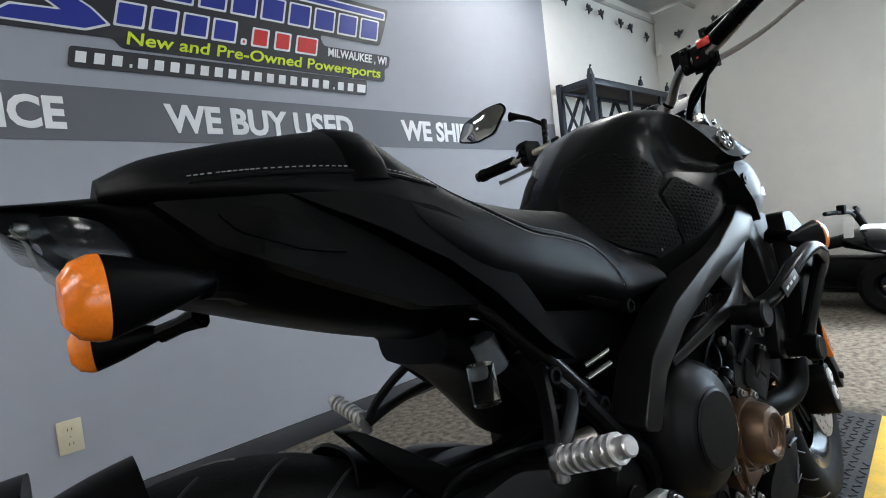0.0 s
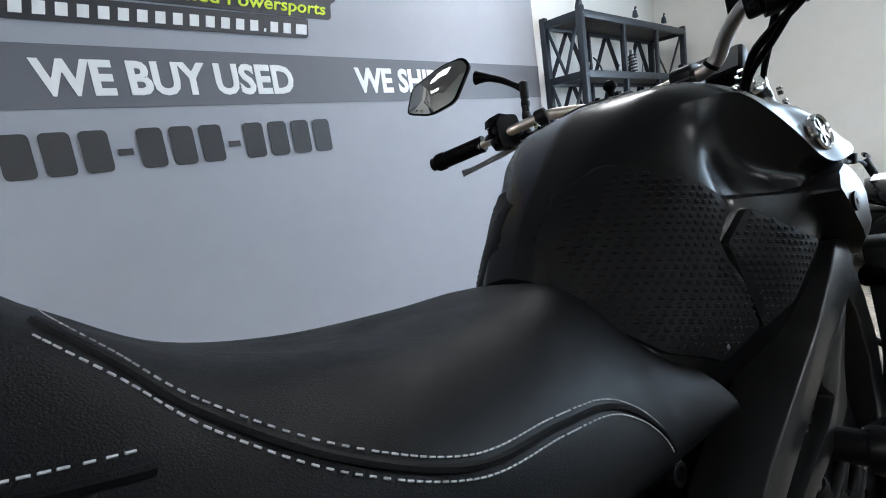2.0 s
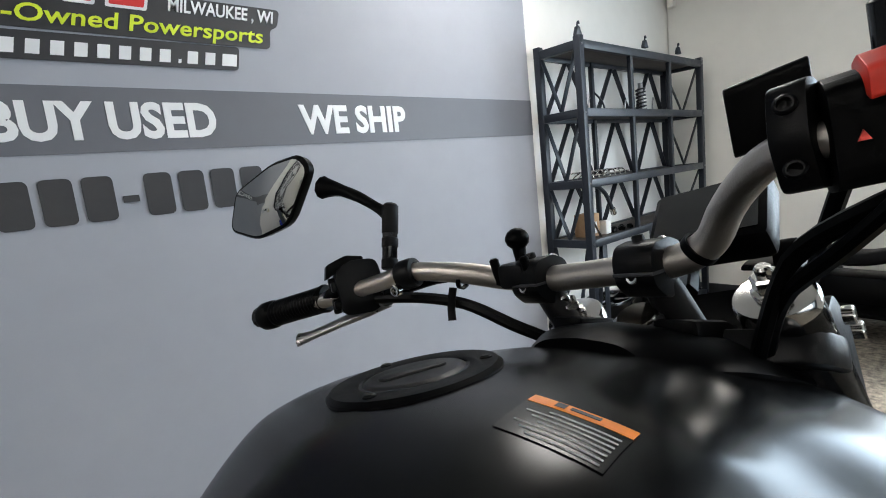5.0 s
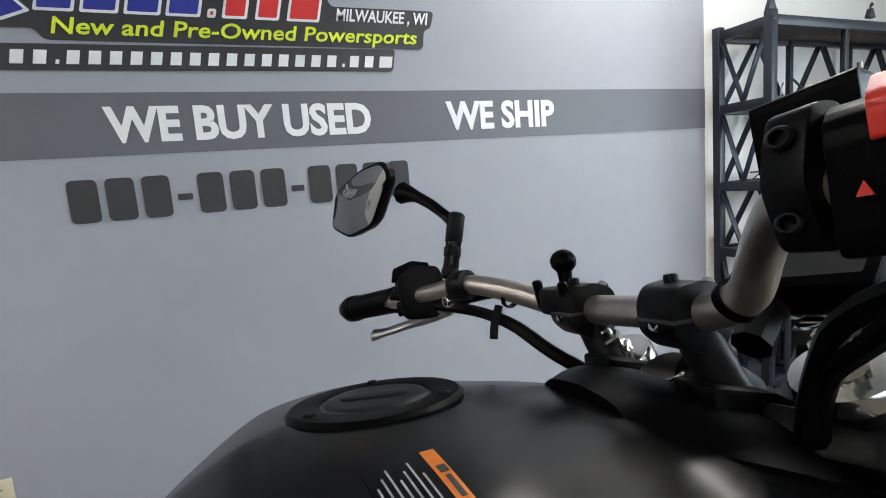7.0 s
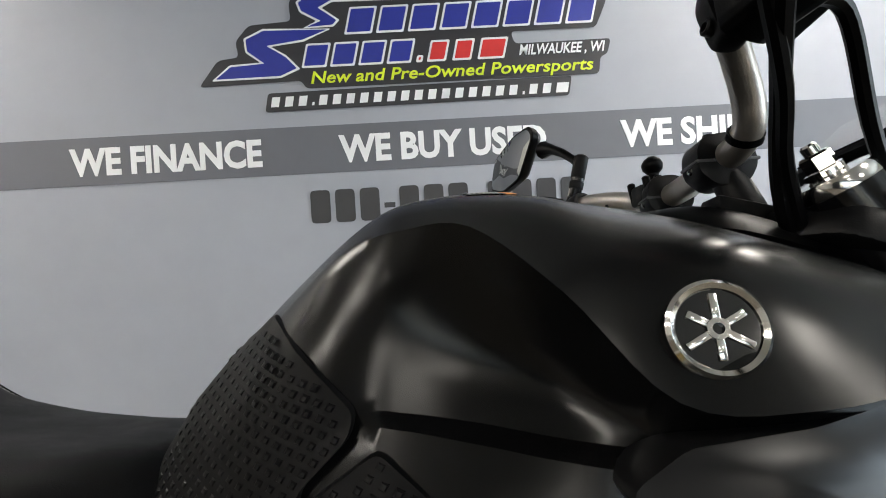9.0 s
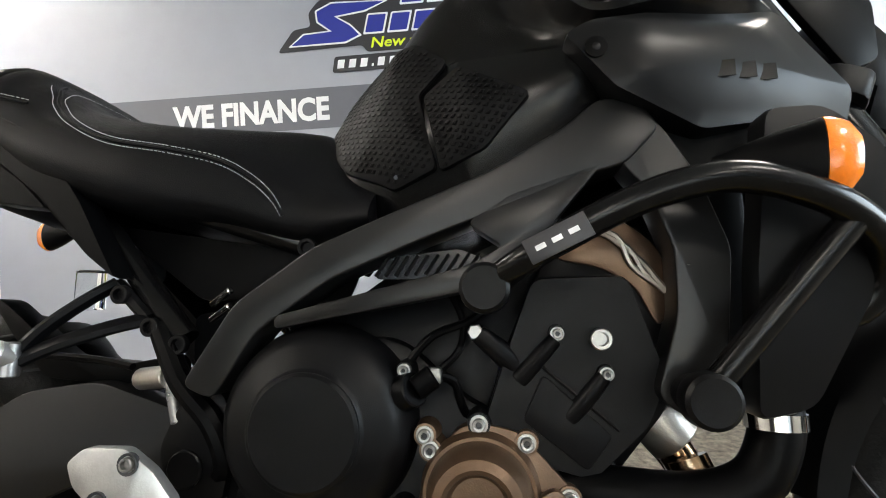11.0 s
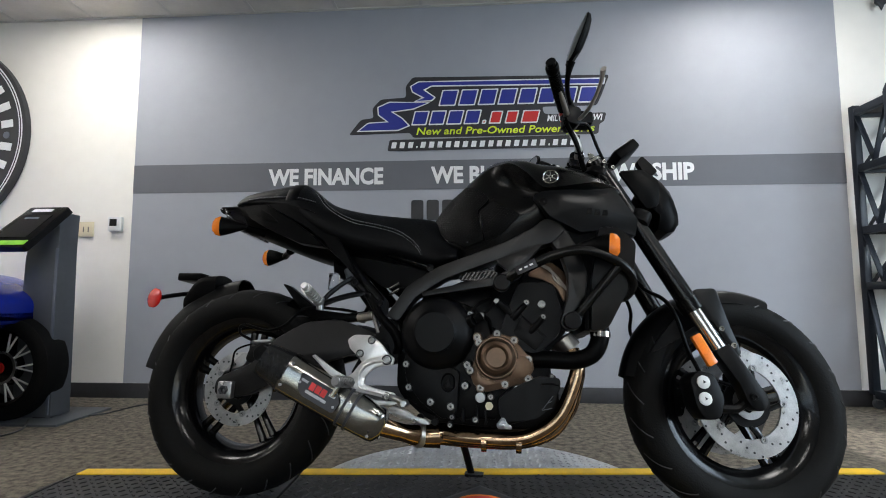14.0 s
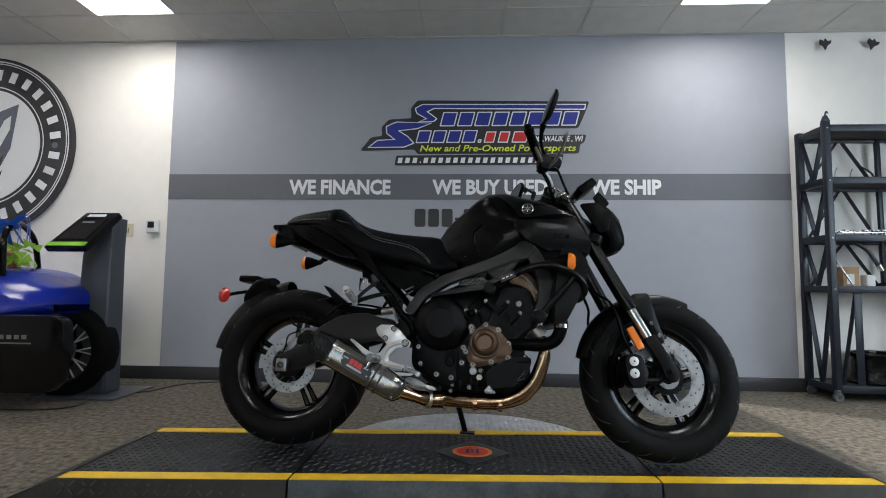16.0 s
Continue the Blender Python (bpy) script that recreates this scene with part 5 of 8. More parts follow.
bp("head_tube", rod((1.045, 0, 0.93), (1.13, 0, 0.72), 0.045), "matte_black")


# ---- foot controls
heel = bp("heel_guard", prism(rounded([(0.407, 0.432), (0.425, 0.446), (0.469, 0.446), (0.498, 0.426), (0.522, 0.398), (0.505, 0.378), (0.475, 0.372), (0.456, 0.362), (0.444, 0.385), (0.415, 0.410)], 0.006, 3), -0.228, -0.215, 0.003), "cast_silver", None, "silver cast foot-peg bracket")
bp("bracket_arm", prism(rounded([(0.448, 0.371), (0.470, 0.384), (0.500, 0.392), (0.520, 0.399), (0.539, 0.387), (0.536, 0.368), (0.512, 0.367), (0.487, 0.362), (0.464, 0.339), (0.462, 0.318), (0.501, 0.307), (0.545, 0.299), (0.545, 0.282), (0.487, 0.293), (0.444, 0.301), (0.396, 0.309), (0.392, 0.323), (0.430, 0.346)], 0.005, 3), -0.238, -0.226, 0.004), "cast_silver", heel)
bp("bracket_rib", tube([(0.512, -0.238, 0.380), (0.470, -0.239, 0.370), (0.450, -0.239, 0.345), (0.452, -0.239, 0.312), (0.500, -0.239, 0.300), (0.530, -0.238, 0.294)], 0.0042, 8, 6), "cast_silver", heel)
bp("lower_blade", prism(rounded([(0.443, 0.294), (0.486, 0.280), (0.536, 0.277), (0.570, 0.283), (0.536, 0.268), (0.486, 0.268), (0.452, 0.277)], 0.003, 2), -0.225, -0.21, 0.002), "cast_silver", heel)
for x, z, r in ((0.474, 0.432, 7), (0.444, 0.397, 7), (0.520, 0.382, 9), (0.524, 0.291, 7)):
    bp("bracket_eye", lathe([(r * 0.0011, 0), (r * 0.0015, 0.001), (r * 0.0015, -0.004), (r * 0.0011, -0.004), (r * 0.0011, 0)], 20, pose(x, -0.2395 if r != 7 or z < 0.3 else -0.2295, z, 90, 0, 0)), "letter_dark", heel)
    bp("bracket_bolt", bolt((x, -0.2385 if r != 7 or z < 0.3 else -0.2285, z), r / 1000, 0.005), "bolt_steel", heel)
rider_peg = bp("footpeg", rod((0.425, -0.225, 0.322), (0.415, -0.325, 0.328), 0.0115), "alloy", None, "ribbed silver rider footpeg")
for k in range(9):
    t = 0.12 + 0.1 * k
    bp("peg_rib", lathe([(0.010, -0.003), (0.0145, -0.003), (0.0145, 0.003), (0.010, 0.003), (0.010, -0.003)], 8, along((0.425 - 0.01 * t, -0.225 - 0.1 * t, 0.322 + 0.006 * t), (0.415, -0.325, 0.328))), "alloy", rider_peg)
bp("peg_feeler", rod((0.418, -0.30, 0.32), (0.40, -0.30, 0.29), 0.006), "chrome")
bp("heel_plate", prism(rounded([(0.318, 0.388), (0.325, 0.392), (0.385, 0.352), (0.42, 0.335), (0.405, 0.318), (0.365, 0.345)], 0.005, 3), -0.245, -0.238, 0.003), "cast_silver", None, "polished heel plate")
bp("brake_pedal", tube([(0.508, -0.225, 0.295), (0.535, -0.235, 0.290), (0.562, -0.245, 0.282), (0.578, -0.25, 0.276)], 0.008, 10, 4), "alloy", None, "silver rear brake pedal")
bp("pedal_tip", rod((0.575, -0.235, 0.277), (0.575, -0.275, 0.277), 0.008), "disc_steel")
bp("pedal_rod", rod((0.42, -0.20, 0.345), (0.455, -0.19, 0.42), 0.006), "plastic")
bp("stand_bracket", prism(rounded([(0.515, 0.258), (0.535, 0.264), (0.572, 0.252), (0.590, 0.240), (0.622, 0.233), (0.632, 0.220), (0.600, 0.222), (0.575, 0.232), (0.552, 0.232), (0.522, 0.246)], 0.006, 2), -0.19, -0.178, 0.003), "disc_steel", None, "silver exhaust hanger plate")
hook = bp("side_stand", tube([(0.655, 0.10, 0.22), (0.69, 0.15, 0.13), (0.715, 0.19, 0.035)], 0.0115, 10, 4), "engine", None, "black steel side stand")
bp("stand_foot", prism(rounded([(0.695, 0.155), (0.755, 0.155), (0.755, 0.21), (0.695, 0.21)], 0.012, 3), 0.030, 0.037, axis="z"), "engine", hook)


# ---- crash bars
def crash_bar():
    return tube([(0.818, -0.215, 0.588), (0.845, -0.243, 0.605), (0.88, -0.253, 0.624), (0.95, -0.263, 0.655), (1.02, -0.266, 0.668), (1.09, -0.258, 0.650), (1.138, -0.238, 0.620), (1.152, -0.218, 0.588), (1.135, -0.205, 0.560), (1.11, -0.200, 0.555)], 0.0135, 14, 6)


both("crash_bar", crash_bar, "matte_black", None, "black tubular engine crash bar")
both("crash_bar_brace", lambda: rod((0.998, -0.225, 0.492), (1.115, -0.247, 0.632), 0.012), "matte_black")
both("crash_bar_cap", lambda: lathe([(0, -0.03), (0.017, -0.03), (0.017, 0.0), (0.0225, 0.002), (0.0235, 0.006), (0.0225, 0.022), (0.019, 0.025), (0, 0.0235)], 28, along((0.817, -0.222, 0.587), (0.817, -1, 0.587))), "engine", None, "round black cap")
both("crash_bar_cap", lambda: lathe([(0, -0.03), (0.017, -0.03), (0.017, 0.0), (0.0225, 0.002), (0.0235, 0.006), (0.0225, 0.022), (0.019, 0.025), (0, 0.0235)], 28, along((0.995, -0.228, 0.490), (0.995, -1, 0.490))), "engine", None, "round black cap")
bp("bar_label", moved(block(-0.011, 0.011, -0.0008, 0.0014, -0.028, 0.028, 0.0006), along((0.880, -0.2665, 0.624), (0.950, -0.2765, 0.655)) @ Matrix.Rotation(radians(90), 4, "Z")), "letter_dark", None, "small black and white label")
for k in range(3):
    bp("bar_label_mark", moved(block(-0.0022, 0.0022, -0.001, 0.002, -0.020 + 0.015 * k, -0.011 + 0.015 * k), along((0.880, -0.2665, 0.624), (0.950, -0.2765, 0.655)) @ Matrix.Rotation(radians(90), 4, "Z")), "letter_white")

# ---- fuel tank
def creased(stations, groups, su=5, sv=4):
    """A skin like loft's, but each group of section points is a curve of its own, so that the lines where groups meet stay creased."""
    rows = []
    for x, sec in stations:
        line = []
        for a, b in groups:
            run = spline([(x, y, z) for y, z in sec[a:b + 1]], sv)
            line += run if not line else run[1:]
        rows.append(line)
    m = len(rows[0])
    lines = [spline([r[k] for r in rows], su) for k in range(m)]
    bm = bmesh.new()
    ring = []
    for i in range(len(lines[0])):
        half = [lines[k][i] for k in range(m)]
        ring.append([bm.verts.new(v) for v in half + [Vector((v.x, -v.y, v.z)) for v in reversed(half)]])
    w = len(ring[0])
    for a, b in zip(ring, ring[1:]):
        for k in range(w):
            bm.faces.new((a[k], a[(k + 1) % w], b[(k + 1) % w], b[k]))
    bm.faces.new(ring[0])
    bm.faces.new(ring[-1][::-1])
    bmesh.ops.remove_doubles(bm, verts=bm.verts, dist=1e-4)
    bmesh.ops.recalc_face_normals(bm, faces=bm.faces)
    return bm


# each section: middle of the top, top, shoulder, ridge | ridge, knee recess, its foot | foot, ledge | ledge, lower flank, bottom
tank_bm = creased([
    (0.606, [(0, 0.822), (0.03, 0.817), (0.04, 0.811), (0.048, 0.802), (0.058, 0.785), (0.066, 0.768), (0.07, 0.758), (0.08, 0.720), (0.075, 0.680)]),
    (0.640, [(0, 0.871), (0.036, 0.863), (0.049, 0.855), (0.06, 0.843), (0.078, 0.816), (0.092, 0.788), (0.097, 0.775), (0.112, 0.730), (0.105, 0.685)]),
    (0.680, [(0, 0.912), (0.042, 0.903), (0.058, 0.893), (0.072, 0.880), (0.098, 0.844), (0.116, 0.805), (0.12, 0.790), (0.134, 0.735), (0.114, 0.655)]),
    (0.715, [(0, 0.943), (0.048, 0.935), (0.068, 0.926), (0.085, 0.913), (0.116, 0.871), (0.132, 0.820), (0.136, 0.800), (0.149, 0.740), (0.128, 0.657)]),
    (0.750, [(0, 0.971), (0.055, 0.963), (0.082, 0.955), (0.104, 0.941), (0.129, 0.890), (0.141, 0.838), (0.146, 0.818), (0.159, 0.750), (0.138, 0.662)]),
    (0.780, [(0, 0.988), (0.06, 0.981), (0.094, 0.974), (0.121, 0.955), (0.133, 0.900), (0.143, 0.855), (0.15, 0.846), (0.169, 0.765), (0.146, 0.668)]),
    (0.805, [(0, 0.995), (0.063, 0.989), (0.106, 0.981), (0.139, 0.958), (0.134, 0.902), (0.142, 0.854), (0.158, 0.848), (0.179, 0.775), (0.156, 0.677)]),
    (0.845, [(0, 0.999), (0.068, 0.994), (0.123, 0.980), (0.161, 0.955), (0.137, 0.892), (0.148, 0.849), (0.17, 0.843), (0.188, 0.785), (0.164, 0.697)]),
    (0.890, [(0, 0.997), (0.07, 0.991), (0.140, 0.968), (0.182, 0.916), (0.152, 0.872), (0.164, 0.843), (0.185, 0.837), (0.193, 0.790), (0.168, 0.717)]),
    (0.932, [(0, 0.988), (0.072, 0.982), (0.16, 0.944), (0.202, 0.866), (0.188, 0.855), (0.184, 0.842), (0.194, 0.834), (0.19, 0.800), (0.166, 0.740)]),
    (0.985, [(0, 0.977), (0.072, 0.971), (0.172, 0.932), (0.211, 0.863), (0.192, 0.853), (0.18, 0.842), (0.18, 0.835), (0.17, 0.820), (0.16, 0.800)]),
    (1.040, [(0, 0.962), (0.068, 0.955), (0.16, 0.922), (0.204, 0.872), (0.182, 0.858), (0.17, 0.845), (0.17, 0.840), (0.16, 0.820), (0.15, 0.800)]),
    (1.092, [(0, 0.945), (0.062, 0.939), (0.14, 0.913), (0.18, 0.882), (0.16, 0.865), (0.145, 0.850), (0.145, 0.845), (0.13, 0.820), (0.12, 0.800)]),
    (1.165, [(0, 0.915), (0.048, 0.910), (0.085, 0.897), (0.11, 0.880), (0.105, 0.862), (0.1, 0.850), (0.1, 0.845), (0.09, 0.830), (0.085, 0.810)]),
], ((0, 3), (3, 5), (5, 6), (6, 8)))
tank_tree = BVHTree.FromBMesh(tank_bm)


def skin(tree, lift=0.0, miss=-0.15):
    """The right face of a mesh as a height over x and z."""
    def f(x, z):
        h = tree.ray_cast(Vector((x, -1, z)), Vector((0, 1, 0)))[0]
        return (h.y if h else miss) - lift
    return f


tank = bp("fuel_tank", tank_bm, "matte_black", None, "matte black sculpted fuel tank", 34)
ts = skin(tank_tree, 0.0, -0.12)

# knee pads on the tank's flanks
def pad_z(x, z):
    """The height at which the tank's flank still carries a pad."""
    while z > 0.70 and tank_tree.ray_cast(Vector((x, -1, z)), Vector((0, 1, 0)))[0] is None or ts(x, z) > -0.022 and z > 0.80:
        z -= 0.002
    return z


def pad_y(x, z):
    return min(ts(x, pad_z(x, z)), -0.020)


def pad(outline, lift):
    bm = shell(outline, lambda x, z: pad_y(x, z) - lift, 0.012, 16, 0.006, 3, 0.97)
    for v in bm.verts:
        v.co.z = pad_z(v.co.x, v.co.z)
    return bm


PAD1 = [(0.704, 0.914), (0.742, 0.888), (0.778, 0.857), (0.776, 0.844), (0.746, 0.815), (0.766, 0.722), (0.716, 0.704), (0.700, 0.713), (0.654, 0.733), (0.624, 0.768), (0.611, 0.810), (0.632, 0.858), (0.664, 0.895)]
PAD2 = [(0.752, 0.811), (0.793, 0.840), (0.869, 0.786), (0.820, 0.736), (0.771, 0.719)]


def inside(p, poly):
    c = False
    for i in range(len(poly)):
        (a, b), (d, e) = poly[i], poly[i - 1]
        if (b > p[1]) != (e > p[1]) and p[0] < (d - a) * (p[1] - b) / (e - b) + a:
            c = not c
    return c


def dashes(outline, lift, step=0.0084):
    """Rows of small raised diamonds on a pad."""
    vs, fs = [], []
    cx, cz = sum(p[0] for p in outline) / len(outline), sum(p[1] for p in outline) / len(outline)
    inner = [(cx + (a - cx) * 0.93, cz + (b - cz) * 0.93) for a, b in outline]
    f = lambda x, z: pad_y(x, z) - lift
    for i in range(-30, 31):
        for j in range(-30, 31):
            u, v = i * step + (step / 2 if j % 2 else 0), j * step * 0.86
            x, z = cx + u * 0.96 + v * 0.28, cz + v * 0.96 - u * 0.28
            if not inside((x, z), inner) or pad_z(x, z + 0.003) < z + 0.003:
                continue
            k = len(vs)
            w, h, t = 0.0040, 0.0030, 0.0010
            for s, dx, dz in ((0, -w, 0), (0, 0, -h), (0, w, 0), (0, 0, h), (1, -w * 0.55, 0), (1, 0, -h * 0.55), (1, w * 0.55, 0), (1, 0, h * 0.55)):
                ex, ez = dx * 0.93 - dz * 0.36, dz * 0.93 + dx * 0.36
                vs.append((x + ex, f(x + ex, z + ez) - (t if s else -0.0006), z + ez))
            fs += [(k, k + 1, k + 5, k + 4), (k + 1, k + 2, k + 6, k + 5), (k + 2, k + 3, k + 7, k + 6), (k + 3, k, k + 4, k + 7), (k + 4, k + 5, k + 6, k + 7)]
    bm = bmesh.new()
    me = bpy.data.meshes.new("tmp")
    me.from_pydata(vs, [], fs)
    bm.from_mesh(me)
    bpy.data.meshes.remove(me)
    return bm


for o, lift in ((PAD1, 0.0065), (PAD2, 0.007)):
    pads = both("knee_pad", lambda: pad(o, lift), "pad_rubber", None, "black textured rubber knee pad")
    tagged(bp("pad_texture", dashes(o, lift), "pad_rubber", pads[0], "rows of small raised diamonds"), kind="stuff")
    tagged(bp("pad_texture", mirrored(dashes(o, lift)), "pad_rubber", pads[1], "rows of small raised diamonds"), kind="stuff")
bp("pad_mark", rod((0.719, ts(0.719, 0.719) - 0.004, 0.719), (0.719, ts(0.719, 0.719) - 0.0070, 0.719), 0.0030), "kiosk_grey", None, "small silver mark")


# ---- tank badge: ring, dark face and plain rays
def badge():
    x, z = 0.954, 0.896
    h, n, _, _ = tank_tree.ray_cast(Vector((x, -1, z)), Vector((0, 1, 0)))
    n = n if n.y < 0 else -n
    n = (n * 0.5 + Vector((0, -0.5, 0))).normalized()
    q = n.to_track_quat("Z", "Y").to_matrix().to_4x4()
    q.translation = h - n * 0.001
    return q @ Matrix.Diagonal((0.75, 0.75, 1.2, 1))


BQ = badge()
for side in (0, 1):
    def mk(bm):
        return mirrored(moved(bm, BQ)) if side else moved(bm, BQ)
    ring = bp("tank_badge", mk(lathe([(0.0, 0.0), (0.030, 0.0), (0.030, 0.004), (0.0275, 0.006), (0.0245, 0.0045), (0.024, 0.003), (0.0, 0.003)], 48)), "chrome", None, "round chrome tank badge with a black face")
    bp("badge_face", mk(lathe([(0, 0.0034), (0.0238, 0.0034), (0.0238, 0.0028), (0, 0.0028)], 40)), "screen", ring)
    for k in range(6):
        a = k * 60 + 30
        bp("badge_ray", mk(moved(block(0.004, 0.0215 if k % 2 else 0.019, -0.0024, 0.0024, 0.0034, 0.0046, 0.0005), Matrix.Rotation(radians(a), 4, "Z"))), "chrome", ring)
    bp("badge_hub", mk(lathe([(0.0035, 0.0034), (0.0065, 0.0034), (0.0065, 0.005), (0.0035, 0.005), (0.0035, 0.0034)], 20)), "chrome", ring)


# ---- filler cap and warning label on the tank's top
def top_at(x, y):
    h, n, _, _ = tank_tree.ray_cast(Vector((x, y, 2)), Vector((0, 0, -1)))
    q = n.to_track_quat("Z", "Y").to_matrix().to_4x4()
    q.translation = h
    return q


CQ = top_at(0.862, 0.019) @ Matrix.Translation((0, 0, -0.0040)) @ Matrix.Diagonal((0.86, 0.86, 0.9, 1))
cap_ring = bp("filler_ring", moved(lathe([(0.038, -0.014), (0.060, -0.014), (0.060, 0.0015), (0.057, 0.004), (0.042, 0.0045), (0.038, 0.003), (0.038, -0.014)], 48), CQ), "plastic", None, "black filler ring")
cap = bp("fuel_cap", moved(lathe([(0, 0.005), (0.030, 0.005), (0.0335, 0.0045), (0.037, 0.002), (0.037, -0.003), (0, -0.003)], 44), CQ), "satin_grey", None, "round matte grey fuel filler cap")
bp("cap_flap", moved(prism(rounded([(-0.022, -0.009), (0.022, -0.009), (0.026, 0.0), (0.022, 0.009), (-0.022, 0.009)], 0.006, 3), 0.004, 0.0066, 0.0012, axis="z"), CQ), "satin_grey", cap)
for k in range(3):
    a = radians(40 + 120 * k)
    bp("cap_screw", moved(lathe([(0, 0.006), (0.003, 0.006), (0.0045, 0.005), (0.0045, 0.003), (0, 0.003)], 12), CQ @ Matrix.Translation((0.049 * math.cos(a), 0.049 * math.sin(a), 0))), "engine", cap_ring)
LQ = Matrix.Translation((0.858, -0.092, 0)) @ Matrix.Rotation(radians(9), 4, "Z") @ Matrix.Diagonal((0.54, 0.76, 1, 1))


def sticker(x0, x1, y0, y1, lift, outline=None):
    """A thin film on the tank's top skin."""
    bm = bmesh.new()
    n = 8
    vv = []
    for i in range(n + 1):
        row = []
        for j in range(n + 1):
            q = LQ @ Vector((x0 + (x1 - x0) * i / n, y0 + (y1 - y0) * j / n, 0))
            h = tank_tree.ray_cast(Vector((q.x, q.y, 2)), Vector((0, 0, -1)))[0]
            row.append(bm.verts.new(h + Vector((0, 0, lift))))
        vv.append(row)
    for i in range(n):
        for j in range(n):
            bm.faces.new((vv[i][j], vv[i + 1][j], vv[i + 1][j + 1], vv[i][j + 1]))
    bmesh.ops.recalc_face_normals(bm, faces=bm.faces)
    return thick(bm, 0.0003)


lbl = bp("warning_label", sticker(-0.030, 0.018, -0.030, 0.030, 0.0006), "matte_black", None, "small black warning label with an orange head")
bp("label_head", sticker(0.018, 0.030, -0.030, 0.030, 0.0009), "orange", lbl, "orange label head")
bp("label_mark", sticker(0.021, 0.028, 0.008, 0.014, 0.0013), "letter_dark", lbl)
bp("label_mark", sticker(0.0225, 0.0265, -0.012, 0.005, 0.0013), "letter_dark", lbl)
for k in range(7):
    bp("label_bar", sticker(-0.026 + 0.0058 * k, -0.0245 + 0.0058 * k, -0.027, 0.018 + 0.006 * (k % 3 - 1), 0.0010), "thread", lbl)
bp("tank_front_cover", loft([(0.985, [(0, 0.985), (0.03, 0.982), (0.045, 0.974), (0.05, 0.962), (0, 0.955)]), (1.03, [(0, 0.985), (0.05, 0.980), (0.075, 0.968), (0.085, 0.950), (0, 0.94)]), (1.10, [(0, 0.958), (0.055, 0.953), (0.085, 0.938), (0.095, 0.92), (0, 0.91)]), (1.16, [(0, 0.925), (0.045, 0.92), (0.07, 0.905), (0.08, 0.89), (0, 0.88)])], 4, 3), "plastic", None, "black plastic tank front cover")
both("cover_rib", lambda: prism([(1.03, 0.988), (1.075, 0.976), (1.10, 0.962), (1.09, 0.952), (1.03, 0.968)], -0.062, -0.03, 0.004), "plastic")


# ---- air scoops beside the tank
def scoop_y(x, z):
    return -0.206 + 0.30 * max(0, x - 0.97) + 0.40 * max(0, z - 0.845) - 0.014 * math.sin(math.pi * min(max((z - 0.745) / 0.115, 0), 1)) - 0.006 * math.sin(math.pi * min(max((x - 0.90) / 0.26, 0), 1))


scoops = both("air_scoop", lambda: shell([(0.901, 0.834), (0.928, 0.850), (0.99, 0.856), (1.08, 0.868), (1.135, 0.880), (1.196, 0.780), (1.19, 0.738), (1.12, 0.750), (1.03, 0.735), (0.945, 0.774)], scoop_y, 0.05, 8, 0.008, 3, 0.97), "scoop_paint", None, "dark satin air scoop cover")
for s in (-1, 1):
    y = scoop_y(0.931, 0.815)
    # flush black disc, the screw hole's shade put into its colour
    bp("scoop_hole_disc", lathe([(0, 0.0002), (0.0098, 0.0004), (0.0108, 0.0002), (0.0108, -0.006), (0, -0.006)], 24, along((0.931, s * -y, 0.815), (0.931, s * -y + s, 0.815))), "plastic")
    bp("scoop_screw", lathe([(0, 0.001), (0.003, 0.001), (0.0045, 0.0), (0.0045, -0.003), (0, -0.003)], 16, along((0.931, s * -y, 0.815), (0.931, s * -y + s, 0.815))), "engine")
    # plain bars where the model name stands
    for k in range(3):
        x0, zz = 1.045 + 0.022 * k, 0.792
        bp("scoop_mark", moved(block(x0, x0 + 0.017, -0.0008, 0.0008, zz - 0.008, zz + 0.008), Matrix.Translation((0, s * -scoop_y(x0 + 0.008, zz) + s * 0.0006, 0))), "gloss_black")
both("air_duct", lambda: prism(rounded([(0.96, 0.775), (1.10, 0.765), (1.16, 0.74), (1.12, 0.70), (1.03, 0.67), (0.985, 0.72)], 0.01, 3), -0.165, -0.12, 0.008), "plastic")


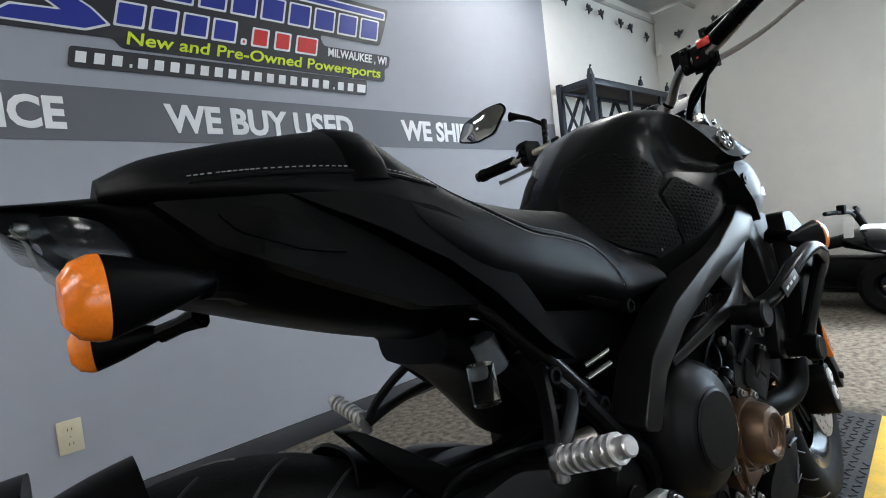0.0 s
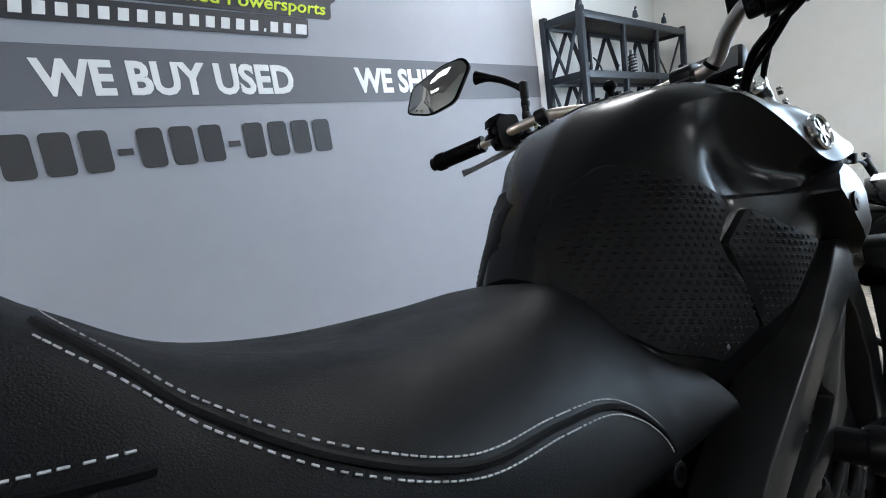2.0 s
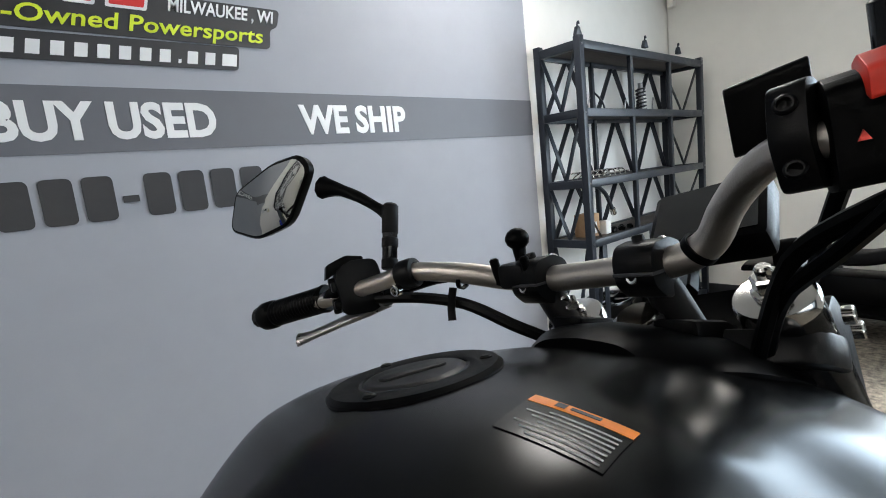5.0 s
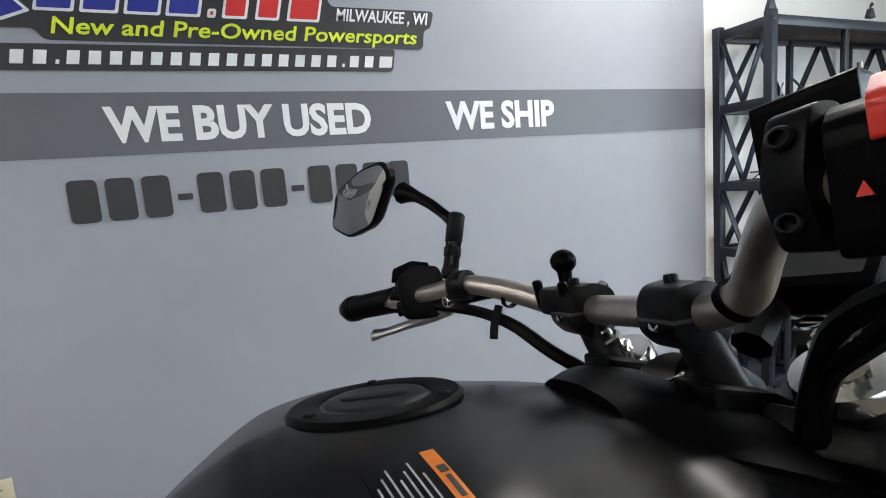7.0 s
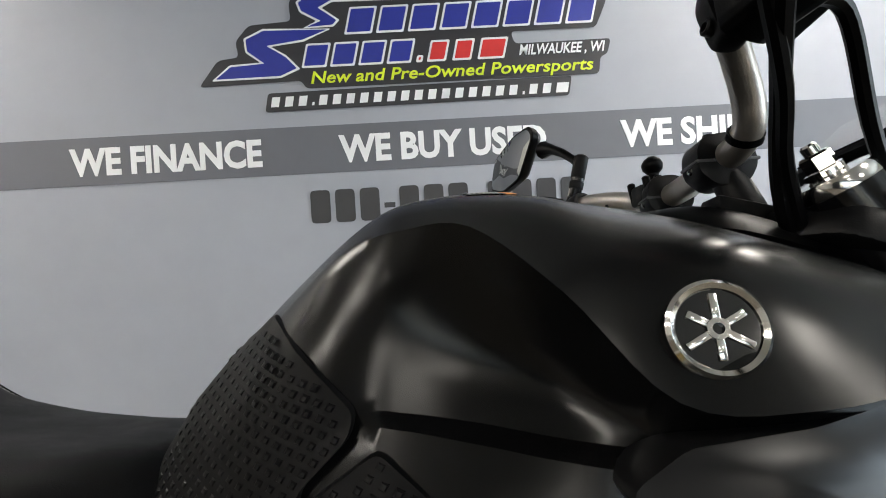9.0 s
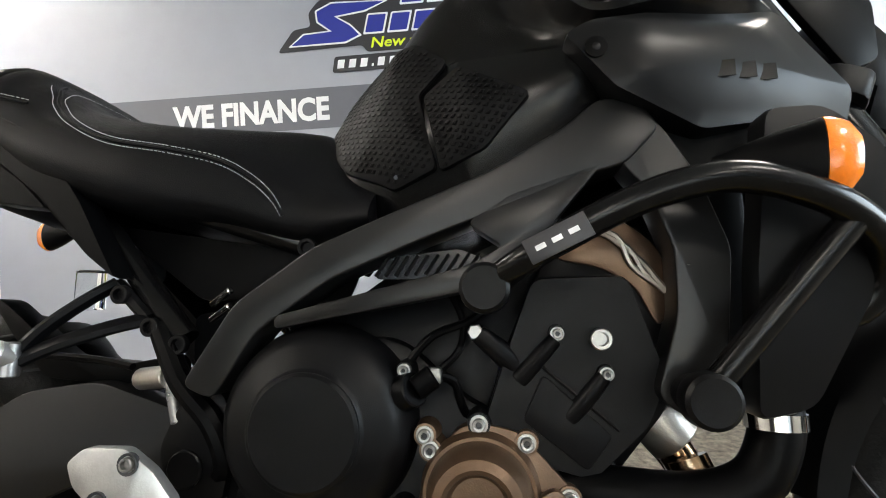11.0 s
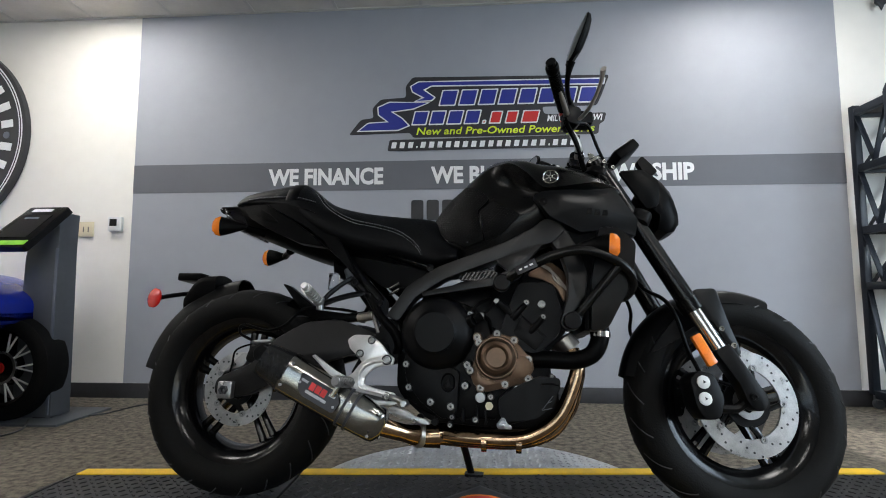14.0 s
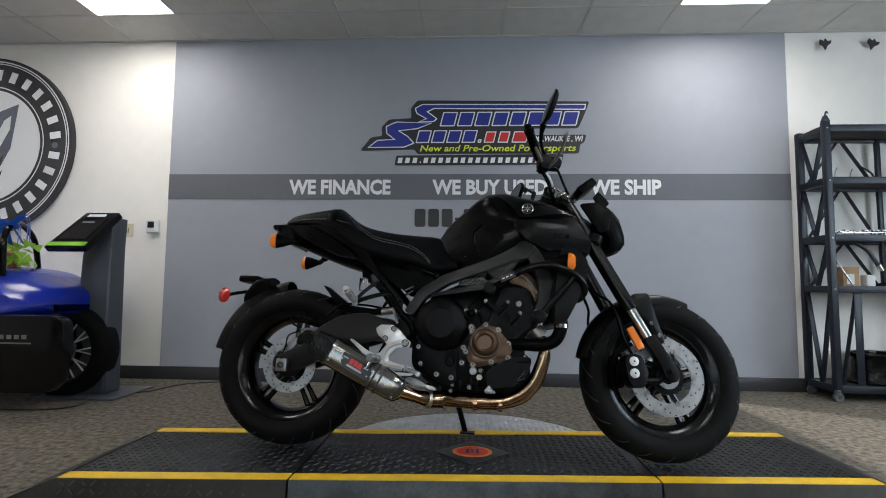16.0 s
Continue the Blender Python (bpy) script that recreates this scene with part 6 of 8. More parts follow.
# ---- seat
seat_bm = loft([
    (-0.030, [(0, 0.884), (0.055, 0.883), (0.085, 0.877), (0.102, 0.866), (0.098, 0.853), (0.0, 0.850)]),
    (0.015, [(0, 0.903), (0.070, 0.900), (0.112, 0.889), (0.136, 0.866), (0.130, 0.846), (0, 0.842)]),
    (0.120, [(0, 0.920), (0.085, 0.917), (0.135, 0.899), (0.160, 0.866), (0.157, 0.832), (0, 0.826)]),
    (0.198, [(0, 0.925), (0.095, 0.921), (0.145, 0.899), (0.174, 0.858), (0.170, 0.806), (0, 0.795)]),
    (0.240, [(0, 0.896), (0.095, 0.892), (0.146, 0.874), (0.180, 0.832), (0.174, 0.772), (0, 0.760)]),
    (0.304, [(0, 0.852), (0.095, 0.850), (0.146, 0.833), (0.184, 0.798), (0.176, 0.732), (0, 0.720)]),
    (0.400, [(0, 0.826), (0.095, 0.825), (0.146, 0.806), (0.182, 0.766), (0.170, 0.698), (0, 0.690)]),
    (0.510, [(0, 0.818), (0.080, 0.816), (0.128, 0.793), (0.166, 0.740), (0.156, 0.680), (0, 0.670)]),
    (0.580, [(0, 0.818), (0.062, 0.815), (0.102, 0.790), (0.150, 0.722), (0.142, 0.660), (0, 0.650)]),
    (0.622, [(0, 0.806), (0.055, 0.802), (0.094, 0.775), (0.146, 0.703), (0.138, 0.655), (0, 0.650)]),
    (0.690, [(0, 0.735), (0.060, 0.733), (0.103, 0.722), (0.156, 0.690), (0.150, 0.666), (0, 0.660)]),
], 6, 6)
seat_tree = BVHTree.FromBMesh(seat_bm)
seat = bp("seat", seat_bm, "vinyl", None, "black vinyl two-level seat with grey stitching", 60)
ss = skin(seat_tree, 0.0, -0.12)


def stitched(pts, off=0.0, piping=False):
    """A seam on the seat's side: short stitches, or a continuous welt."""
    line = spline([(x, 0, z + off) for x, z in pts], 30)
    bm = bmesh.new()
    if piping:
        return tube([(p.x, ss(p.x, p.z) - 0.0005, p.z) for p in line[::6]], 0.0024, 6, 2)
    run, last = 0.0, None
    for p in line:
        q = Vector((p.x, ss(p.x, p.z) - 0.0008, p.z))
        if last is not None and (q - last).length > 0.0044:
            d = (q - last).normalized() * 0.0032
            merge(bm, tube([last, last + d], 0.00055, 5, 1))
            last = q
        elif last is None:
            last = q
    return bm


SEAM = [(0.240, 0.886), (0.262, 0.862), (0.284, 0.836), (0.325, 0.803), (0.383, 0.773), (0.45, 0.760), (0.51, 0.745), (0.55, 0.722), (0.575, 0.698), (0.588, 0.676)]
for off in (0.0, 0.010):
    st = both("stitching", lambda: stitched(SEAM, off), "thread", None, "grey stitching")
    for o in st:
        tagged(o, kind="stuff")
both("welt", lambda: stitched(SEAM, 0.005, True), "vinyl")
PILL = [(0.03, 0.862), (0.09, 0.864), (0.15, 0.862), (0.205, 0.855), (0.262, 0.842)]
for o in both("stitching", lambda: stitched(PILL, 0.0), "thread", None, "grey stitching"):
    tagged(o, kind="stuff")
both("welt", lambda: stitched(PILL, -0.006, True), "vinyl")


def strap():
    """A webbing strap across the pillion seat."""
    rings = []
    for x in (0.165, 0.170, 0.200, 0.205):
        row = []
        for k in range(25):
            a = radians(0 + 180 * k / 24)
            d = Vector((0, math.cos(a), math.sin(a)))
            h = seat_tree.ray_cast(Vector((x, 0, 0.845)) + d * 0.5, -d)[0]
            row.append(h + d * (0.0035 if 0.166 < x < 0.204 else 0.0005))
        rings.append(row)
    bm = bmesh.new()
    vv = [[bm.verts.new(v) for v in row] for row in rings]
    for a, b in zip(vv, vv[1:]):
        for k in range(24):
            bm.faces.new((a[k], a[k + 1], b[k + 1], b[k]))
    bmesh.ops.recalc_face_normals(bm, faces=bm.faces)
    return bm


bp("seat_strap", strap(), "plastic", None, "black webbing passenger strap")

# ---- tail
tail = bp("tail_body", loft([
    (-0.098, [(0, 0.864), (0.05, 0.864), (0.080, 0.860), (0.081, 0.855), (0.05, 0.853), (0, 0.853)]),
    (-0.030, [(0, 0.868), (0.07, 0.865), (0.098, 0.856), (0.096, 0.846), (0.06, 0.842), (0, 0.842)]),
    (0.005, [(0, 0.868), (0.075, 0.865), (0.110, 0.852), (0.100, 0.810), (0.06, 0.785), (0, 0.780)]),
    (0.08, [(0, 0.862), (0.11, 0.858), (0.145, 0.842), (0.120, 0.790), (0.07, 0.752), (0, 0.745)]),
    (0.20, [(0, 0.83), (0.12, 0.828), (0.155, 0.81), (0.125, 0.755), (0.07, 0.708), (0, 0.70)]),
    (0.33, [(0, 0.76), (0.11, 0.755), (0.140, 0.74), (0.12, 0.70), (0.07, 0.668), (0, 0.66)]),
], 5, 4), "plastic", None, "black plastic tail body")
both("tail_cover", lambda: shell([(0.100, 0.838), (0.165, 0.834), (0.245, 0.814), (0.300, 0.786), (0.360, 0.704), (0.412, 0.612), (0.375, 0.640), (0.318, 0.703), (0.250, 0.757), (0.185, 0.792)], lambda x, z: -0.188 + 0.20 * max(0, 0.18 - x), 0.03, 6, 0.006), "plastic", None, "matte black tail side cover")
both("tail_fin", lambda: shell([(0.000, 0.846), (0.100, 0.838), (0.185, 0.790), (0.262, 0.738), (0.300, 0.702), (0.220, 0.714), (0.100, 0.768), (0.040, 0.802)], lambda x, z: -0.170 + 0.45 * max(0, 0.09 - x), 0.03, 6, 0.006), "plastic", None, "black lower tail fin")
both("fin_recess", lambda: shell([(0.045, 0.828), (0.080, 0.828), (0.125, 0.800), (0.150, 0.778), (0.105, 0.786), (0.060, 0.808)], lambda x, z: -0.1735 + 0.45 * max(0, 0.09 - x), 0.003, 4, 0.006), "plastic")
lamp = bp("tail_light", prism(rounded([(-0.104, 0.853), (-0.094, 0.838), (-0.074, 0.830), (-0.078, 0.822), (-0.045, 0.786), (-0.010, 0.776), (0.0, 0.80), (-0.014, 0.842), (-0.02, 0.853)], 0.004, 2), -0.084, 0.084, 0.006), "smoke", None, "smoked-lens LED tail light")
bp("light_housing", prism([(-0.070, 0.850), (-0.060, 0.826), (-0.036, 0.793), (-0.010, 0.790), (-0.010, 0.842), (-0.016, 0.850)], -0.074, 0.074, 0.002), "letter_dark", lamp)
for s in (-1, 1):
    bp("light_reflector", block(-0.086, -0.076, s * 0.046 - 0.024, s * 0.046 + 0.024, 0.840, 0.849, 0.002), "chrome", lamp)
for k in range(9):
    y = -0.068 + 0.017 * k
    bp("lens_rib", tube([(-0.088, y, 0.843), (-0.074, y, 0.822), (-0.044, y, 0.785)], 0.0013, 5, 2), "alloy", lamp)


def signal(base, tip, body, amber_end, up, parent=None, squash=0.62, k=1.0):
    """A leaf-shaped indicator: black shell tapering to the base, amber lens at the wide end."""
    a, b = Vector(tip), Vector(amber_end)
    m = along(a, b)
    L = (b - a).length
    y = (m.to_3x3().inverted() @ Vector((0, 0, 1)))
    spin = math.atan2(y.y, y.x)
    m = m @ Matrix.Rotation(spin, 4, "Z") @ Matrix.Diagonal((k, k * squash, 1, 1))
    s = lathe([(0, 0), (0.007, 0.004), (0.017, L * 0.28), (0.0265, L * 0.52), (0.033, L * 0.74), (0.0335, L * 0.76), (0, L * 0.76)], 28, m)
    o = bp("turn_signal", s, "plastic", None, "black leaf-shaped turn signal with an amber lens")
    l = lathe([(0, L * 0.765), (0.0338, L * 0.765), (0.0335, L * 0.82), (0.029, L * 0.92), (0.018, L * 0.99), (0, L)], 28, m)
    bp("amber_lens", l, "amber", o, "amber lens")
    bp("signal_stalk", tube([base, Vector(base).lerp(Vector(body), 0.5), body], 0.012, 10, 3, radii=[0.016, 0.011, 0.012]), "plastic", o)


for s in (-1, 1):
    d = -0.014 * (s + 1)
    signal((0.07, s * 0.10, 0.765 + d * 0.4), (0.040, s * 0.148, 0.772 + d), (0.03, s * 0.145, 0.770 + d), (-0.064, s * 0.168, 0.770 + d), None, k=0.92)
    signal((1.07, s * 0.19, 0.70), (1.015, s * 0.232, 0.688), (1.045, s * 0.228, 0.695), (1.118, s * 0.262, 0.680), None, squash=0.55)


# ---- front fork, mudguard, front brakes
turned = "fork"
FT, FA = Vector((1.092, -0.090, 0.962)), Vector((1.432, -0.105, 0.318))


def fk(t, s=-1):
    p = FT.lerp(FA, t)
    return Vector((p.x, s * (0.078 + 0.030 * min(max(t, 0), 1)), p.z))


for s in (-1, 1):
    leg_ = bp("fork_tube", tube([fk(-0.02, s), fk(0.66, s)], 0.0265, 20, 4), "gloss_black", None, "black upside-down fork tube")
    bp("fork_collar", rod(fk(0.625, s), fk(0.675, s), 0.0295, 0.0285, 20), "gloss_black", leg_)
    bp("fork_slider", rod(fk(0.67, s), fk(0.84, s), 0.0205, seg=20), "chrome", leg_, "chrome fork slider")
    bp("fork_foot", prism(rounded([(fk(0.83).x - 0.024, fk(0.83).z - 0.010), (fk(0.83).x + 0.018, fk(0.83).z + 0.012), (1.456, 0.335), (1.474, 0.300), (1.460, 0.272), (1.436, 0.270), (1.418, 0.292), (1.408, 0.330)], 0.010, 3), s * 0.108 - 0.020, s * 0.108 + 0.020, 0.008), "engine", leg_, "black cast axle holder")
    bp("axle_pinch_bolt", bolt((1.432, s * 0.131, 0.305), 0.009, 0.006, (0, s, 0)), "engine", leg_)
    cap_ = bp("fork_cap", lathe([(0, 0.009), (0.012, 0.009), (0.012, 0.005), (0.0255, 0.004), (0.0268, 0.001), (0.0268, -0.006), (0, -0.006)], 28, along(fk(-0.03, s), fk(-0.2, s))), "chrome", leg_, "silver fork cap")
    bp("fork_adjuster", hexnut(fk(-0.038, s), fk(-0.2, s) - fk(0, s), 0.0105, 0.016), "chrome", leg_)
    bp("adjuster_stem", rod(fk(-0.055, s), fk(-0.070, s), 0.0055), "chrome", leg_)
    cal = bp("front_caliper", prism(rounded([(1.275, 0.345), (1.30, 0.368), (1.34, 0.36), (1.36, 0.30), (1.345, 0.25), (1.305, 0.245), (1.285, 0.275)], 0.012, 3), s * 0.095 - 0.032, s * 0.095 + 0.032, 0.008), "engine", None, "black radial brake caliper")
    for z in (0.338, 0.297):
        bp("caliper_bolt", lathe([(0, 0.004), (0.011, 0.004), (0.0165, 0.002), (0.0165, -0.004), (0, -0.004)], 22, along((1.308, s * 0.129, z), (1.308, s * 1.0, z))), "white_plastic", cal, "white-faced caliper cap")
        bp("cap_mark", lathe([(0, 0.0048), (0.005, 0.0048), (0.005, 0.003), (0, 0.003)], 3, along((1.308, s * 0.129, z), (1.308, s * 1.0, z))), "letter_dark", cal)
    bp("caliper_bracket", tube([(1.35, s * 0.10, 0.275), (1.40, s * 0.10, 0.275), (1.43, s * 0.10, 0.295)], 0.012, 8, 3), "engine")
    bp("fork_reflector", moved(prism(rounded([(-0.013, -0.042), (0.013, -0.042), (0.013, 0.042), (-0.013, 0.042)], 0.004, 3), -0.006, 0.006, 0.002), pose(1.312, s * 0.142, 0.418, 0, -27, 0)), "amber", None, "amber side reflector")
    bp("front_brake_hose", tube([(1.305, s * 0.12, 0.365), (1.27, s * 0.14, 0.42), (1.245, s * 0.15, 0.50), (1.235, s * 0.11, 0.555), (1.20, s * 0.06, 0.60), (1.16, s * 0.03, 0.70)], 0.0055, 8), "plastic")
    bp("mudguard_stay", prism(rounded([(1.30, 0.545), (1.345, 0.595), (1.405, 0.60), (1.43, 0.50), (1.455, 0.42), (1.435, 0.405), (1.39, 0.50), (1.34, 0.53)], 0.012, 3), s * 0.072 - 0.004, s * 0.072 + 0.004, 0.003), "scoop_paint", None, "grey mudguard side piece")
    for q in ((1.405, 0.485), (1.432, 0.44)):
        bp("mudguard_bolt", bolt((q[0], s * 0.077, q[1]), 0.008, 0.005, (0, s, 0)), "chrome")
bp("front_mudguard", arc_shell(FX, FZ, 0.302, 66, 122, 0.05, 0.066, 0.016, drop=0.03), "scoop_paint", None, "dark grey front mudguard")
bp("mudguard_tail", arc_shell(FX, FZ, 0.300, 119, 168, 0.064, 0.045, 0.014, drop=0.07), "plastic", None, "black mudguard rear piece")
both("mudguard_wing", lambda: shell([(1.20, 0.410), (1.245, 0.47), (1.29, 0.515), (1.305, 0.465), (1.26, 0.44)], lambda x, z: -0.069, 0.006, 4, 0.008), "scoop_paint")
bp("sensor_ring", lathe([(0.025, 0), (0.042, 0), (0.042, 0.003), (0.025, 0.003), (0.025, 0)], 30, pose(FX, -0.074, FZ, 90, 0, 0)), "alloy")


# ---- steering head, bars and controls
def crown(z, x, half, th):
    return prism(rounded([(x - 0.035, -0.03), (x - 0.012, -half), (x + 0.030, -half - 0.012), (x + 0.048, -half + 0.02), (x + 0.035, 0), (x + 0.048, half - 0.02), (x + 0.030, half + 0.012), (x - 0.012, half), (x - 0.035, 0.03)], 0.014, 3), z, z + th, 0.004, axis="z")


bp("top_yoke", moved(crown(-0.012, 0.0, 0.100, 0.024), pose(1.078, 0, 0.946, 0, 26, 0)), "engine", None, "black top yoke")
bp("bottom_yoke", moved(crown(-0.018, 0.0, 0.118, 0.036), pose(1.185, 0, 0.80, 0, 26, 0)), "engine", None, "black bottom yoke")
bp("stem_nut", hexnut((1.050, 0.004, 0.974), (-0.43, 0, 0.9), 0.020, 0.013), "alloy", None, "silver steering stem nut")
bp("nut_flange", lathe([(0, 0.004), (0.024, 0.004), (0.026, 0.002), (0.026, -0.004), (0, -0.004)], 30, along((1.050, 0.004, 0.970), (0.62, 0.004, 1.87))), "alloy")
bp("nut_face", lathe([(0, 0.0005), (0.015, 0.0005), (0.016, -0.001), (0.016, -0.003), (0, -0.003)], 30, along((1.0438, 0.004, 0.987), (0.62, 0.004, 1.87))), "brushed")
BAR = [(0.940, 0.336, 1.0225), (0.975, 0.250, 1.035), (0.997, 0.208, 1.041), (1.020, 0.158, 1.033), (1.040, 0.120, 1.022), (1.051, 0.085, 1.017), (1.054, 0.035, 1.018), (1.054, -0.025, 1.022), (1.055, -0.050, 1.026), (1.054, -0.069, 1.036), (1.046, -0.084, 1.054), (1.033, -0.101, 1.068), (1.017, -0.123, 1.080), (1.010, -0.142, 1.083), (1.004, -0.195, 1.087), (0.974, -0.280, 1.116)]
turned = ""
bp("handlebar", tube(BAR, 0.0125, 18, 6, radii=[0.009, 0.0092, 0.0098, 0.0104, 0.0110, 0.0116, 0.0116, 0.0116, 0.0114, 0.0110, 0.0106, 0.0102, 0.0098, 0.0092, 0.009, 0.009]), "titan", None, "titanium-grey tapered handlebar")
bp("bar_band", lathe([(0.0112, -0.003), (0.0130, -0.003), (0.0130, 0.003), (0.0112, 0.003), (0.0112, -0.003)], 20, along((1.0555, -0.060, 1.031), (1.053, -0.074, 1.042))), "plastic")
CLAMP = [(-0.026, 0.010), (-0.019, 0.021), (0.003, 0.0235), (0.020, 0.016), (0.024, -0.006), (0.015, -0.022), (-0.011, -0.024), (-0.026, -0.010)]
for (cx, cy, cz), (fx, fy) in (((1.053, 0.085, 1.017), (1.066, 0.060)), ((1.054, -0.023, 1.021), (1.072, -0.040))):
    q = Matrix.Translation((cx, cy, cz)) @ Matrix.Rotation(radians(-2), 4, "Z") @ Matrix.Scale(0.92, 4)
    cl = bp("bar_clamp", moved(prism(rounded(CLAMP, 0.007, 4), -0.0175, 0.0175, 0.006), q), "engine", None, "black handlebar clamp")
    bp("clamp_riser", rod((cx + 0.003, cy - 0.003, cz - 0.012), (fx, fy, 0.952), 0.0135, 0.0150, 22), "engine", cl)
    bp("clamp_seam", moved(prism(rounded([(-0.0275, -0.003), (0.0255, -0.003), (0.0255, 0.000), (-0.0275, 0.000)], 0.001, 2), -0.0176, 0.0176, 0.0005), q), "letter_dark", cl)
    bp("clamp_screw", moved(lathe([(0.0026, -0.003), (0.0026, 0.0002), (0.0046, 0.0005), (0.0052, -0.001), (0.0052, -0.004)], 20), q @ along((-0.0255, 0.002, -0.004), (-0.1, 0.002, 0.012))), "chrome", cl, "bright rim of a socket screw")
    bp("clamp_screw", moved(lathe([(0.0024, 0.002), (0.0024, 0.0052), (0.0042, 0.0056), (0.0050, 0.004), (0.0050, -0.002)], 20), q @ along((-0.006, 0.003, 0.022), (-0.010, 0.003, 0.1))), "engine", cl)
    bp("clamp_screw", moved(lathe([(0, 0.006), (0.0042, 0.0056), (0.0050, 0.004), (0.0050, -0.003)], 6), q @ along((0.018, -0.002, 0.016), (0.06, -0.002, 0.06))), "chrome", cl, "bright clamp bolt")
bp("mirror_perch", lathe([(0.0105, -0.011), (0.0150, -0.010), (0.0160, -0.006), (0.0160, 0.006), (0.0150, 0.010), (0.0105, 0.011), (0.0105, -0.011)], 26, along((0.994, 0.214, 1.040), (0.980, 0.244, 1.0355))), "engine")
bp("perch_bolt", bolt((0.978, 0.216, 1.026), 0.0062, 0.005, (-1, -0.25, -0.1)), "chrome")
turned = "bars"


def grip(a, b):
    a, b = Vector(a), Vector(b)
    prof, L = [(0, 0), (0.0150, 0), (0.0172, 0.004)], (b - a).length
    n = 16
    for k in range(n):
        h = 0.006 + (L - 0.03) * k / n
        prof += [(0.0155, h), (0.0162, h + (L - 0.03) / n * 0.2), (0.0162, h + (L - 0.03) / n * 0.8)]
    prof += [(0.0152, L - 0.022), (0.0178, L - 0.018), (0.0178, L - 0.004), (0.0160, L), (0, L)]
    return lathe(prof, 24, along(a, b))


bp("grip", grip((0.975, 0.330, 1.018), (0.936, 0.436, 1.0138)), "plastic", None, "black rubber handlebar grip")
bp("grip", grip((0.968, -0.270, 1.073), (0.934, -0.368, 1.089)), "plastic", None, "black rubber handlebar grip")
bp("bar_end", rod((0.936, 0.436, 1.0138), (0.932, 0.447, 1.0134), 0.0135), "gloss_black")
bp("bar_end", rod((0.934, -0.368, 1.089), (0.930, -0.380, 1.091), 0.0135), "gloss_black")


def switchgear(x, y, z, s, k):
    m = pose(x, y, z, 0, 0, -s * 20) @ Matrix.Scale(k, 4)
    o = bp("switch_housing", moved(prism(rounded([(-0.026, -0.03), (-0.030, 0.022), (-0.012, 0.032), (0.022, 0.03), (0.028, -0.012), (0.016, -0.032)], 0.01, 3), -0.026, 0.026, 0.006), m), "plastic", None, "black handlebar switch housing")
    bp("housing_seam", moved(prism(rounded([(-0.0275, -0.031), (-0.0312, 0.0225), (-0.012, 0.0335), (0.023, 0.031), (0.029, -0.012), (0.016, -0.0335)], 0.01, 3), -0.0262, -0.0205, 0.002), m), "engine", o)
    return o, m


lsw, lm = switchgear(0.992, 0.280, 1.022, 1, 0.92)
for a, b, w, h in ((0.012, 0.010, 0.006, 0.008), (-0.012, 0.006, 0.008, 0.006), (0.006, -0.014, 0.009, 0.006), (-0.010, -0.016, 0.005, 0.005)):
    bp("switch_button", moved(block(-0.036, -0.024, a - w, a + w, b - h, b + h, 0.002), lm), "engine", lsw)
bp("switch_hood", moved(prism(rounded([(-0.040, 0.016), (-0.036, 0.034), (-0.012, 0.041), (0.010, 0.036), (0.006, 0.026), (-0.022, 0.024)], 0.003, 3), -0.004, 0.020, 0.003), lm), "plastic", lsw)
bp("switch_rocker", moved(prism(rounded([(-0.046, -0.004), (-0.040, 0.006), (-0.028, 0.005), (-0.028, -0.008)], 0.003, 3), 0.002, 0.020, 0.002), lm), "engine", lsw)
bp("horn_button", moved(lathe([(0, 0.006), (0.0055, 0.006), (0.0070, 0.004), (0.0070, -0.002), (0, -0.002)], 20), lm @ along((-0.030, 0.004, -0.020), (-0.1, 0.004, -0.024))), "plastic", lsw)
for a, b, w in ((0.013, -0.006, 0.0022), (0.006, -0.006, 0.0014), (0.014, 0.012, 0.0022)):
    bp("switch_mark", moved(block(-0.0372, -0.0362, a - w, a + w, b - 0.0008, b + 0.0008), lm), "letter_white", lsw)
bp("clutch_pivot", rod((1.004, 0.246, 0.996), (1.004, 0.246, 1.010), 0.0085), "alloy", None, "bright lever pivot")
rsw_, rm = switchgear(1.011, -0.192, 1.055, -1, 0.86)
red = bp("stop_switch", moved(prism(rounded([(-0.037, 0.010), (-0.039, 0.026), (-0.022, 0.037), (-0.006, 0.035), (-0.008, 0.024)], 0.004, 3), -0.014, 0.012, 0.003), rm), "red_plastic", rsw_, "red engine stop switch")
lettering("mode_lettering", "MODE", 0.0042, Matrix.Translation((0.025, 0.01, 0.010)) @ rm @ Matrix.Translation((-0.0305, 0.014, 0.010)) @ Matrix.Rotation(radians(-90), 4, "Z") @ Matrix.Rotation(radians(90), 4, "X"), M["letter_white"], rsw_, 0.0095, depth=0.0003)
bp("switch_button", moved(block(-0.036, -0.026, -0.017, -0.006, -0.022, -0.006, 0.002), rm), "engine", rsw_)
bp("hazard_mark", moved(prism([(0.013, -0.007), (0.018, -0.007), (0.0155, -0.0015)], -0.0325, -0.0300, axis="x"), rm), "red_plastic", rsw_)
bp("throttle_drum", rod((0.985, -0.224, 1.066), (0.968, -0.270, 1.073), 0.0165), "plastic")


def lever(pts, r):
    return tube(pts, r, 10, 6, radii=[r * 1.35, r * 1.2, r, r * 0.95, r * 1.35], flat=0.6)


bp("clutch_lever", lever([(1.018, 0.255, 1.000), (1.010, 0.300, 0.992), (0.990, 0.34, 0.985), (0.965, 0.37, 0.978), (0.952, 0.385, 0.976)], 0.0075), "alloy", None, "silver clutch lever")
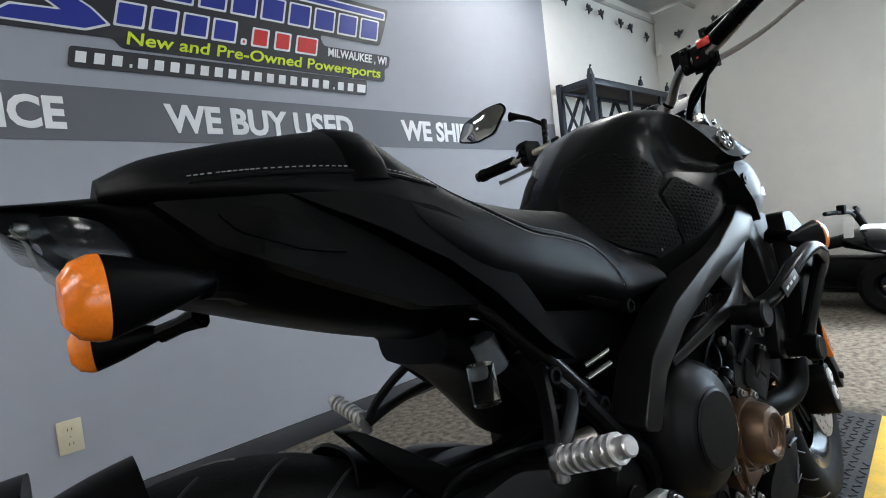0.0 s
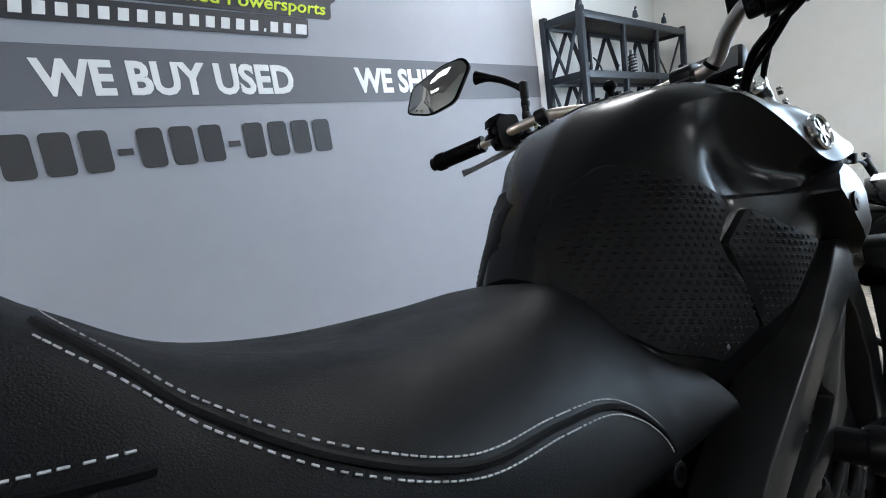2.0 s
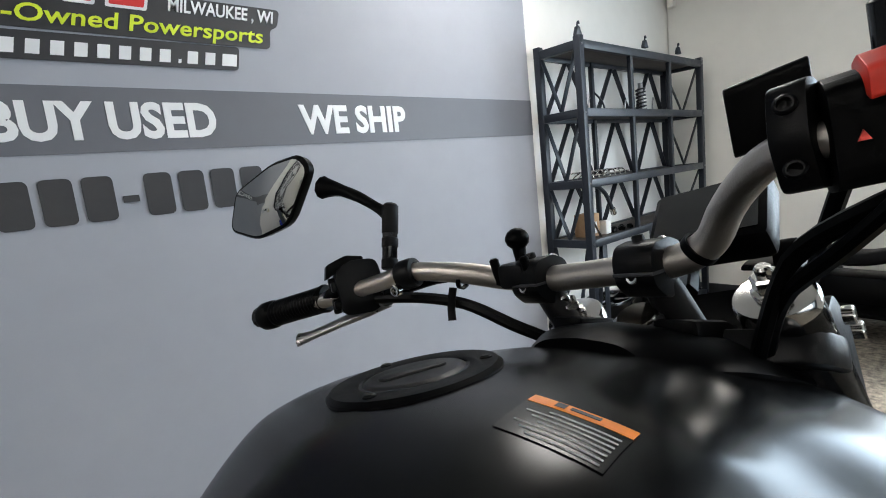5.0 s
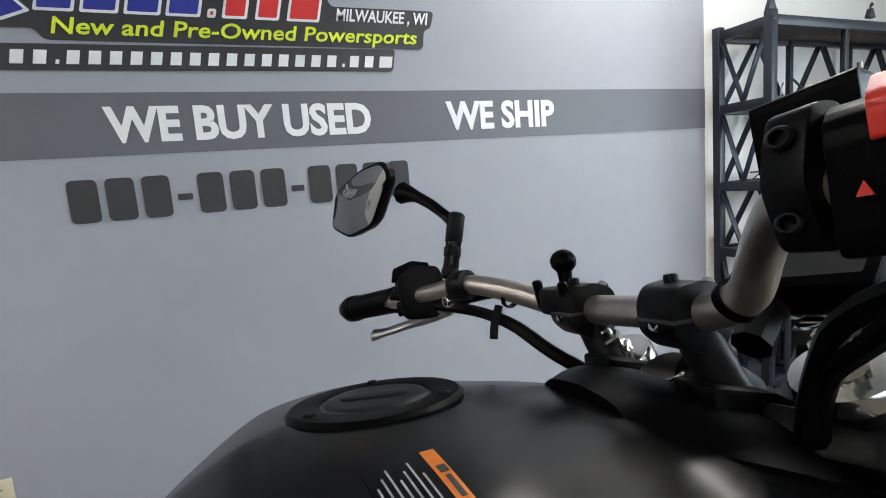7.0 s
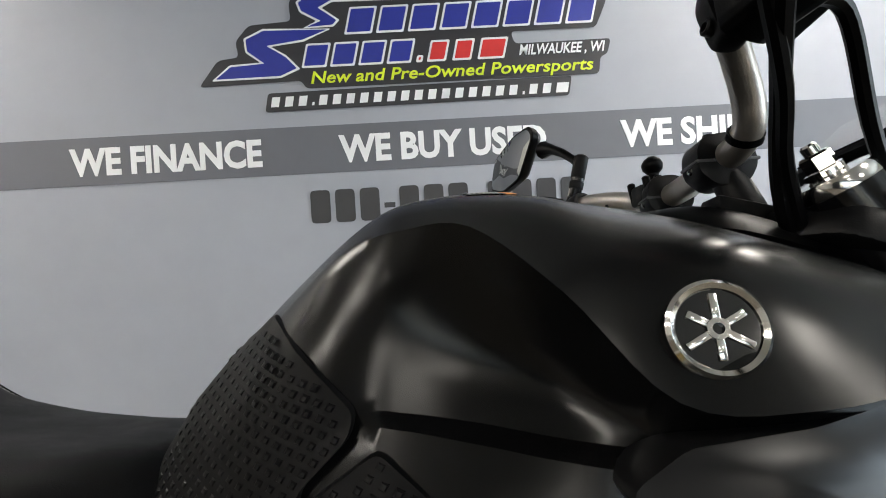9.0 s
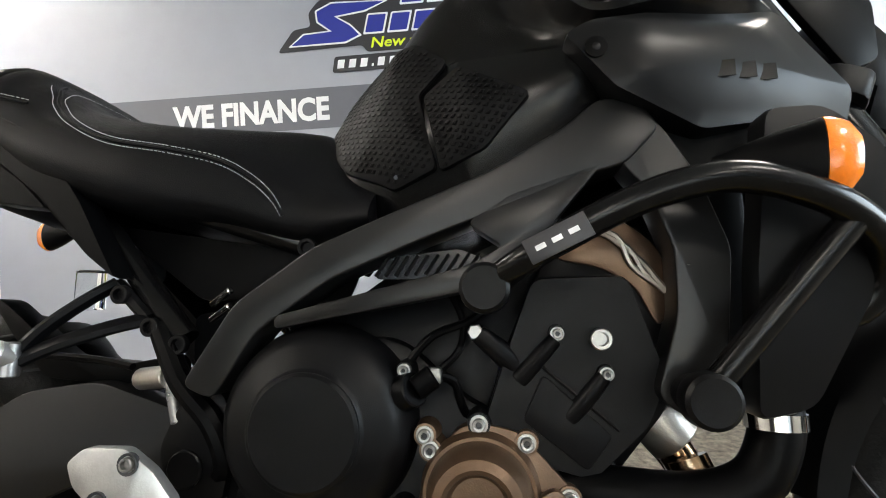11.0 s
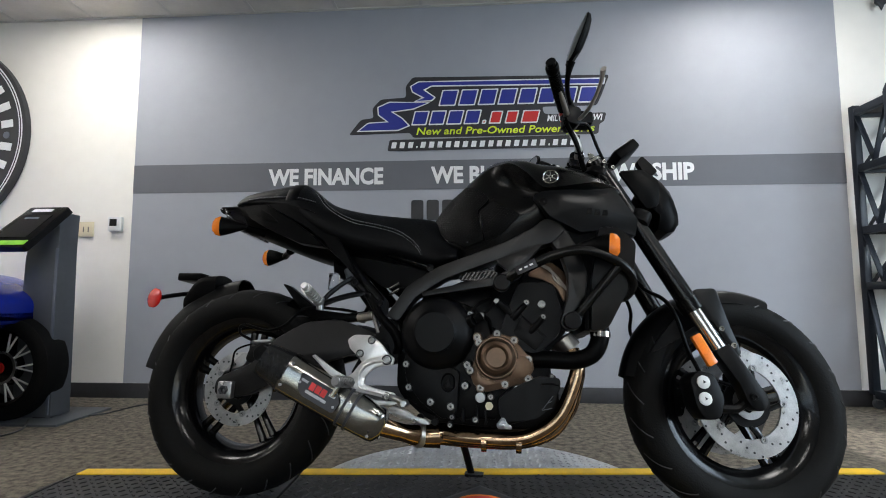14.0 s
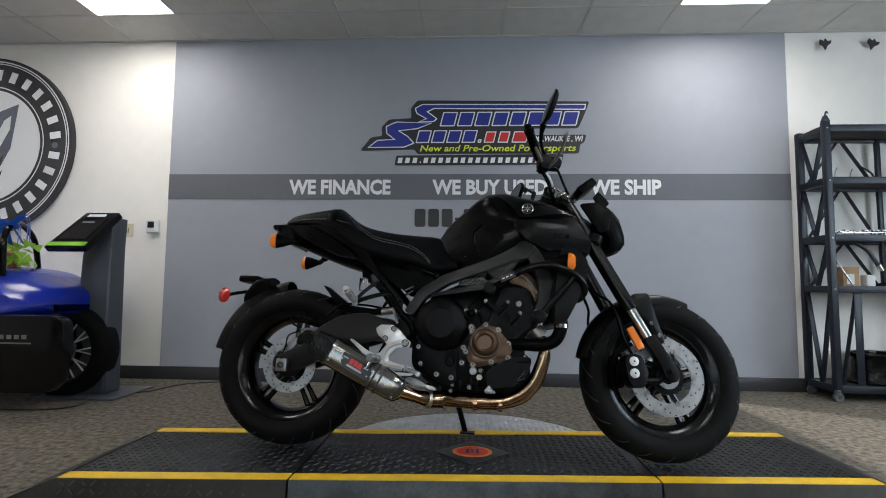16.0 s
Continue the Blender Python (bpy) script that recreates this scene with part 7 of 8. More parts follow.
bp("brake_lever", lever([(1.028, -0.195, 1.045), (1.048, -0.235, 1.048), (1.062, -0.285, 1.056), (1.068, -0.330, 1.068), (1.066, -0.365, 1.074)], 0.0078), "titan", None, "grey front brake lever")
bp("lever_perch", rod((1.018, -0.166, 1.047), (1.028, -0.205, 1.045), 0.012), "engine")
bp("lever_perch", rod((1.004, 0.225, 1.008), (1.014, 0.262, 1.002), 0.010), "engine")
bp("brake_reservoir", moved(prism(rounded([(-0.03, -0.024), (0.03, -0.024), (0.034, 0.02), (-0.03, 0.026)], 0.006, 3), -0.024, 0.024, 0.004), pose(1.048, -0.138, 1.084, 0, -8, 18) @ Matrix.Scale(0.82, 4)), "plastic", None, "black front brake fluid reservoir")
bp("reservoir_bolt", bolt((0.9855, -0.164, 1.074), 0.0048, 0.004, (-1, -0.2, 0.2)), "engine")
bp("reservoir_bolt", bolt((0.9855, -0.164, 1.043), 0.0048, 0.004, (-1, -0.2, 0.2)), "engine")
bp("master_clamp", prism(rounded([(0.989, 1.032), (0.985, 1.044), (0.981, 1.058), (0.985, 1.073), (0.989, 1.085), (1.004, 1.086), (1.016, 1.072), (1.018, 1.046), (1.004, 1.031)], 0.005, 3), -0.172, -0.156, 0.004), "engine")


# mirrors
def mirror_head(m, glass_only=False):
    o = [(-0.078, -0.028), (-0.052, 0.030), (0.02, 0.050), (0.066, 0.046), (0.078, 0.022), (0.03, -0.046), (-0.028, -0.052)]
    if glass_only:
        bm = bmesh.new()
        rim = rounded([(a * 0.93, b * 0.91) for a, b in o], 0.012, 4)
        rows = [[bm.verts.new(m @ Vector((-0.0082 - (1 - k * k) * 0.0035, a * k, b * k))) for a, b in rim] for k in (1.0, 0.85, 0.7, 0.55, 0.4, 0.25, 0.12)]
        for p, q in zip(rows, rows[1:]):
            for k in range(len(rim)):
                j = (k + 1) % len(rim)
                bm.faces.new((p[k], p[j], q[j], q[k]))
        bm.faces.new(rows[-1])
        bmesh.ops.recalc_face_normals(bm, faces=bm.faces)
        return bm
    bm = bmesh.new()
    pts = rounded(o, 0.014, 4)
    rows = []
    for d, s in ((-0.008, 0.96), (-0.006, 1.0), (0.004, 0.97), (0.014, 0.80), (0.021, 0.5), (0.023, 0.1)):
        rows.append([bm.verts.new(m @ Vector((d, a * s, b * s))) for a, b in pts])
    for p, q in zip(rows, rows[1:]):
        for k in range(len(pts)):
            j = (k + 1) % len(pts)
            bm.faces.new((p[k], p[j], q[j], q[k]))
    bm.faces.new(rows[0])
    bm.faces.new(rows[-1])
    bmesh.ops.recalc_face_normals(bm, faces=bm.faces)
    return bm


LM = pose(0.962, 0.412, 1.156, 0, 0, 0) @ Matrix.Rotation(radians(18), 4, "Z") @ Matrix.Diagonal((1.0, -1.12, 0.84, 1))
mir = bp("mirror", mirror_head(LM), "plastic", None, "black angular rear-view mirror")
bp("mirror_glass", mirror_head(LM, True), "mirror", mir, "mirror glass")
bp("mirror_stalk", tube([(0.998, 0.335, 1.150), (1.006, 0.306, 1.138), (1.020, 0.258, 1.108), (1.024, 0.240, 1.096)], 0.007, 10, 4, radii=[0.014, 0.007, 0.006, 0.008]), "plastic", mir)
bp("mirror_post", rod((1.006, 0.224, 1.034), (1.026, 0.231, 1.106), 0.0088), "gloss_black", mir)
for h0, h1 in ((0.0, 0.012), (0.024, 0.036), (0.040, 0.074)):
    d = Vector((0.020, 0.007, 0.072)).normalized()
    p = Vector((1.006, 0.224, 1.034))
    bp("post_collar", rod(p + d * h0, p + d * h1, 0.0098, seg=20), "engine", mir)
turned = ""
RM_ = Matrix(((0.945, 0.327, 0.0, 1.026), (0.045, -0.131, -0.990, -0.312), (-0.324, 0.936, -0.139, 1.246), (0, 0, 0, 1))) @ Matrix.Rotation(radians(14), 4, "Y") @ Matrix.Diagonal((0.8, 0.95, 0.8, 1))
mir = bp("mirror", mirror_head(RM_), "plastic", None, "black angular rear-view mirror turned upright")
bp("mirror_glass", mirror_head(RM_, True), "mirror", mir, "mirror glass")
bp("mirror_stalk", tube([(1.006, -0.304, 1.186), (1.000, -0.290, 1.160), (1.000, -0.258, 1.140), (1.010, -0.205, 1.132), (1.016, -0.186, 1.130)], 0.008, 10, 4, radii=[0.013, 0.008, 0.0068, 0.0068, 0.008]), "plastic", mir)
bp("mirror_post", rod((1.030, -0.176, 1.080), (1.016, -0.180, 1.140), 0.0092), "gloss_black", mir)
turned = "bars"

# phone mount, cables, dash
ball = bp("ball_mount", lathe([(0, 0.016), (0.006, 0.0148), (0.012, 0.0105), (0.0155, 0.004), (0.016, 0.0), (0.0145, -0.007), (0.009, -0.0135), (0.0075, -0.03), (0.009, -0.034), (0, -0.034)], 24, pose(1.038, 0.067, 1.045) @ Matrix.Scale(0.66, 4)), "plastic", None, "black ball-head device mount")
bp("mount_base", block(1.018, 1.048, 0.052, 0.080, 1.000, 1.024, 0.005), "engine", ball)
for y in (0.050, 0.083):
    bp("mount_screw", rod((1.026, y, 1.004), (1.022, y, 1.030), 0.004), "plastic", ball)
bp("wiring", tube([(0.995, 0.245, 1.005), (1.012, 0.18, 0.998), (1.018, 0.12, 0.988), (1.03, 0.075, 0.962), (1.07, 0.045, 0.93)], 0.006, 8), "plastic")
bp("clutch_cable", tube([(1.01, 0.235, 1.005), (1.04, 0.16, 1.012), (1.07, 0.09, 1.0), (1.11, 0.06, 0.92)], 0.0045, 8), "plastic")
bp("throttle_cable", tube([(0.99, -0.21, 1.035), (1.02, -0.17, 1.0), (1.045, -0.125, 0.96), (1.08, -0.09, 0.89)], 0.005, 8), "plastic")
bp("brake_line", tube([(1.02, -0.19, 1.04), (1.06, -0.17, 1.045), (1.09, -0.14, 0.99), (1.13, -0.10, 0.92), (1.17, -0.03, 0.80)], 0.005, 8), "plastic")
bp("right_wiring", tube([(0.995, -0.215, 1.03), (1.03, -0.15, 1.0), (1.045, -0.115, 0.95), (1.09, -0.07, 0.87)], 0.006, 8), "plastic")
bp("cable_tie", lathe([(0.0100, -0.002), (0.0118, -0.002), (0.0118, 0.002), (0.0100, 0.002), (0.0100, -0.002)], 18, along((1.022, 0.120, 1.014), (1.014, 0.150, 1.024))), "plastic")
bp("cable_tie_tail", tube([(1.012, 0.126, 1.006), (1.004, 0.124, 0.990), (1.000, 0.122, 0.976)], 0.002, 6, 3, flat=2.0), "plastic")
turned = "fork"
dash = bp("instrument_panel", moved(block(-0.042, 0.042, -0.052, 0.052, -0.022, 0.012, 0.008), pose(1.19, -0.02, 1.040, 0, -38, 0)), "plastic", None, "black instrument panel")
bp("display", moved(block(-0.034, 0.034, -0.044, 0.044, 0.0122, 0.0135), pose(1.19, -0.02, 1.040, 0, -38, 0)), "screen", dash)
bp("panel_bracket", tube([(1.13, 0, 0.985), (1.165, 0, 1.01), (1.19, -0.02, 1.028)], 0.014, 8, 3), "engine", dash)
bp("fly_screen", shell([(1.216, 0.988), (1.233, 1.010), (1.262, 0.980), (1.278, 0.958), (1.262, 0.945), (1.236, 0.947)], lambda x, z: -0.075, 0.02, 4, 0.008), "plastic")
head = bp("headlight", moved(loft([
    (1.243, [(0, 0.925), (0.05, 0.922), (0.068, 0.90), (0.068, 0.855), (0.05, 0.83), (0, 0.825)]),
    (1.276, [(0, 0.972), (0.055, 0.970), (0.082, 0.92), (0.082, 0.81), (0.055, 0.768), (0, 0.763)]),
    (1.308, [(0, 0.945), (0.055, 0.941), (0.080, 0.89), (0.080, 0.80), (0.055, 0.757), (0, 0.754)]),
    (1.336, [(0, 0.916), (0.046, 0.912), (0.066, 0.87), (0.066, 0.80), (0.046, 0.766), (0, 0.763)]),
    (1.351, [(0, 0.842), (0.040, 0.840), (0.054, 0.832), (0.054, 0.80), (0.040, 0.788), (0, 0.786)]),
], 1, 1), Matrix.Translation((1.245, 0, 0.865)) @ Matrix.Scale(0.88, 4) @ Matrix.Translation((-1.245, 0, -0.865))), "plastic", None, "black headlight shell")
bp("headlight_lens", moved(shell([(-0.045, 0.795), (0.045, 0.795), (0.047, 0.837), (-0.047, 0.837)], lambda x, z: 0.0, 0.01, 4, 0.008), Matrix.Translation((1.342, 0, 0.10)) @ Matrix.Rotation(radians(90), 4, "Z") @ Matrix.Scale(0.88, 4)), "screen", head, "dark clear headlight lens")
both("headlight_bracket", lambda: prism(rounded([(1.15, 0.945), (1.22, 0.955), (1.27, 0.92), (1.262, 0.84), (1.225, 0.825), (1.19, 0.88)], 0.012, 3), -0.092, -0.08, 0.004), "plastic")
for s in (-1, 1):
    for x, z in ((1.100, 0.962), (1.125, 0.945)):
        bp("yoke_bolt", bolt((x, s * 0.112, z), 0.0065, 0.005, (0, s, 0)), "chrome")

turned = ""

# ---------------------------------------------------------------- steel shelf unit
def shelf_unit():
    s = thing("shelf_unit", "black steel industrial shelf unit on casters with truss ends", "shelf")
    x0, x1, y0, y1 = 3.20, 4.88, 1.85, 2.165
    zs = (0.10, 0.768, 1.118, 1.517, 1.885)
    t = 0.042
    xs = (x0, x0 + 0.56, x0 + 1.10, x1 - t)
    for x in (x0, x1 - t):
        for y in (y0, y1 - t):
            part("post", block(x, x + t, y, y + t, 0.085, 1.92, 0.003), M["steel_black"], s)
    for x in xs[1:3]:
        for y in (y0, y1 - t):
            part("post", block(x, x + t * 0.7, y + 0.002, y + t * 0.7, 0.77, 1.885, 0.003), M["steel_black"], s)
    for k, z in enumerate(zs):
        part("shelf_rail", block(x0 + t, x1 - t, y0 + 0.001, y0 + 0.03, z - 0.035, z + 0.012, 0.003), M["steel_black"], s)
        part("shelf_rail", block(x0 + t, x1 - t, y1 - 0.03, y1 - 0.001, z - 0.035, z + 0.012, 0.003), M["steel_black"], s)
        for x in (x0, x1 - t):
            part("end_rail", block(x + 0.002, x + t - 0.002, y0 + t, y1 - t, z - 0.035, z + 0.012, 0.003), M["steel_black"], s)
        part("shelf_board", block(x0 + t, x1 - t, y0 + 0.03, y1 - 0.03, z - 0.012, z + 0.004, 0.002), M["wood_dark" if k else "steel_black"], s, "dark stained shelf board")

    def strap(a, b, w=0.034):
        a, b = Vector(a), Vector(b)
        m = along(a, b)
        return moved(block(-w / 2, w / 2, -0.003, 0.003, 0, (b - a).length, 0.0015), m)

    # slanted braces between shelves, on the ends and along the back
    for x in (x0 + t / 2, x1 - t / 2):
        for a, b in zip(zs, zs[1:]):
            ym = (y0 + y1) / 2
            part("brace", strap((x, y0 + t, b - 0.035), (x, ym, a + 0.012)), M["steel_black"], s)
            part("brace", strap((x, y1 - t, b - 0.035), (x, ym, a + 0.012)), M["steel_black"], s)
    for xa, xb in zip(xs, xs[1:]):
        for a, b in zip(zs[1:], zs[2:]):
            xm = (xa + xb) / 2 + 0.02
            part("brace", strap((xm - 0.01, y1 - 0.02, b - 0.035), (xa + t + 0.02, y1 - 0.02, a + 0.012)), M["steel_black"], s)
            part("brace", strap((xm + 0.03, y1 - 0.02, b - 0.035), (xb - 0.02, y1 - 0.02, a + 0.012)), M["steel_black"], s)
    part("brace", strap((x0 + 0.19, y0 + 0.05, 0.73), (x0 + 0.08, y0 + 0.05, 0.115)), M["steel_black"], s)
    part("brace", strap((x1 - 0.19, y0 + 0.05, 0.73), (x1 - 0.08, y0 + 0.05, 0.115)), M["steel_black"], s)
    for x in (x0 + 0.19, x0 + 0.8, x0 + 1.4):
        part("brace", strap((x, y0 + 0.035, 0.73), (x, y0 + 0.035, 0.115), 0.05), M["steel_black"], s)
    for x in (x0 + 0.03, x1 - 0.03):
        for y in (y0 + 0.03, y1 - 0.03):
            c = part("caster", lathe([(0.006, -0.012), (0.03, -0.012), (0.032, -0.008), (0.032, 0.008), (0.03, 0.012), (0.006, 0.012), (0.006, -0.012)], 20, pose(x, y, 0.032, 90, 0, 0)), M["kiosk_grey"], s)
            part("caster_fork", block(x - 0.018, x + 0.018, y - 0.018, y + 0.018, 0.05, 0.088, 0.004), M["alloy"], c)
    for z in zs[1:]:
        for x in (x0 + t / 2, x1 - t / 2):
            part("shelf_bolt", bolt((x, y0, z - 0.012), 0.006, 0.004), M["alloy"], s)


shelf_unit()
for x in (3.225, 4.0, 4.5):
    h = thing("steel_hook", "small black hook-shaped bracket standing on the shelf top", "hook", "shelf hooks")
    part("base", moved(prism(rounded([(-0.028, 0), (0.03, 0), (0.008, 0.045), (-0.006, 0.05)], 0.006, 2), -0.012, 0.012, 0.002), pose(x, 1.875, 1.92)), M["steel_black"], h)
    part("hook", tube([(x, 1.875, 1.96), (x + 0.004, 1.875, 1.985), (x + 0.014, 1.875, 1.995), (x + 0.02, 1.875, 1.982)], 0.005, 8, 4), M["steel_black"], h)

# goods on the shelves
shock = thing("shock_absorber", "coil-over shock absorber standing on the shelf", "shock absorber", at=pose(0.580, 0.02, 0.132))
part("body", rod((3.60, 1.98, 1.389), (3.585, 1.98, 1.60), 0.016), M["alloy"], shock)
part("spring", tube([(3.598 - 0.012 * k / 60 + 0.03 * math.cos(k * 0.75), 1.98 + 0.03 * math.sin(k * 0.75), 1.40 + 0.17 * k / 60) for k in range(61)], 0.006, 6, 2), M["letter_dark"], shock)
for k, (x, h, r) in enumerate(((3.10, 0.10, 4), (3.17, 0.09, 4), (3.46, 0.085, 5), (3.72, 0.11, 5))):
    l = thing("brake_lever_part", "small metal lever standing on the shelf", "lever", "spare levers", at=pose(0.24 + 0.5 * (x - 3.1), 0.02, 0.132))
    part("lever", tube([(x, 1.95, 1.389), (x + 0.004, 1.95, 1.389 + h * 0.6), (x + 0.02, 1.95, 1.389 + h)], r / 1000, 8, 4), M["alloy"], l)
bentrod = thing("bent_rod", "bent dark metal rod leaning on the shelf", "rod", at=pose(0.300, 0.02, 0.132))
part("rod", tube([(3.17, 1.92, 1.50), (3.22, 1.92, 1.475), (3.28, 1.93, 1.44), (3.30, 1.93, 1.392)], 0.006, 8, 4), M["steel_black"], bentrod)
rack = thing("luggage_rack", "chromed wire luggage rack lying on the shelf", "rack", at=pose(0.200, 0.02, 0.098))
for k in range(7):
    x = 3.14 + 0.062 * k
    part("wire", tube([(x, 1.88, 1.026), (x + 0.002, 1.885, 1.055), (x + 0.03, 1.92, 1.07), (x + 0.045, 2.0, 1.07), (x + 0.045, 2.06, 1.03)], 0.004, 7, 4), M["chrome"], rack)
for y, z in ((1.885, 1.05), (1.93, 1.072), (2.02, 1.072)):
    part("rail", rod((3.12, y, z), (3.57, y, z), 0.005), M["chrome"], rack)
hose_ = thing("curved_hose", "curved black hose with a chrome end hanging on the shelf", "hose", at=pose(0.240, 0.02, 0.113))
part("tube", tube([(3.10, 1.93, 0.98), (3.18, 1.92, 0.97), (3.26, 1.91, 0.92), (3.30, 1.90, 0.85), (3.33, 1.90, 0.80)], 0.013, 10), M["steel_black"], hose_)
part("ferrule", rod((3.325, 1.90, 0.815), (3.345, 1.90, 0.775), 0.018), M["chrome"], hose_)
box_ = thing("cardboard_box", "small brown cardboard box on the shelf", "box", at=pose(0.250, 0.02, 0.113))
part("carton", block(3.10, 3.21, 1.93, 2.04, 0.660, 0.80, 0.003), M["cardboard"], box_)
part("label", block(3.125, 3.175, 1.9285, 1.93, 0.68, 0.75), M["paper"], box_)
pack = thing("parts_packet", "clear plastic packet of small parts on the shelf", "packet", at=pose(0.270, 0.02, 0.113))
part("packet", block(3.215, 3.275, 1.90, 1.96, 0.660, 0.745, 0.008), M["paper"], pack)
strip = thing("chrome_strip", "polished metal strip leaning on the box", "strip", at=pose(0.240, 0.02, 0.113))
part("bar", moved(block(-0.009, 0.009, -0.003, 0.003, 0, 0.20, 0.002), along((3.135, 1.875, 0.664), (3.06, 1.90, 0.82))), M["chrome"], strip)
clut = thing("spare_clamps", "heap of black handlebar clamps on the shelf", "parts", kind="", at=pose(0.280, 0.02, 0.113))
for k in range(7):
    part("clamp", moved(prism(rounded([(-0.02, 0), (0.02, 0), (0.022, 0.018), (0.0, 0.03), (-0.022, 0.018)], 0.005, 2), -0.012, 0.012, 0.002), pose(3.29 + 0.034 * k, 1.90 + 0.02 * (k % 3), 0.660, 0, 0, 40 * k)), M["plastic"], clut)
rimw = thing("spare_wheel_rim", "black bare wheel rim lying on the bottom shelf", "wheel rim", at=pose(0.260, 0.02, 0.000))
part("barrel", lathe([(0.20, 0.0), (0.225, 0.0), (0.228, 0.012), (0.205, 0.03), (0.195, 0.09), (0.20, 0.17), (0.222, 0.19), (0.228, 0.2), (0.222, 0.212), (0.20, 0.21), (0.188, 0.17), (0.183, 0.09), (0.192, 0.03), (0.20, 0.0)], 48, pose(3.38, 2.0, 0.107) @ Matrix.Diagonal((1, 0.62, 1, 1))), M["gloss_black"], rimw)
for k in range(5):
    a = 2 * math.pi * k / 5 + 0.3
    part("spoke", tube([(3.38, 2.0, 0.30), (3.38 + 0.19 * math.cos(a), 2.0 + 0.118 * math.sin(a), 0.30)], 0.012, 8, 2), M["gloss_black"], rimw)
part("hub", rod((3.38, 2.0, 0.27), (3.38, 2.0, 0.33), 0.035), M["gloss_black"], rimw)
rim2 = thing("spare_wheel_rim", "black bare wheel rim lying on the bottom shelf", "wheel rim", at=pose(0.450, 0.02, 0.000))
part("barrel", lathe([(0.17, 0.0), (0.195, 0.0), (0.175, 0.03), (0.165, 0.09), (0.17, 0.17), (0.195, 0.205), (0.19, 0.212), (0.165, 0.20), (0.155, 0.09), (0.165, 0.03), (0.17, 0.0)], 40, pose(3.80, 2.0, 0.107) @ Matrix.Diagonal((1, 0.7, 1, 1))), M["gloss_black"], rim2)


# ---------------------------------------------------------------- touch-screen kiosk
def kiosk():
    k = thing("kiosk", "grey floor-standing touch-screen kiosk with a tilted head", "kiosk", at=pose(0.055, -0.174, 0) @ Matrix.Diagonal((1.16, 1.15, 1.09, 1)))
    y = 1.56
    x0, x1 = -1.685, -1.485
    part("base", block(x0 - 0.13, x1 + 0.14, y - 0.14, y + 0.22, 0.0, 0.012, 0.003), M["kiosk_grey"], k)
    part("column", prism(rounded([(x0, 0.012), (x1 + 0.005, 0.012), (x1 - 0.01, 0.90), (x1 - 0.005, 1.10), (x0 + 0.05, 1.02), (x0 + 0.02, 0.85)], 0.01, 3), y - 0.02, y + 0.10, 0.006), M["kiosk_grey"], k)
    part("column_edge", block(x1 - 0.018, x1 - 0.004, y - 0.026, y - 0.02, 0.03, 0.9, 0.001), M["slate_vinyl"], k)
    m = pose(-1.625, y - 0.075, 1.0, -38, 0, 0) @ Matrix.Diagonal((0.88, 1, 1, 1))
    head_ = part("head", moved(prism(rounded([(-0.165, -0.15), (0.10, -0.15), (0.175, 0.15), (-0.06, 0.15)], 0.012, 3), -0.016, 0.022, 0.005), m), M["gloss_black"], k, "black tilted screen head")
    part("screen", moved(prism([(-0.105, -0.08), (0.075, -0.08), (0.115, 0.085), (-0.045, 0.085)], -0.0185, -0.0165), m), M["screen"], head_)
    part("trim", moved(prism([(-0.158, -0.135), (0.098, -0.135), (0.105, -0.105), (-0.146, -0.105)], -0.0185, -0.0165), m), M["green"], head_, "bright green trim band")
    part("mark", moved(prism([(-0.03, 0.112), (0.09, 0.112), (0.095, 0.132), (-0.022, 0.132)], -0.0185, -0.0165), m), M["letter_white"], head_)
    part("mark", moved(prism([(-0.035, 0.055), (0.05, 0.055), (0.052, 0.068), (-0.03, 0.068)], -0.0195, -0.0185), m), M["slate_vinyl"], head_)
    c = thing("power_cable", "black power cable lying on the carpet", "cable", at=pose(-0.3, 0.02, 0))
    part("cord", tube([(-1.42, 1.50, 0.02), (-1.33, 1.36, 0.006), (-1.36, 1.22, 0.006), (-1.6, 1.17, 0.006), (-2.0, 1.2, 0.006), (-2.5, 1.25, 0.006)], 0.005, 7, 8), M["letter_dark"], c)
    c = thing("power_cable", "black power cable lying on the carpet", "cable", at=pose(-0.3, 0.02, 0))
    part("cord", tube([(-1.45, 1.56, 0.02), (-1.3, 1.62, 0.006), (-1.15, 1.72, 0.006), (-1.05, 1.98, 0.006), (-0.7, 2.12, 0.006), (-0.2, 2.15, 0.006)], 0.004, 7, 8), M["letter_dark"], c)


kiosk()


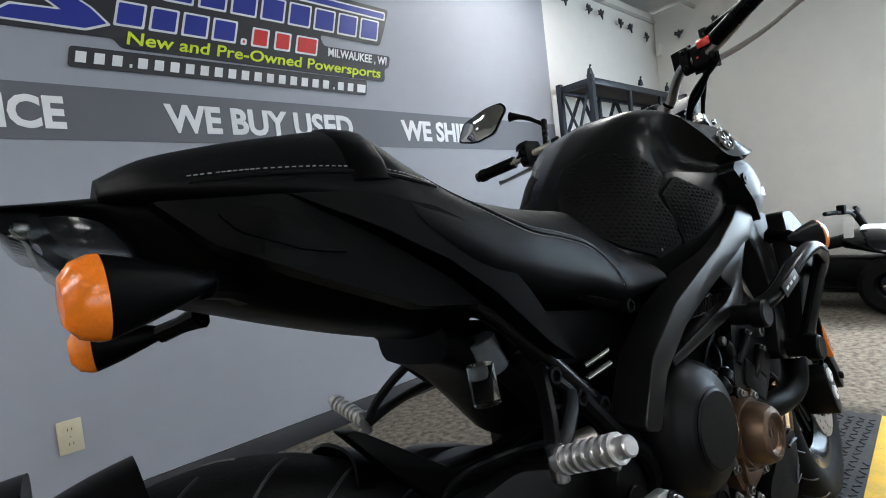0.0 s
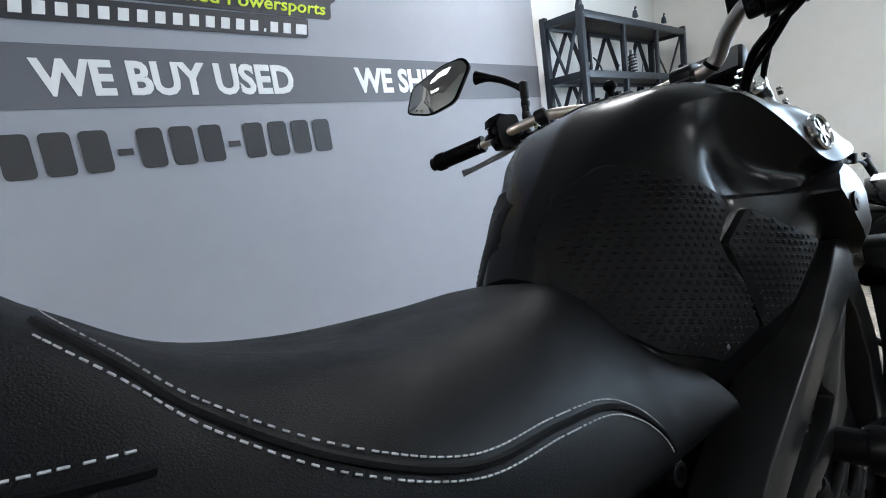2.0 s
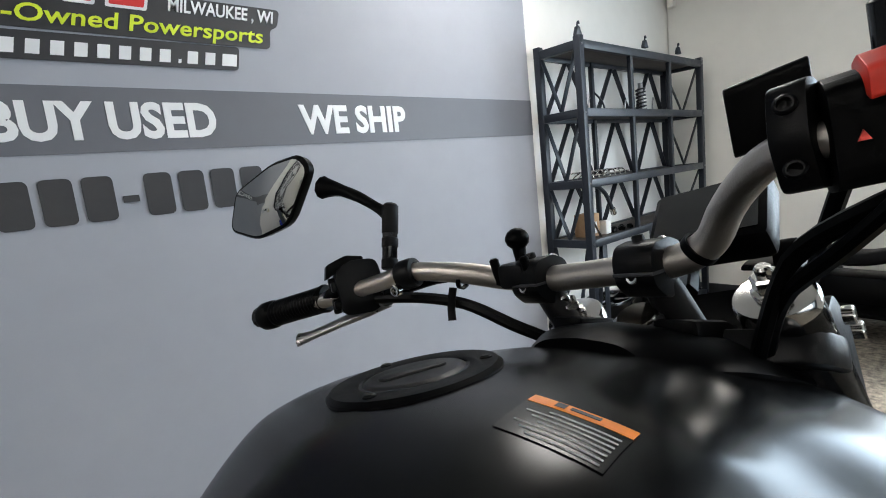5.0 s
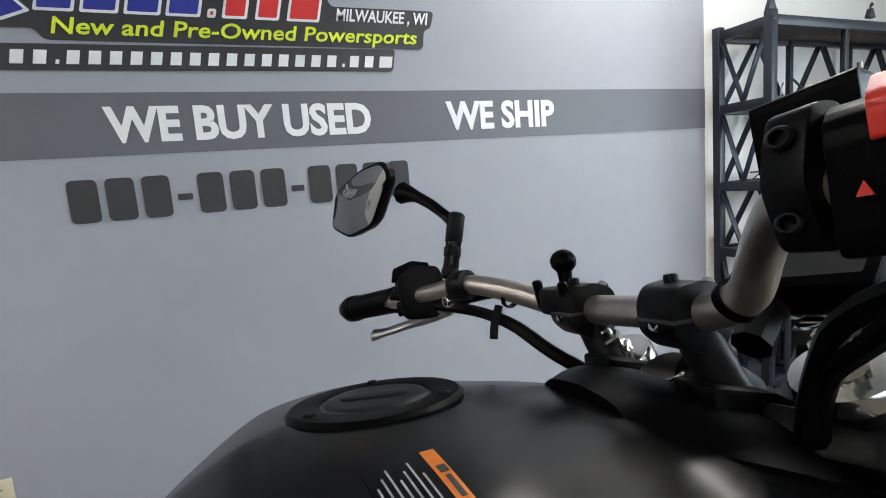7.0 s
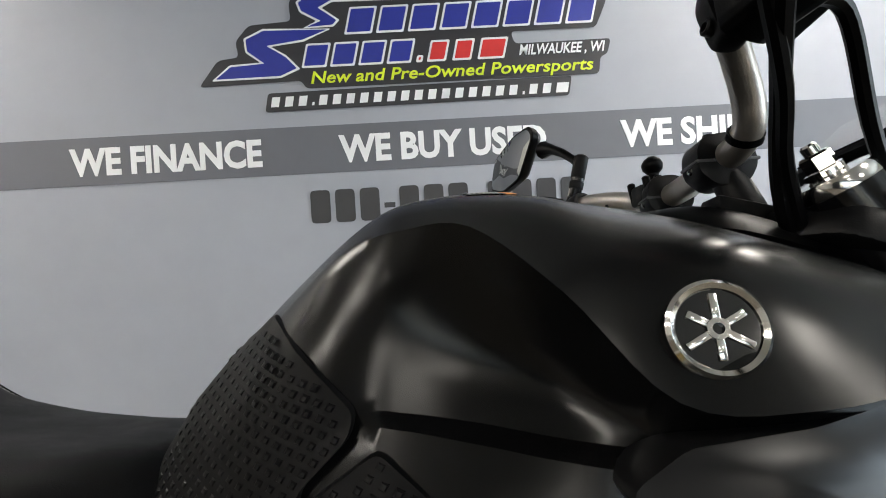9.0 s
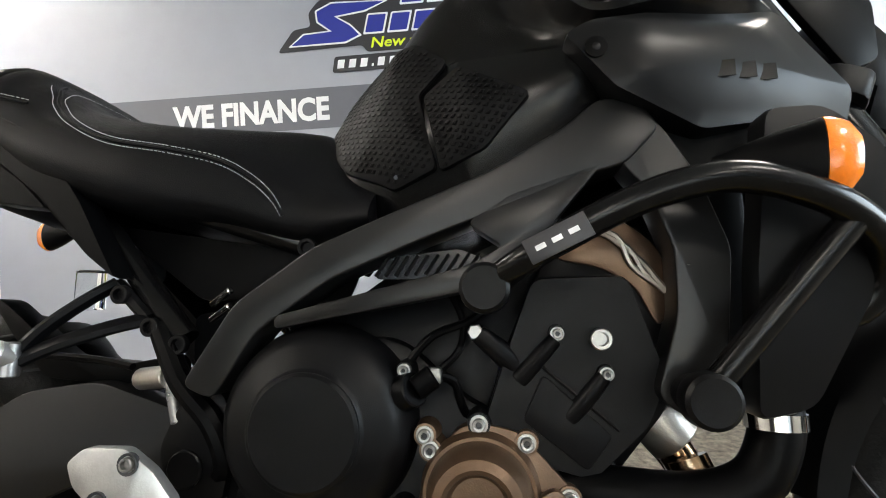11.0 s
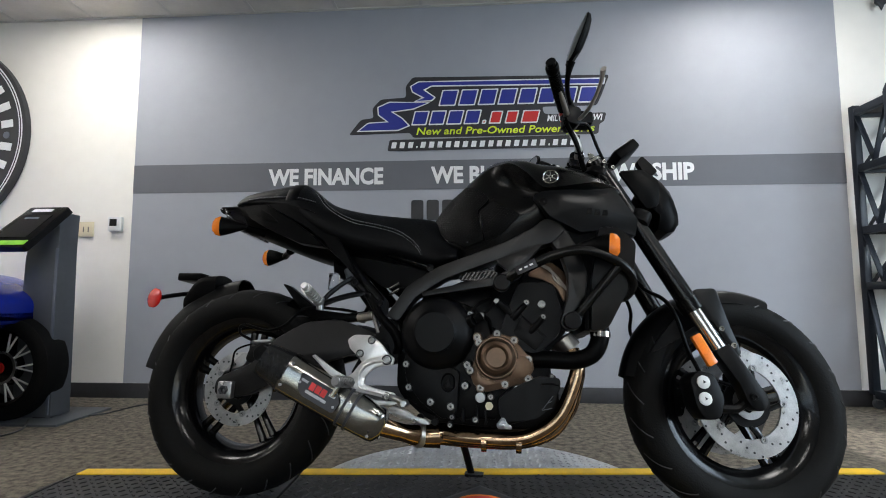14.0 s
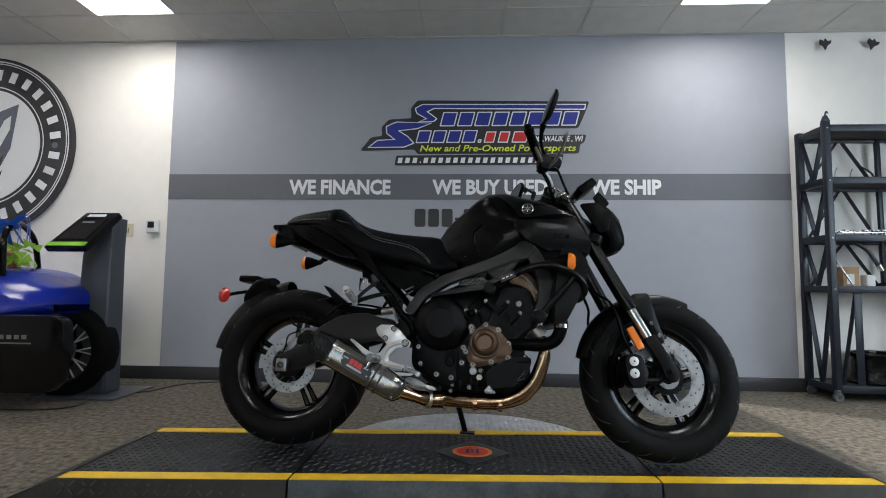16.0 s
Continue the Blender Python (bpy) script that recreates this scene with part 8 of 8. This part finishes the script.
# ---------------------------------------------------------------- blue three-wheeled roadster
def roadster():
    r = thing("roadster", "blue open three-wheeled roadster with tan leather seats", "car", at=pose(0.10, -0.29, 0) @ Matrix.Scale(1.05, 4))
    Y = 1.56

    def sec(w, z0, z1, r_=0.5):
        return [(0, z1), (w * 0.6, z1 - 0.02), (w * 0.92, z1 - 0.09), (w, (z0 + z1) / 2), (w * 0.95, z0 + 0.03), (0, z0)]

    def lay(bm):
        return moved(bm, Matrix.Translation((0, Y + 0.16, 0)))

    part("body", lay(loft([(-3.6, sec(0.50, 0.40, 0.74)), (-2.55, sec(0.48, 0.40, 0.72)), (-2.36, sec(0.47, 0.42, 0.74)), (-2.26, sec(0.46, 0.44, 0.80)), (-2.13, sec(0.44, 0.46, 0.80)), (-1.99, sec(0.40, 0.48, 0.755)), (-1.88, sec(0.34, 0.51, 0.70)), (-1.83, sec(0.27, 0.53, 0.66)), (-1.815, sec(0.20, 0.55, 0.63))], 5, 4)), M["blue_car"], r, "glossy blue body")
    part("side_panel", lay(loft([(-3.6, sec(0.45, 0.13, 0.46)), (-2.4, sec(0.45, 0.13, 0.46)), (-2.24, sec(0.44, 0.13, 0.46))], 3, 3)), M["gloss_black"], r, "gloss black lower body")
    for y, d in ((1.262, 0.0), (2.08, 0.5)):
        part("sill", prism(rounded([(-3.6, 0.13), (-1.60 - d, 0.13), (-1.54 - d, 0.19), (-1.52 - d, 0.36), (-1.53 - d, 0.50), (-1.58 - d, 0.535), (-3.6, 0.55)], 0.03, 4), y, y + 0.07, 0.015), M["gloss_black"], r, "gloss black lower side panel")
    part("side_strip", block(-3.2, -1.70, 1.257, 1.262, 0.385, 0.392, 0.001), M["alloy"], r)
    for k in range(10):
        part("mark", block(-2.13 + 0.042 * k, -2.105 + 0.042 * k, 1.257, 1.262, 0.410, 0.432), M["alloy"], r)
    seat_ = part("seat_back", moved(loft([(-0.13, [(0, 0.28), (0.12, 0.27), (0.17, 0.22), (0.18, -0.1), (0.17, -0.24), (0, -0.25)]), (-0.02, [(0, 0.30), (0.14, 0.29), (0.20, 0.22), (0.21, -0.1), (0.20, -0.26), (0, -0.27)]), (0.09, [(0, 0.22), (0.12, 0.21), (0.17, 0.17), (0.19, -0.1), (0.18, -0.26), (0, -0.27)])], 4, 4), pose(-2.33, Y - 0.02, 0.70, 0, 12, 0)), M["tan"], r, "tan leather seat back")
    for k in range(4):
        part("seat_rib", moved(tube([(0.10, -0.14 + 0.09 * k, 0.16), (0.125, -0.14 + 0.09 * k, 0.0), (0.11, -0.14 + 0.09 * k, -0.2)], 0.018, 8, 4), pose(-2.33, Y - 0.02, 0.70, 0, 12, 0)), M["tan"], seat_)
    part("roll_hoop", tube([(-2.06, Y - 0.12, 0.72), (-2.07, Y - 0.12, 0.97), (-2.10, Y - 0.04, 1.055), (-2.16, Y + 0.08, 1.065), (-2.20, Y + 0.22, 0.98), (-2.20, Y + 0.27, 0.76)], 0.017, 10, 6), M["gloss_black"], r, "black roll hoop")
    wm = pose(-1.93, 1.80, 0.285, 90, 0, 0) @ Matrix.Scale(0.93, 4)
    w = part("wheel", lathe([(0.20, -0.06), (0.225, -0.06), (0.228, -0.05), (0.205, -0.02), (0.20, 0.03), (0.225, 0.06), (0.20, 0.06), (0.195, 0.0), (0.20, -0.06)], 48, wm), M["gloss_black"], r, "black wheel with machined silver spokes")
    part("tyre", lathe([(0.222, -0.085), (0.27, -0.09), (0.30, -0.075), (0.306, -0.03), (0.306, 0.03), (0.30, 0.075), (0.27, 0.09), (0.222, 0.085)], 56, wm), M["tyre"], w)
    part("hub", lathe([(0, 0.07), (0.03, 0.07), (0.085, 0.062), (0.095, 0.05), (0.095, 0.0), (0, 0.0)], 32, wm), M["gloss_black"], w)
    part("hub_cap", lathe([(0, 0.076), (0.03, 0.076), (0.034, 0.07), (0, 0.07)], 20, wm), M["red"], w)
    part("hub_ring", lathe([(0.082, 0.066), (0.094, 0.064), (0.094, 0.06), (0.082, 0.06), (0.082, 0.066)], 36, wm), M["alloy"], w)
    for k in range(10):
        a = 2 * math.pi * k / 10
        for s in (-1, 1):
            p0 = wm @ Vector((0.09 * math.cos(a), 0.09 * math.sin(a), 0.055))
            p1 = wm @ Vector((0.208 * math.cos(a + 0.12 * s), 0.208 * math.sin(a + 0.12 * s), 0.05))
            part("spoke", tube([p0, p1], 0.005, 6, 1), M["white_plastic"], w)
    part("inner_guard", block(-2.32, -2.17, 1.45, 1.95, 0.15, 0.45, 0.02), M["letter_dark"], r)
    b = thing("gift_bag", "lime green tissue and blue ribbon parcel on the roadster", "bag", at=pose(0.02, -0.29, 0.03) @ Matrix.Scale(1.05, 4))
    bm = bmesh.new()
    rnd = random.Random(4)
    for k in range(26):
        c = Vector((-2.03 + rnd.uniform(-0.06, 0.10), Y - 0.02 + rnd.uniform(-0.1, 0.1), 0.86 + rnd.uniform(-0.07, 0.07)))
        merge(bm, moved(prism([(-0.03, -0.02), (0.035, -0.01), (0.01, 0.035)], -0.001, 0.001), pose(c.x, c.y, c.z, rnd.uniform(0, 90), rnd.uniform(0, 90), rnd.uniform(0, 180))))
    tagged(part("tissue", bm, M["lime_bag"], b, "crumpled lime tissue"), kind="stuff")
    for k in range(5):
        a = rnd.uniform(-0.3, 0.3)
        part("ribbon", tube([(-2.09, Y - 0.06 + 0.02 * k, 0.90), (-2.07 + a * 0.2, Y - 0.08, 1.0), (-2.0 + a * 0.3, Y - 0.06, 1.0 + 0.02 * k), (-1.95, Y - 0.08 + 0.02 * k, 0.91)], 0.016, 6, 5, flat=0.12), M["blue_ribbon"], b)


roadster()


# ---------------------------------------------------------------- small quad bikes near the window
def quad(at, body, panel, label):
    q = thing("quad_bike", label, "quad bike", "quad bikes", at)
    for x, y in ((0.42, -0.30), (0.42, 0.30), (-0.42, -0.28), (-0.42, 0.28)):
        m = pose(x, y, 0.20, 90, 0, 0)
        t = part("tyre", lathe([(0.10, -0.08), (0.16, -0.085), (0.195, -0.06), (0.20, 0), (0.195, 0.06), (0.16, 0.085), (0.10, 0.08)], 36, m), M["tyre"], q, "knobbly black tyre")
        part("rim", lathe([(0, 0.05), (0.05, 0.052), (0.085, 0.04), (0.108, 0.07), (0.11, 0.06), (0.11, -0.06), (0, -0.06)], 28, m @ Matrix.Rotation(radians(0 if y < 0 else 180), 4, "X")), M["gloss_black"], t)
        for k in range(4):
            a = 2 * math.pi * k / 4
            pp = m @ Vector((0.045 * math.cos(a), 0.045 * math.sin(a), 0.052 if y < 0 else -0.052))
            part("wheel_nut", rod(pp, pp + Vector((0, -0.014 if y < 0 else 0.014, 0)), 0.008), M["chrome"], t)
    part("chassis", block(-0.42, 0.42, -0.12, 0.12, 0.17, 0.36, 0.02), M["engine"], q)
    part("seat", loft([(-0.42, [(0, 0.56), (0.09, 0.555), (0.12, 0.52), (0.11, 0.47), (0, 0.46)]), (-0.1, [(0, 0.50), (0.09, 0.495), (0.12, 0.47), (0.11, 0.42), (0, 0.41)]), (0.12, [(0, 0.55), (0.06, 0.54), (0.09, 0.51), (0.09, 0.46), (0, 0.45)])], 4, 3), M["vinyl"], q)
    part("front_fairing", loft([(0.10, [(0, 0.56), (0.10, 0.55), (0.14, 0.50), (0.12, 0.44), (0, 0.43)]), (0.32, [(0, 0.58), (0.22, 0.56), (0.36, 0.48), (0.34, 0.43), (0, 0.42)]), (0.55, [(0, 0.50), (0.24, 0.48), (0.37, 0.42), (0.34, 0.37), (0, 0.36)]), (0.68, [(0, 0.38), (0.15, 0.37), (0.24, 0.33), (0.2, 0.29), (0, 0.28)])], 4, 4), M[body], q, "front fairing")
    part("hood_panel", loft([(0.20, [(0, 0.60), (0.09, 0.59), (0.13, 0.56), (0.10, 0.54), (0, 0.53)]), (0.45, [(0, 0.575), (0.12, 0.56), (0.18, 0.52), (0.14, 0.49), (0, 0.48)]), (0.62, [(0, 0.47), (0.08, 0.46), (0.12, 0.43), (0.1, 0.41), (0, 0.40)])], 4, 4), M[panel], q)
    part("rear_guard", loft([(-0.62, [(0, 0.46), (0.2, 0.45), (0.34, 0.42), (0.32, 0.38), (0, 0.37)]), (-0.35, [(0, 0.50), (0.2, 0.49), (0.36, 0.46), (0.34, 0.41), (0, 0.40)])], 3, 3), M[body], q)
    for s in (-1, 1):
        part("marker_lamp", lathe([(0, 0.02), (0.02, 0.015), (0.028, 0), (0, 0)], 18, along((0.58, s * 0.31, 0.405), (0.75, s * 0.5, 0.41))), M["amber"], q, "amber marker lamp")
        part("grip", rod((0.10, s * 0.20, 0.71), (0.06, s * 0.32, 0.71), 0.016), M["plastic"], q)
    part("handlebar", tube([(0.10, -0.22, 0.71), (0.14, -0.1, 0.70), (0.15, 0, 0.66), (0.14, 0.1, 0.70), (0.10, 0.22, 0.71)], 0.012, 8), M["steel_black"], q)
    part("steering_post", rod((0.24, 0, 0.5), (0.14, 0, 0.70), 0.025), M["plastic"], q)
    part("bar_switch", block(0.09, 0.14, -0.19, -0.14, 0.69, 0.76, 0.006), M["plastic"], q)
    part("bumper", tube([(0.66, -0.2, 0.20), (0.74, -0.18, 0.30), (0.74, 0.18, 0.30), (0.66, 0.2, 0.20)], 0.014, 8), M["steel_black"], q)
    part("foot_guard", block(-0.2, 0.25, -0.32, -0.12, 0.16, 0.185, 0.006), M["plastic"], q)
    part("price_tag", block(0.13, 0.19, -0.21, -0.208, 0.52, 0.66), M["paper"], q, "white hanging tag")


quad(pose(4.66, 0.80, 0.0, 0, 0, -97) @ Matrix.Scale(1.0, 4), "gloss_black", "white_plastic", "small black and white youth quad bike on the carpet")
quad(pose(4.64, -0.65, 0.0, 0, 0, -97) @ Matrix.Scale(1.0, 4), "plastic", "tan", "black quad bike with a tan hood panel on the carpet")

# ---------------------------------------------------------------- outside the east window
flag = thing("feather_flag", "blue feather-shaped advertising flag on a pole outside", "flag", at=pose(10.3, 1.6, -0.13))
fo = [(0.0, 0.9), (0.0, 3.1), (-0.12, 3.35), (-0.35, 3.5), (-0.55, 3.40), (-0.66, 3.1), (-0.62, 0.9)]
part("sail", moved(prism(rounded(fo, 0.1, 4), -0.01, 0.01, axis="x"), Matrix.Rotation(radians(-32), 4, "X")), M["banner"], flag)
part("sail_mark", moved(prism([(-0.2, 2.95), (-0.5, 2.95), (-0.5, 3.05), (-0.2, 3.05)], -0.02, -0.012, axis="x"), Matrix.Rotation(radians(-32), 4, "X")), M["letter_white"], flag)
part("pole", tube([(0, 0.02, 0.0), (0, 0.03, 2.5), (0, -0.1, 3.4)], 0.02, 8), M["alloy"], flag)


def parked_car(x, y, a, paint, label):
    c = thing("parked_car", label, "car", "parked cars", pose(x, y, -0.13, 0, 0, a))

    def s(w, z0, z1):
        return [(0, z1), (w * 0.8, z1 - 0.01), (w * 0.97, z1 - 0.08), (w, (z0 + z1) / 2), (w * 0.95, z0), (0, z0)]

    part("body", loft([(-2.2, s(0.75, 0.45, 0.85)), (-1.9, s(0.85, 0.28, 0.95)), (0.0, s(0.9, 0.22, 0.95)), (1.6, s(0.88, 0.25, 0.88)), (2.2, s(0.7, 0.35, 0.7))], 4, 4), M[paint], c)
    part("cabin", loft([(-1.7, s(0.6, 0.93, 1.0)), (-1.1, s(0.66, 0.93, 1.38)), (0.2, s(0.66, 0.93, 1.42)), (1.1, s(0.6, 0.90, 0.98))], 4, 4), M["screen"], c)
    for wx in (-1.35, 1.35):
        for wy in (-0.82, 0.82):
            t = part("tyre", lathe([(0.22, -0.1), (0.31, -0.1), (0.33, 0), (0.31, 0.1), (0.22, 0.1)], 32, pose(wx, wy, 0.33, 90, 0, 0)), M["tyre"], c)
            part("hubcap", lathe([(0, 0.06), (0.2, 0.06), (0.22, 0.05), (0.22, -0.05), (0, -0.06)], 24, pose(wx, wy, 0.33, 90, 0, 0)), M["alloy"], t)


parked_car(15.5, 3.6, 80, "white_plastic", "white car parked outside the window")
parked_car(15.0, -2.5, 85, "alloy", "silver car parked outside the window")
